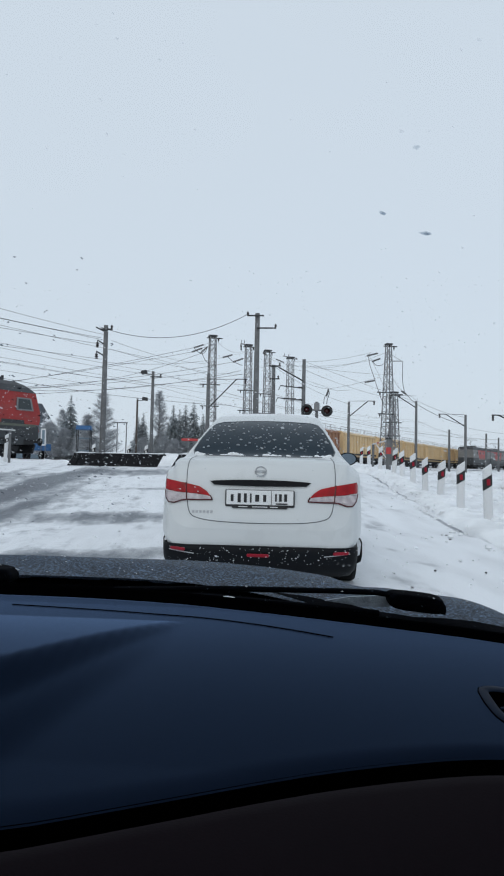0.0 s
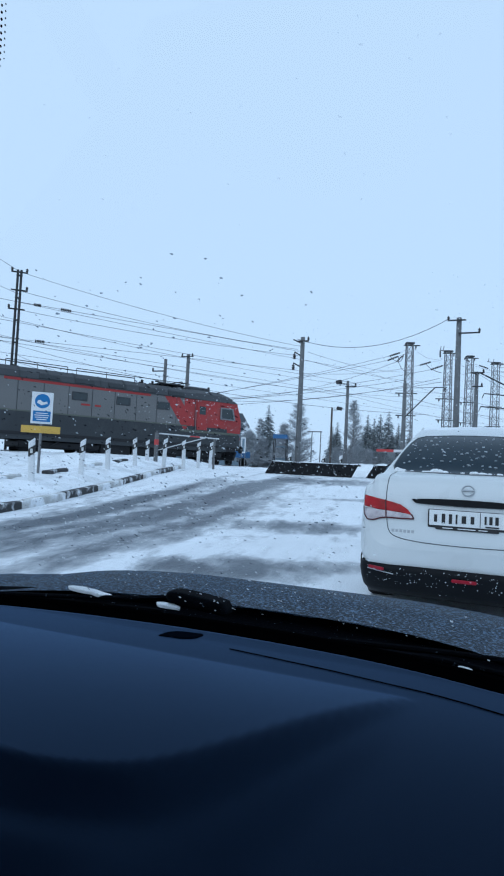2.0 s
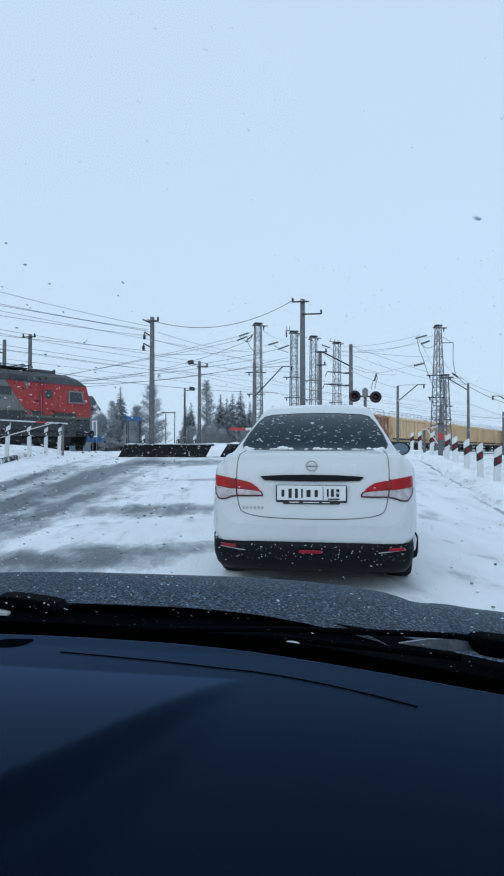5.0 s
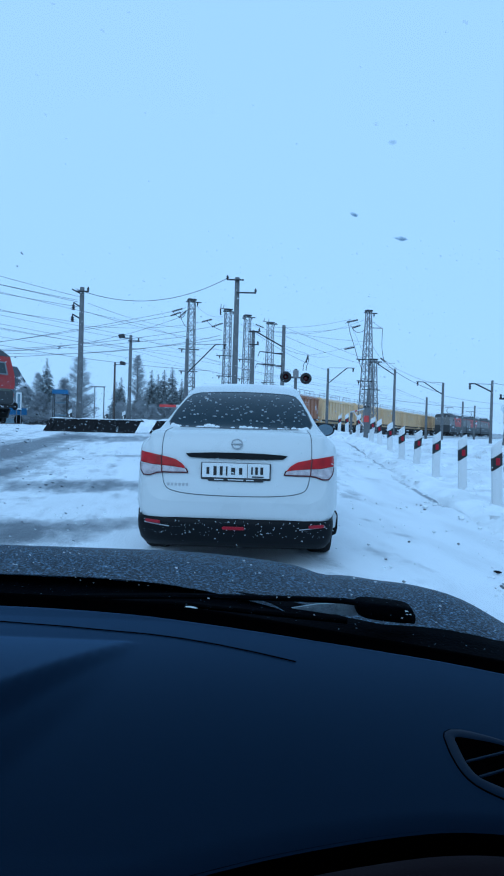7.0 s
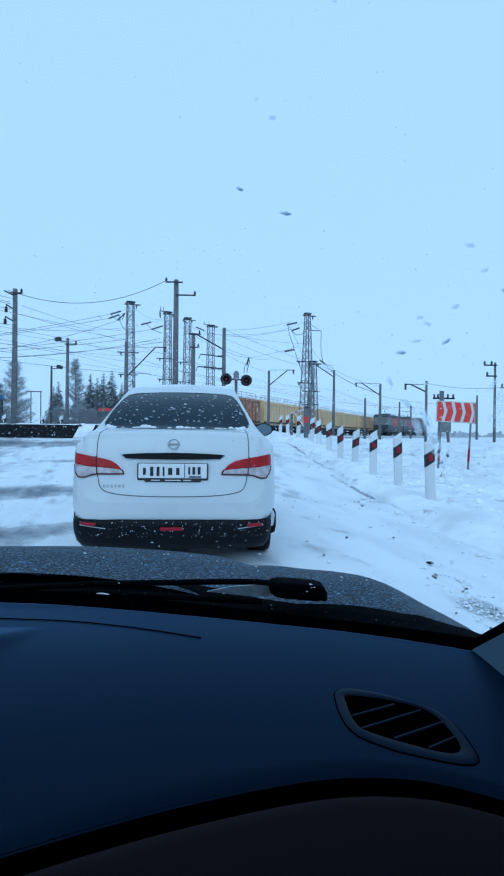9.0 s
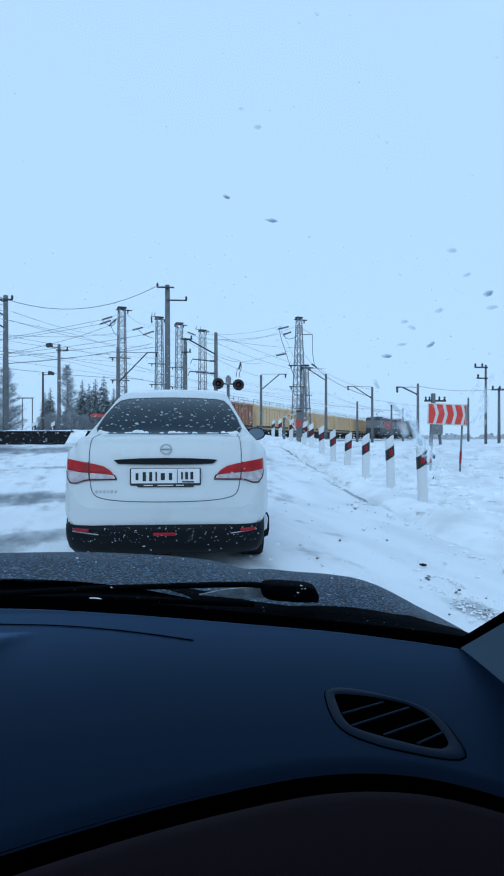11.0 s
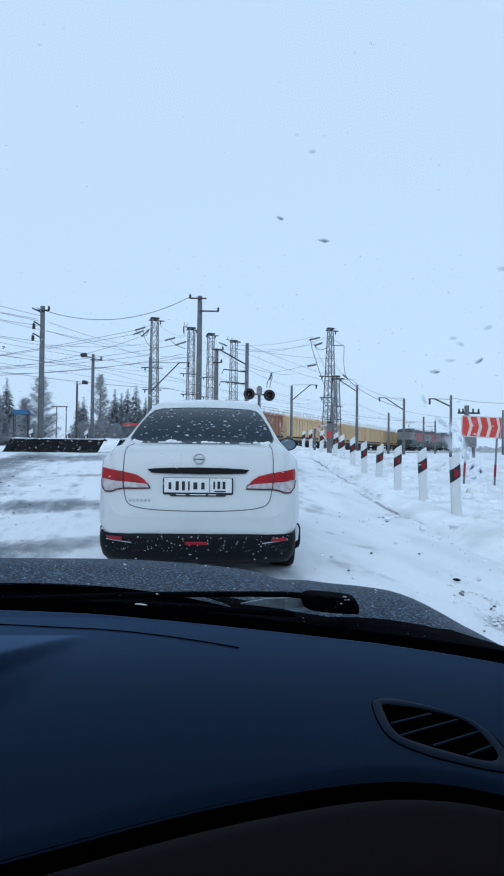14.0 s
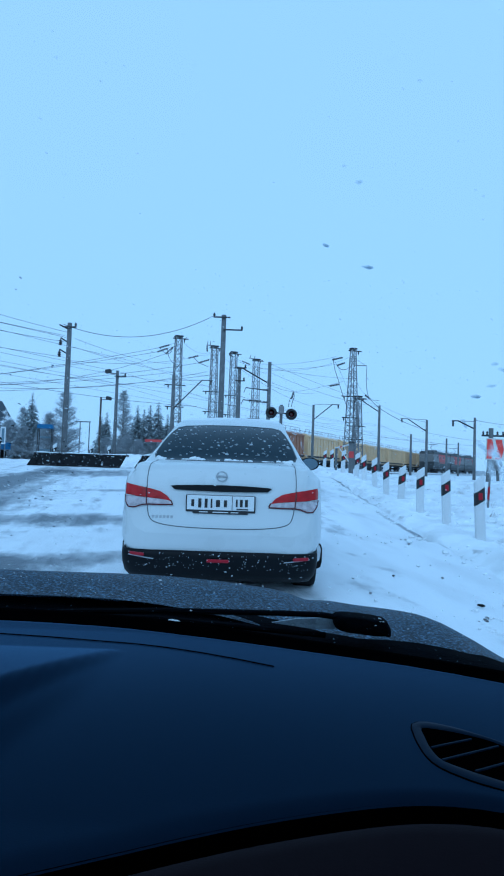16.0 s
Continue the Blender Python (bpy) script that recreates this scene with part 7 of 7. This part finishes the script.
def dash_z(x, y):
    # a swell ahead of the middle seats, ending along a curved ridge and a second, softer step
    ridge = float(np.interp(x, RIDGE_X, RIDGE_Y))
    lean = math.hypot(1.0, (float(np.interp(x + 0.01, RIDGE_X, RIDGE_Y)) - float(np.interp(x - 0.01, RIDGE_X, RIDGE_Y))) / 0.02)
    d = (y - ridge) / lean
    crest = max(y, ridge)
    swell = 0.125 * max(0.0, 0.56 - crest) * (0.55 * ease(-0.02, 0.005, d) + 0.45 * ease(-0.085, -0.035, d))
    return swell + 0.712 + 0.006 * math.sin(max(0, min(1, (y - 0.2) / 0.45)) * math.pi) - 0.03 * max(0.0, abs(x + 0.22) - 0.66) ** 1.2


rows = []
for k in range(121):
    v = k / 120
    row = []
    for i in range(181):
        x = -1.06 + 1.655 * i / 180
        y = screen_foot(x) + 0.012 + (crease_y(x) - screen_foot(x) - 0.012) * v
        row.append((x, y, dash_z(x, y) - 0.004 * max(0, (v - 0.95) / 0.05) ** 2 - (0.003 * (1 - v / 0.03) ** 2 if v < 0.03 else 0)))
    rows.append(row)
dash = part("dashboard_top", Shape().sheet(rows), M_DASH, own, "soft black dashboard top", smooth=True)
edge = rows[-1]
# a shallow groove, its shade painted in with the black lining
part("dash_gap", Shape().sheet([[(x, y + 0.002, z + 0.001) for x, y, z in edge], [(x, y - 0.001, z - 0.02) for x, y, z in edge], [(x, y - 0.013, z - 0.02) for x, y, z in edge]]), M_DASHGAP, dash, "black gap with its shade put into the colour")
part("lower_dash", Shape().sheet([[(x, y - 0.013, z - 0.02) for x, y, z in edge], [(x, y - 0.0145, z - 0.005) for x, y, z in edge], [(x, y - 0.02, z - 0.001) for x, y, z in edge], [(x, y - 0.03, z - 0.002) for x, y, z in edge], [(x, y - 0.09, z - 0.025) for x, y, z in edge], [(x, y - 0.15, z - 0.09) for x, y, z in edge], [(x, y - 0.17, z - 0.3) for x, y, z in edge]]), M_DASHLOW, own, "dark brown glove-box panel", smooth=True)
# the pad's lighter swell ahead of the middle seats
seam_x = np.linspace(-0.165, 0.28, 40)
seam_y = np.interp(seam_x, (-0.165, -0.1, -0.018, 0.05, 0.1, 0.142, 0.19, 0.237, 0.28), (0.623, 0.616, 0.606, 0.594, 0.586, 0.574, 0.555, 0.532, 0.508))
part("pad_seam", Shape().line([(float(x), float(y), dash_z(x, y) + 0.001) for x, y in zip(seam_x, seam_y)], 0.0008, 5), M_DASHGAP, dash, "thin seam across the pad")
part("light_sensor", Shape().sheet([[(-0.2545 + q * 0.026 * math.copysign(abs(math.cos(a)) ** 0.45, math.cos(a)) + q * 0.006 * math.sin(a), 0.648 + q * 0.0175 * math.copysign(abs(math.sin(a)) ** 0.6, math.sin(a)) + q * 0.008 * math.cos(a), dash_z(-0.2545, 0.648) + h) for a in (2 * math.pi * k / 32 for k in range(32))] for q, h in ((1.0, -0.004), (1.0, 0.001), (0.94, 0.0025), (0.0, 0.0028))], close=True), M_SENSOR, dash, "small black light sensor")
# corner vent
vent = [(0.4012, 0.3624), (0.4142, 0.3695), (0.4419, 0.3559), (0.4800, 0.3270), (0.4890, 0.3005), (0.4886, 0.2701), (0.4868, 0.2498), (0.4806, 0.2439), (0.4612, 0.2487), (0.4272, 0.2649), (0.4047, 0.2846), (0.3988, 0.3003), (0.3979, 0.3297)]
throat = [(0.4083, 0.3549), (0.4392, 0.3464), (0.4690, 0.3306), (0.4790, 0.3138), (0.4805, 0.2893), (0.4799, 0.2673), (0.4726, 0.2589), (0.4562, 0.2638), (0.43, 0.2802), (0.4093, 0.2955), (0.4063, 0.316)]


def resample(loop, n):
    pts = [Vector((x, y, 0)) for x, y in loop]
    lens = [(pts[(i + 1) % len(pts)] - pts[i]).length for i in range(len(pts))]
    out, total = [], sum(lens)
    for k in range(n):
        d, i = total * k / n, 0
        while d > lens[i]:
            d -= lens[i]
            i += 1
        out.append(pts[i].lerp(pts[(i + 1) % len(pts)], d / lens[i]))
    return [(out[k - 1] + 2 * out[k] + out[(k + 1) % n]) / 4 for k in range(n)]


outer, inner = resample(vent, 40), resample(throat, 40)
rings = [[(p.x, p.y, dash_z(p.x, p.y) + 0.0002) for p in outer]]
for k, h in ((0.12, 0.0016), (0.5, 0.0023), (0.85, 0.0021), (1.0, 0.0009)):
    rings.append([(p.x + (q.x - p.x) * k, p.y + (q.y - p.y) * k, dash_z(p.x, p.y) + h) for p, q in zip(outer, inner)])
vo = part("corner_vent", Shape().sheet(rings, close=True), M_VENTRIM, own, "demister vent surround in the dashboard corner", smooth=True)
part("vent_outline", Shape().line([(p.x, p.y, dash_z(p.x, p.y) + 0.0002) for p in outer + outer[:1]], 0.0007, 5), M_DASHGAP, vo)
# no opening here: a flat black sheet stands for the shade inside the vent
part("vent_throat_shade", Shape().add([(p.x, p.y, dash_z(p.x, p.y) + 0.0008) for p in inner], [tuple(range(40))]), M_DASHGAP, vo, "flat black sheet painted as the throat's shade")
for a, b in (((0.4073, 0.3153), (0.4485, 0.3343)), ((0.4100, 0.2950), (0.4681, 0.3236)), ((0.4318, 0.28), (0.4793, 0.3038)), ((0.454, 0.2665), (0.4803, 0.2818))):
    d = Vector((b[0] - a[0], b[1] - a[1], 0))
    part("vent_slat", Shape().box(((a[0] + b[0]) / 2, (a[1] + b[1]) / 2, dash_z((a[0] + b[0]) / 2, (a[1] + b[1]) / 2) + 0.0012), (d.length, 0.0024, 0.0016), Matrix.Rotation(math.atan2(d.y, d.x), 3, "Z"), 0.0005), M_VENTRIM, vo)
# cowl, wipers, bonnet
xs = np.linspace(-1.08, 0.66, 60)
part("screen_border", Shape().sheet([[(x, screen_foot(x) + d, z) for x in xs] for d, z in ((0.008, 0.70), (0.015, 0.712), (0.025, 0.721), (0.033, 0.722), (0.045, 0.70))]), M_FRIT, own, "black border at the windscreen's foot")


def cowl_end(x):
    """Where the cowl's front lip runs: further back and lower towards the wing."""
    k = ease(0.25, 0.47, x)
    return (screen_foot(x) + 0.3) * (1 - k) + 0.75 * k, 0.68 * (1 - k) + k * (0.686 - 0.457 * max(0.0, x - 0.47) ** 1.6)


xs = np.linspace(-1.08, 0.74, 76)
cowl_rows = []
for v, z in ((0, 0.685), (0.18, 0.68), (0.4, 0.668), (0.65, 0.662), (0.9, 0.674), (1, 0.68), (1.03, 0.66)):
    cowl_rows.append([(x, (screen_foot(min(x, 0.64)) + 0.04) * (1 - v) + cowl_end(x)[0] * v, z + (cowl_end(x)[1] - 0.68) * v ** 0.5 + 0.004 * noise.noise((x * 20, v * 12, 0))) for x in xs])
part("cowl", Shape().sheet(cowl_rows), M_COWL, own, "black wiper cowl flecked with ice", smooth=True)


def bonnet_z(x, y):
    q = max(x + 0.1, -0.46 - x, 0.0)
    along = float(np.interp(y, (0.6, 0.8, 1.0, 1.15, 1.3, 1.5, 1.7, 1.9, 2.0, 2.06), (0.69, 0.694, 0.692, 0.687, 0.674, 0.634, 0.576, 0.48, 0.38, 0.24)))
    return along - 0.17 * q ** 2.1 - 0.012 * math.exp(-((q - 0.5) / 0.05) ** 2) + 0.022 * math.exp(-((q - 0.78) / 0.115) ** 2) - 0.1 * max(0.0, q - 0.85)


hr = []
for j in range(50):
    v = j / 49
    row = []
    for i in range(70):
        x = -1.25 + 2.13 * i / 69
        y0 = cowl_end(max(-1.06, min(0.74, x)))[0] - 0.04
        y = y0 + (2.06 - 0.34 * ((x + 0.2) / 1.06) ** 4 - y0) * v
        row.append((x, y, bonnet_z(x, y)))
    hr.append(row)
part("bonnet", Shape().sheet(hr), M_HOOD, own, "dark bonnet wet and speckled with flakes", smooth=True)
for sgn in (-1, 1):
    col = [p for p in (r[0 if sgn < 0 else -1] for r in hr)]
    part("wing", Shape().sheet([col, [(px + sgn * 0.03, py, pz - 0.12) for px, py, pz in col], [(px + sgn * 0.03, py, -0.05) for px, py, pz in col]]), M_HOOD, own, smooth=True)
last = hr[-1]
part("front_bumper", Shape().sheet([last, [(x, y + 0.05, z - 0.12) for x, y, z in last], [(x, y + 0.04, 0.02) for x, y, z in last]]), M_HOOD, own, smooth=True)


def wiper(pts, tip, name="wiper"):
    w = part(name, Shape().line(pts, 0.0045, 8), M_WIPER, own, "black wiper arm and blade")
    part("blade", Shape().line([(x, y + 0.02, z - 0.004) for x, y, z in tip], 0.005, 8), M_WIPER, w)
    return w


wiper([(-0.05, 0.735, 0.716), (0.12, 0.74, 0.722), (0.3, 0.73, 0.7265), (0.36, 0.728, 0.7265), (0.4, 0.73, 0.722)], [(-0.14, 0.735, 0.706), (0.1, 0.742, 0.708), (0.3, 0.732, 0.698), (0.37, 0.73, 0.694)])
def pivot_cover(cx, cy, cz, half):
    hub = []
    for k in range(28):
        a = 2 * math.pi * k / 28
        c, s_ = math.copysign(abs(math.cos(a)) ** 0.55, math.cos(a)), math.copysign(abs(math.sin(a)) ** 0.6, math.sin(a))
        hub.append((cx + half * c, cz + (0.29 if cx > 0 else 0.2) * half * s_ - 0.09 * half * c - (0.004 if c > 0.9 else 0)))
    part("wiper_hub", Shape().sheet([[(cx + (x - cx) * q, cy + dy, cz + (z - cz) * q) for x, z in hub] for dy, q in ((-0.007, 0.0), (-0.007, 0.86), (-0.003, 0.97), (0.004, 1.0), (0.03, 1.0))], close=True), M_COWL if cx > 0 else M_WIPER, own, "rounded black wiper pivot cover", smooth=True)


pivot_cover(0.424, 0.724, 0.7125, 0.044)
pivot_cover(-0.315, 0.81, 0.722, 0.06)
wiper([(-0.98, 0.66, 0.69), (-0.8, 0.75, 0.692), (-0.6, 0.805, 0.698), (-0.45, 0.825, 0.71), (-0.36, 0.825, 0.724)], [(-1.0, 0.66, 0.69), (-0.7, 0.78, 0.69), (-0.4, 0.825, 0.692)])
for x, y, z, sx, sy in ((-0.548, 0.818, 0.7135, 0.054, 0.014), (-0.362, 0.798, 0.714, 0.026, 0.011), (0.172, 0.68, 0.714, 0.016, 0.008), (0.138, 0.688, 0.72, 0.01, 0.004)):
    flat = [(x + sx * (0.85 + 0.35 * noise.noise((a * 1.3, x * 9, 2))) * math.cos(a * 0.349), y + sy * (0.85 + 0.6 * noise.noise((a * 1.9, x * 9, 7))) * math.sin(a * 0.349) + 0.12 * sx * math.cos(a * 0.349)) for a in range(18)]
    part("ice_clump", Shape().sheet([[(x + (px - x) * q, y + (py - y) * q, z + dz + 0.1 * (x - px)) for px, py in flat] for q, dz in ((0.96, -0.005), (1.0, 0.0), (0.85, 0.0012), (0.1, 0.0016))], close=True), M_BANK, own, "flat slip of snow on the cowl", smooth=True)

part("ice_sheet", Shape().prism([(0.285, 0.707), (0.324, 0.7144), (0.391, 0.7187), (0.386, 0.70), (0.345, 0.70)], 0.748, 0.752), M_WETICE, own, "grey slip of wet ice by the wiper")

# windscreen with its printed patch and flakes
def glass_at(x, v):
    """v runs from the foot (0) to the head (1)."""
    foot = Vector((x, screen_foot(x) + 0.03, 0.705))
    head = Vector((x * 0.95, 0.215 - 0.04 * ((x + 0.25) / 0.75) ** 2, 1.535))
    return foot.lerp(head, v)


screen = part("windscreen", Shape().sheet([[glass_at(x, v) for x in np.linspace(-1.03, 0.66, 30)] for v in np.linspace(0, 1, 14)]), M_WINDSHIELD, own, "clear windscreen with melting flakes", smooth=True)
screen.visible_shadow = False
print_patch = Shape()
px0, px1, pv0, pv1, pitch = -0.78, -0.305, 0.775, 0.985, 0.0052
nx, nv = int((px1 - px0) / pitch), int((pv1 - pv0) * 0.94 / pitch)
for j in range(nv):
    for i in range(nx):
        gx_, gv_ = px0 + (i + 0.5 + 0.5 * (j % 2)) * pitch, pv0 + (j + 0.5) * pitch / 0.94
        dx_, dv_ = px1 - gx_, (gv_ - pv0) * 0.94
        R = 0.1
        inside = R - math.hypot(R - dx_, R - dv_) if dx_ < R and dv_ < R else min(dx_, dv_)
        if inside < 0:
            continue
        cell = inside / pitch
        def at(u, w, rad):
            return glass_at(gx_ + rad * u * pitch, gv_ + rad * w * pitch / 0.94) + Vector((0, -0.002, -0.002))
        oct8 = [(math.cos(math.pi / 4 * q), math.sin(math.pi / 4 * q)) for q in range(8)]
        sq8 = [(1, 0), (1, 1), (0, 1), (-1, 1), (-1, 0), (-1, -1), (0, -1), (1, -1)]
        if cell < 4.5:
            rad = 0.14 + 0.4 * cell / 4.5
            print_patch.add([at(u, w, rad) for u, w in oct8], [tuple(range(8))])
        else:
            hole = 0.26
            print_patch.add([at(u, w, hole) for u, w in oct8] + [at(u, w, 0.52) for u, w in sq8], [(q, (q + 1) % 8, 8 + (q + 1) % 8, 8 + q) for q in range(8)])
tagged(part("printed_dots", print_patch, M_FRIT, screen, "black dotted print on the glass"), kind="stuff")
rd = random.Random(12)
flakes = Shape()


def flake(x, v, r0, st, ang):
    p = glass_at(x, v) + Vector((0, 0.004, 0.003))
    ring0 = []
    for a in range(12):
        k = rd.uniform(0.55, 1.2)
        c, s_ = k * math.cos(a * math.pi / 6), k * math.sin(a * math.pi / 6)
        u, w = st * r0 * c * math.cos(ang) - r0 * s_ * math.sin(ang), st * r0 * c * math.sin(ang) + r0 * s_ * math.cos(ang)
        ring0.append(p + Vector((u, -0.5 * w, 0.86 * w)))
    flakes.add(ring0, [tuple(range(12))])


for k in range(620):
    flake(rd.uniform(-0.5, 0.62), rd.uniform(0.04, 0.42) if k % 5 else rd.uniform(0.4, 0.8), rd.uniform(0.0005, 0.0011) * (1 if k % 12 else 1.6), rd.uniform(1.0, 2.4), rd.uniform(-0.5, 0.1))
smears = Shape()
dark_marks, flakes = flakes, smears
for k in range(380):
    flake(-0.66 + 0.68 * rd.random() ** 1.2, rd.triangular(0.08, 0.6, 0.3), rd.uniform(0.0007, 0.0012), rd.uniform(1.3, 2.6), rd.uniform(-0.7, 0.1))
for k in range(380):
    flake(rd.uniform(-0.8, -0.12), rd.triangular(0.1, 0.62, 0.36), rd.uniform(0.0007, 0.0013), rd.uniform(1.2, 2.4), rd.uniform(-0.7, 0.1))
flakes = dark_marks
for k in range(260):
    flake(rd.uniform(-0.8, -0.12), rd.triangular(0.03, 0.45, 0.28), rd.uniform(0.0006, 0.0012), rd.uniform(1.0, 2.2), rd.uniform(-0.6, 0.1))
for k in range(240):
    flake(rd.uniform(-0.66, 0.0), rd.triangular(0.03, 0.34, 0.2), rd.uniform(0.0006, 0.0012), rd.uniform(1.0, 2.2), rd.uniform(-0.6, 0.1))
def soft_mark(target, x, v, r0, st, ang, layers=5):
    """A wet mark that thins out towards its edge: nested films of water."""
    wob = [rd.uniform(0.75, 1.2) for a in range(16)]
    for k in range(layers):
        q = 1 - 0.8 * k / layers
        ring0 = []
        for a in range(16):
            c, s_ = wob[a] * q * math.cos(a * math.pi / 8), wob[a] * q * math.sin(a * math.pi / 8)
            u, w = st * r0 * (c + 0.25 * (1 - q)) * math.cos(ang) - r0 * s_ * math.sin(ang), st * r0 * (c + 0.25 * (1 - q)) * math.sin(ang) + r0 * s_ * math.cos(ang)
            ring0.append(glass_at(x, v) + Vector((u, 0.004 - 0.0004 * k - 0.5 * w, 0.003 - 0.0003 * k + 0.86 * w)))
        target.add(ring0, [tuple(range(16))])


wet_marks, pale_marks = Shape(), Shape()
for x, v, r0, st, ang in ((0.482, 0.388, 0.0022, 2.8, 0.08), (0.521, 0.399, 0.0022, 2.6, 0.7), (0.565, 0.45, 0.003, 1.8, 0.3), (0.365, 0.535, 0.0022, 3.0, -0.05), (0.322, 0.56, 0.0018, 2.4, -0.2)):
    soft_mark(wet_marks, x, v, r0, st, ang, 7)
for x, v, r0, st, ang in ((0.57, 0.435, 0.0024, 2.4, 0.2), (0.525, 0.435, 0.0026, 1.6, 0.5), (0.495, 0.425, 0.002, 2.0, 0.1), (0.495, 0.4, 0.0018, 3.0, 0.1), (0.53, 0.495, 0.0026, 2.0, 0.0), (0.475, 0.355, 0.0025, 2.6, -1.0), (0.503, 0.418, 0.002, 2.5, -0.3),
                          (0.545, 0.47, 0.002, 2.0, 0.4), (0.494, 0.328, 0.003, 3.4, -0.7), (0.35, 0.62, 0.002, 2.0, 0.1), (0.58, 0.52, 0.0025, 1.6, 0.5)):
    soft_mark(wet_marks, x, v, r0, st, ang, 2)
for k in range(15):
    u = k / 14
    soft_mark(pale_marks, 0.5 + 0.034 * u ** 0.7 + rd.gauss(0, 0.004), 0.325 - 0.07 * u + rd.gauss(0, 0.004), rd.uniform(0.0025, 0.0055), rd.uniform(1.4, 3.2), -0.85 - 0.5 * u + rd.gauss(0, 0.2), 4)
for k in range(10):
    soft_mark(pale_marks, 0.573 + rd.gauss(0, 0.004), 0.36 - 0.006 * k, rd.uniform(0.002, 0.004), rd.uniform(1.5, 3.0), 1.4 + rd.gauss(0, 0.2), 3)
for x, v, r0, st, ang in ((0.5275, 0.272, 0.002, 2.4, 1.2), (0.536, 0.268, 0.002, 2.2, -1.2), (0.531, 0.258, 0.0018, 2.0, 0.4)):
    soft_mark(wet_marks, x, v, r0, st, ang, 7)
for name, sh, m, lb in (("wet_marks", wet_marks, M_WETMARK, "soft grey wet marks on the glass"), ("melt_smears", pale_marks, M_MELT, "pale smears of melting snow on the glass")):
    mo = part(name, sh, m, screen, lb)
    mo.visible_shadow = False
so = part("dark_specks", smears, M_SMEAR, screen, "dark wet specks on the glass")
so.visible_shadow = False
fo = part("flakes", flakes, M_DROP, screen, "melting flakes on the glass")
tagged(fo, kind="stuff")
fo.visible_shadow = False

# pillars, roof, doors, seats
for sgn in (-1, 1):
    xf = 0.665 if sgn > 0 else -1.04
    a, b = Vector((xf, screen_foot(xf) + 0.02, 0.69)), Vector((xf * 0.97, 0.16, 1.56))
    pl = Shape()
    rowsp = []
    for k in range(9):
        p = a.lerp(b, k / 8) 
        rowsp.append([p + Vector((sgn * dx, dy, dz)) for dx, dy, dz in ((0.0, 0.02, 0.012), (-0.008, -0.01, -0.012), (0.01, -0.05, -0.045), (0.05, -0.075, -0.06), (0.09, -0.06, -0.03), (0.09, 0.03, 0.04), (0.02, 0.035, 0.03))])
    pillar = part("pillar", pl.sheet(rowsp, close=True), M_PILLAR, own, "grey cloth-trimmed windscreen pillar", smooth=True)
    part("pillar_seal", Shape().line([r[0] + Vector((-sgn * 0.004, 0.004, 0.004)) for r in rowsp], 0.008, 6), M_FRIT, pillar, "black glass edge")
    if sgn > 0:
        sail = Shape().add([(x, y, z) for x in (0.577, 0.6) for y, z in ((0.474, 0.70), (0.466, 0.716), (0.424, 0.741), (0.364, 0.777), (0.2, 0.885), (0.1, 0.6), (0.45, 0.6))], [tuple(range(7)), tuple(range(13, 6, -1))] + [(i, (i + 1) % 7, 7 + (i + 1) % 7, 7 + i) for i in range(7)])
        part("sail_panel", sail, M_PILLAR, own, "pale grey corner trim by the windscreen")
        part("sail_seal", Shape().line([(0.582, 0.49, 0.700), (0.582, 0.466, 0.722), (0.582, 0.424, 0.747), (0.582, 0.364, 0.783), (0.582, 0.2, 0.891)], 0.006, 6), M_FRIT, own)
    xd = xf + sgn * 0.07
    part("door", Shape().box((xd, -0.55, 0.32), (0.06, 2.0, 0.72), bevel=0.02), M_DASHLOW, own, "dark door panel")
    part("side_pane", Shape().box((xd, -0.65, 1.1), (0.004, 1.5, 0.82)), M_WINDSHIELD, own).visible_shadow = False
    part("middle_pillar", Shape().box((xd, -1.0, 1.12), (0.06, 0.14, 0.9), bevel=0.02), M_PILLAR, own)
    part("rear_pillar", Shape().box((xd, -1.85, 1.1), (0.07, 0.3, 0.95), bevel=0.03), M_PILLAR, own)
part("roof_lining", Shape().box((-0.2, -0.9, 1.575), (1.72, 2.2, 0.05), bevel=0.015), M_HEADLINER, own, "pale roof lining")
part("floor_pan", Shape().box((-0.2, -0.6, -0.05), (1.8, 2.9, 0.06)), M_SEAT, own)
part("bulkhead", Shape().box((-0.2, 0.6, 0.28), (1.75, 0.06, 0.72)), M_DASHGAP, own)
part("tail_panel", Shape().box((-0.2, -2.05, 0.35), (1.72, 0.08, 0.8), bevel=0.03), M_DASHLOW, own)
for x in (-0.66, 0.26):
    seat = part("seat", Shape().box((x, -0.62, 0.28), (0.5, 0.5, 0.16), bevel=0.05), M_SEAT, own, "dark cloth seat")
    part("backrest", Shape().box((x, -0.95, 0.62), (0.48, 0.14, 0.62), Matrix.Rotation(radians(-12), 3, "X"), 0.05), M_SEAT, seat)
    part("headrest", Shape().box((x, -1.04, 1.03), (0.26, 0.1, 0.18), bevel=0.04), M_SEAT, seat)
bench = part("rear_bench", Shape().box((-0.2, -1.55, 0.3), (1.4, 0.5, 0.18), bevel=0.05), M_SEAT, own)
part("bench_back", Shape().box((-0.2, -1.85, 0.62), (1.4, 0.14, 0.56), bevel=0.05), M_SEAT, bench)
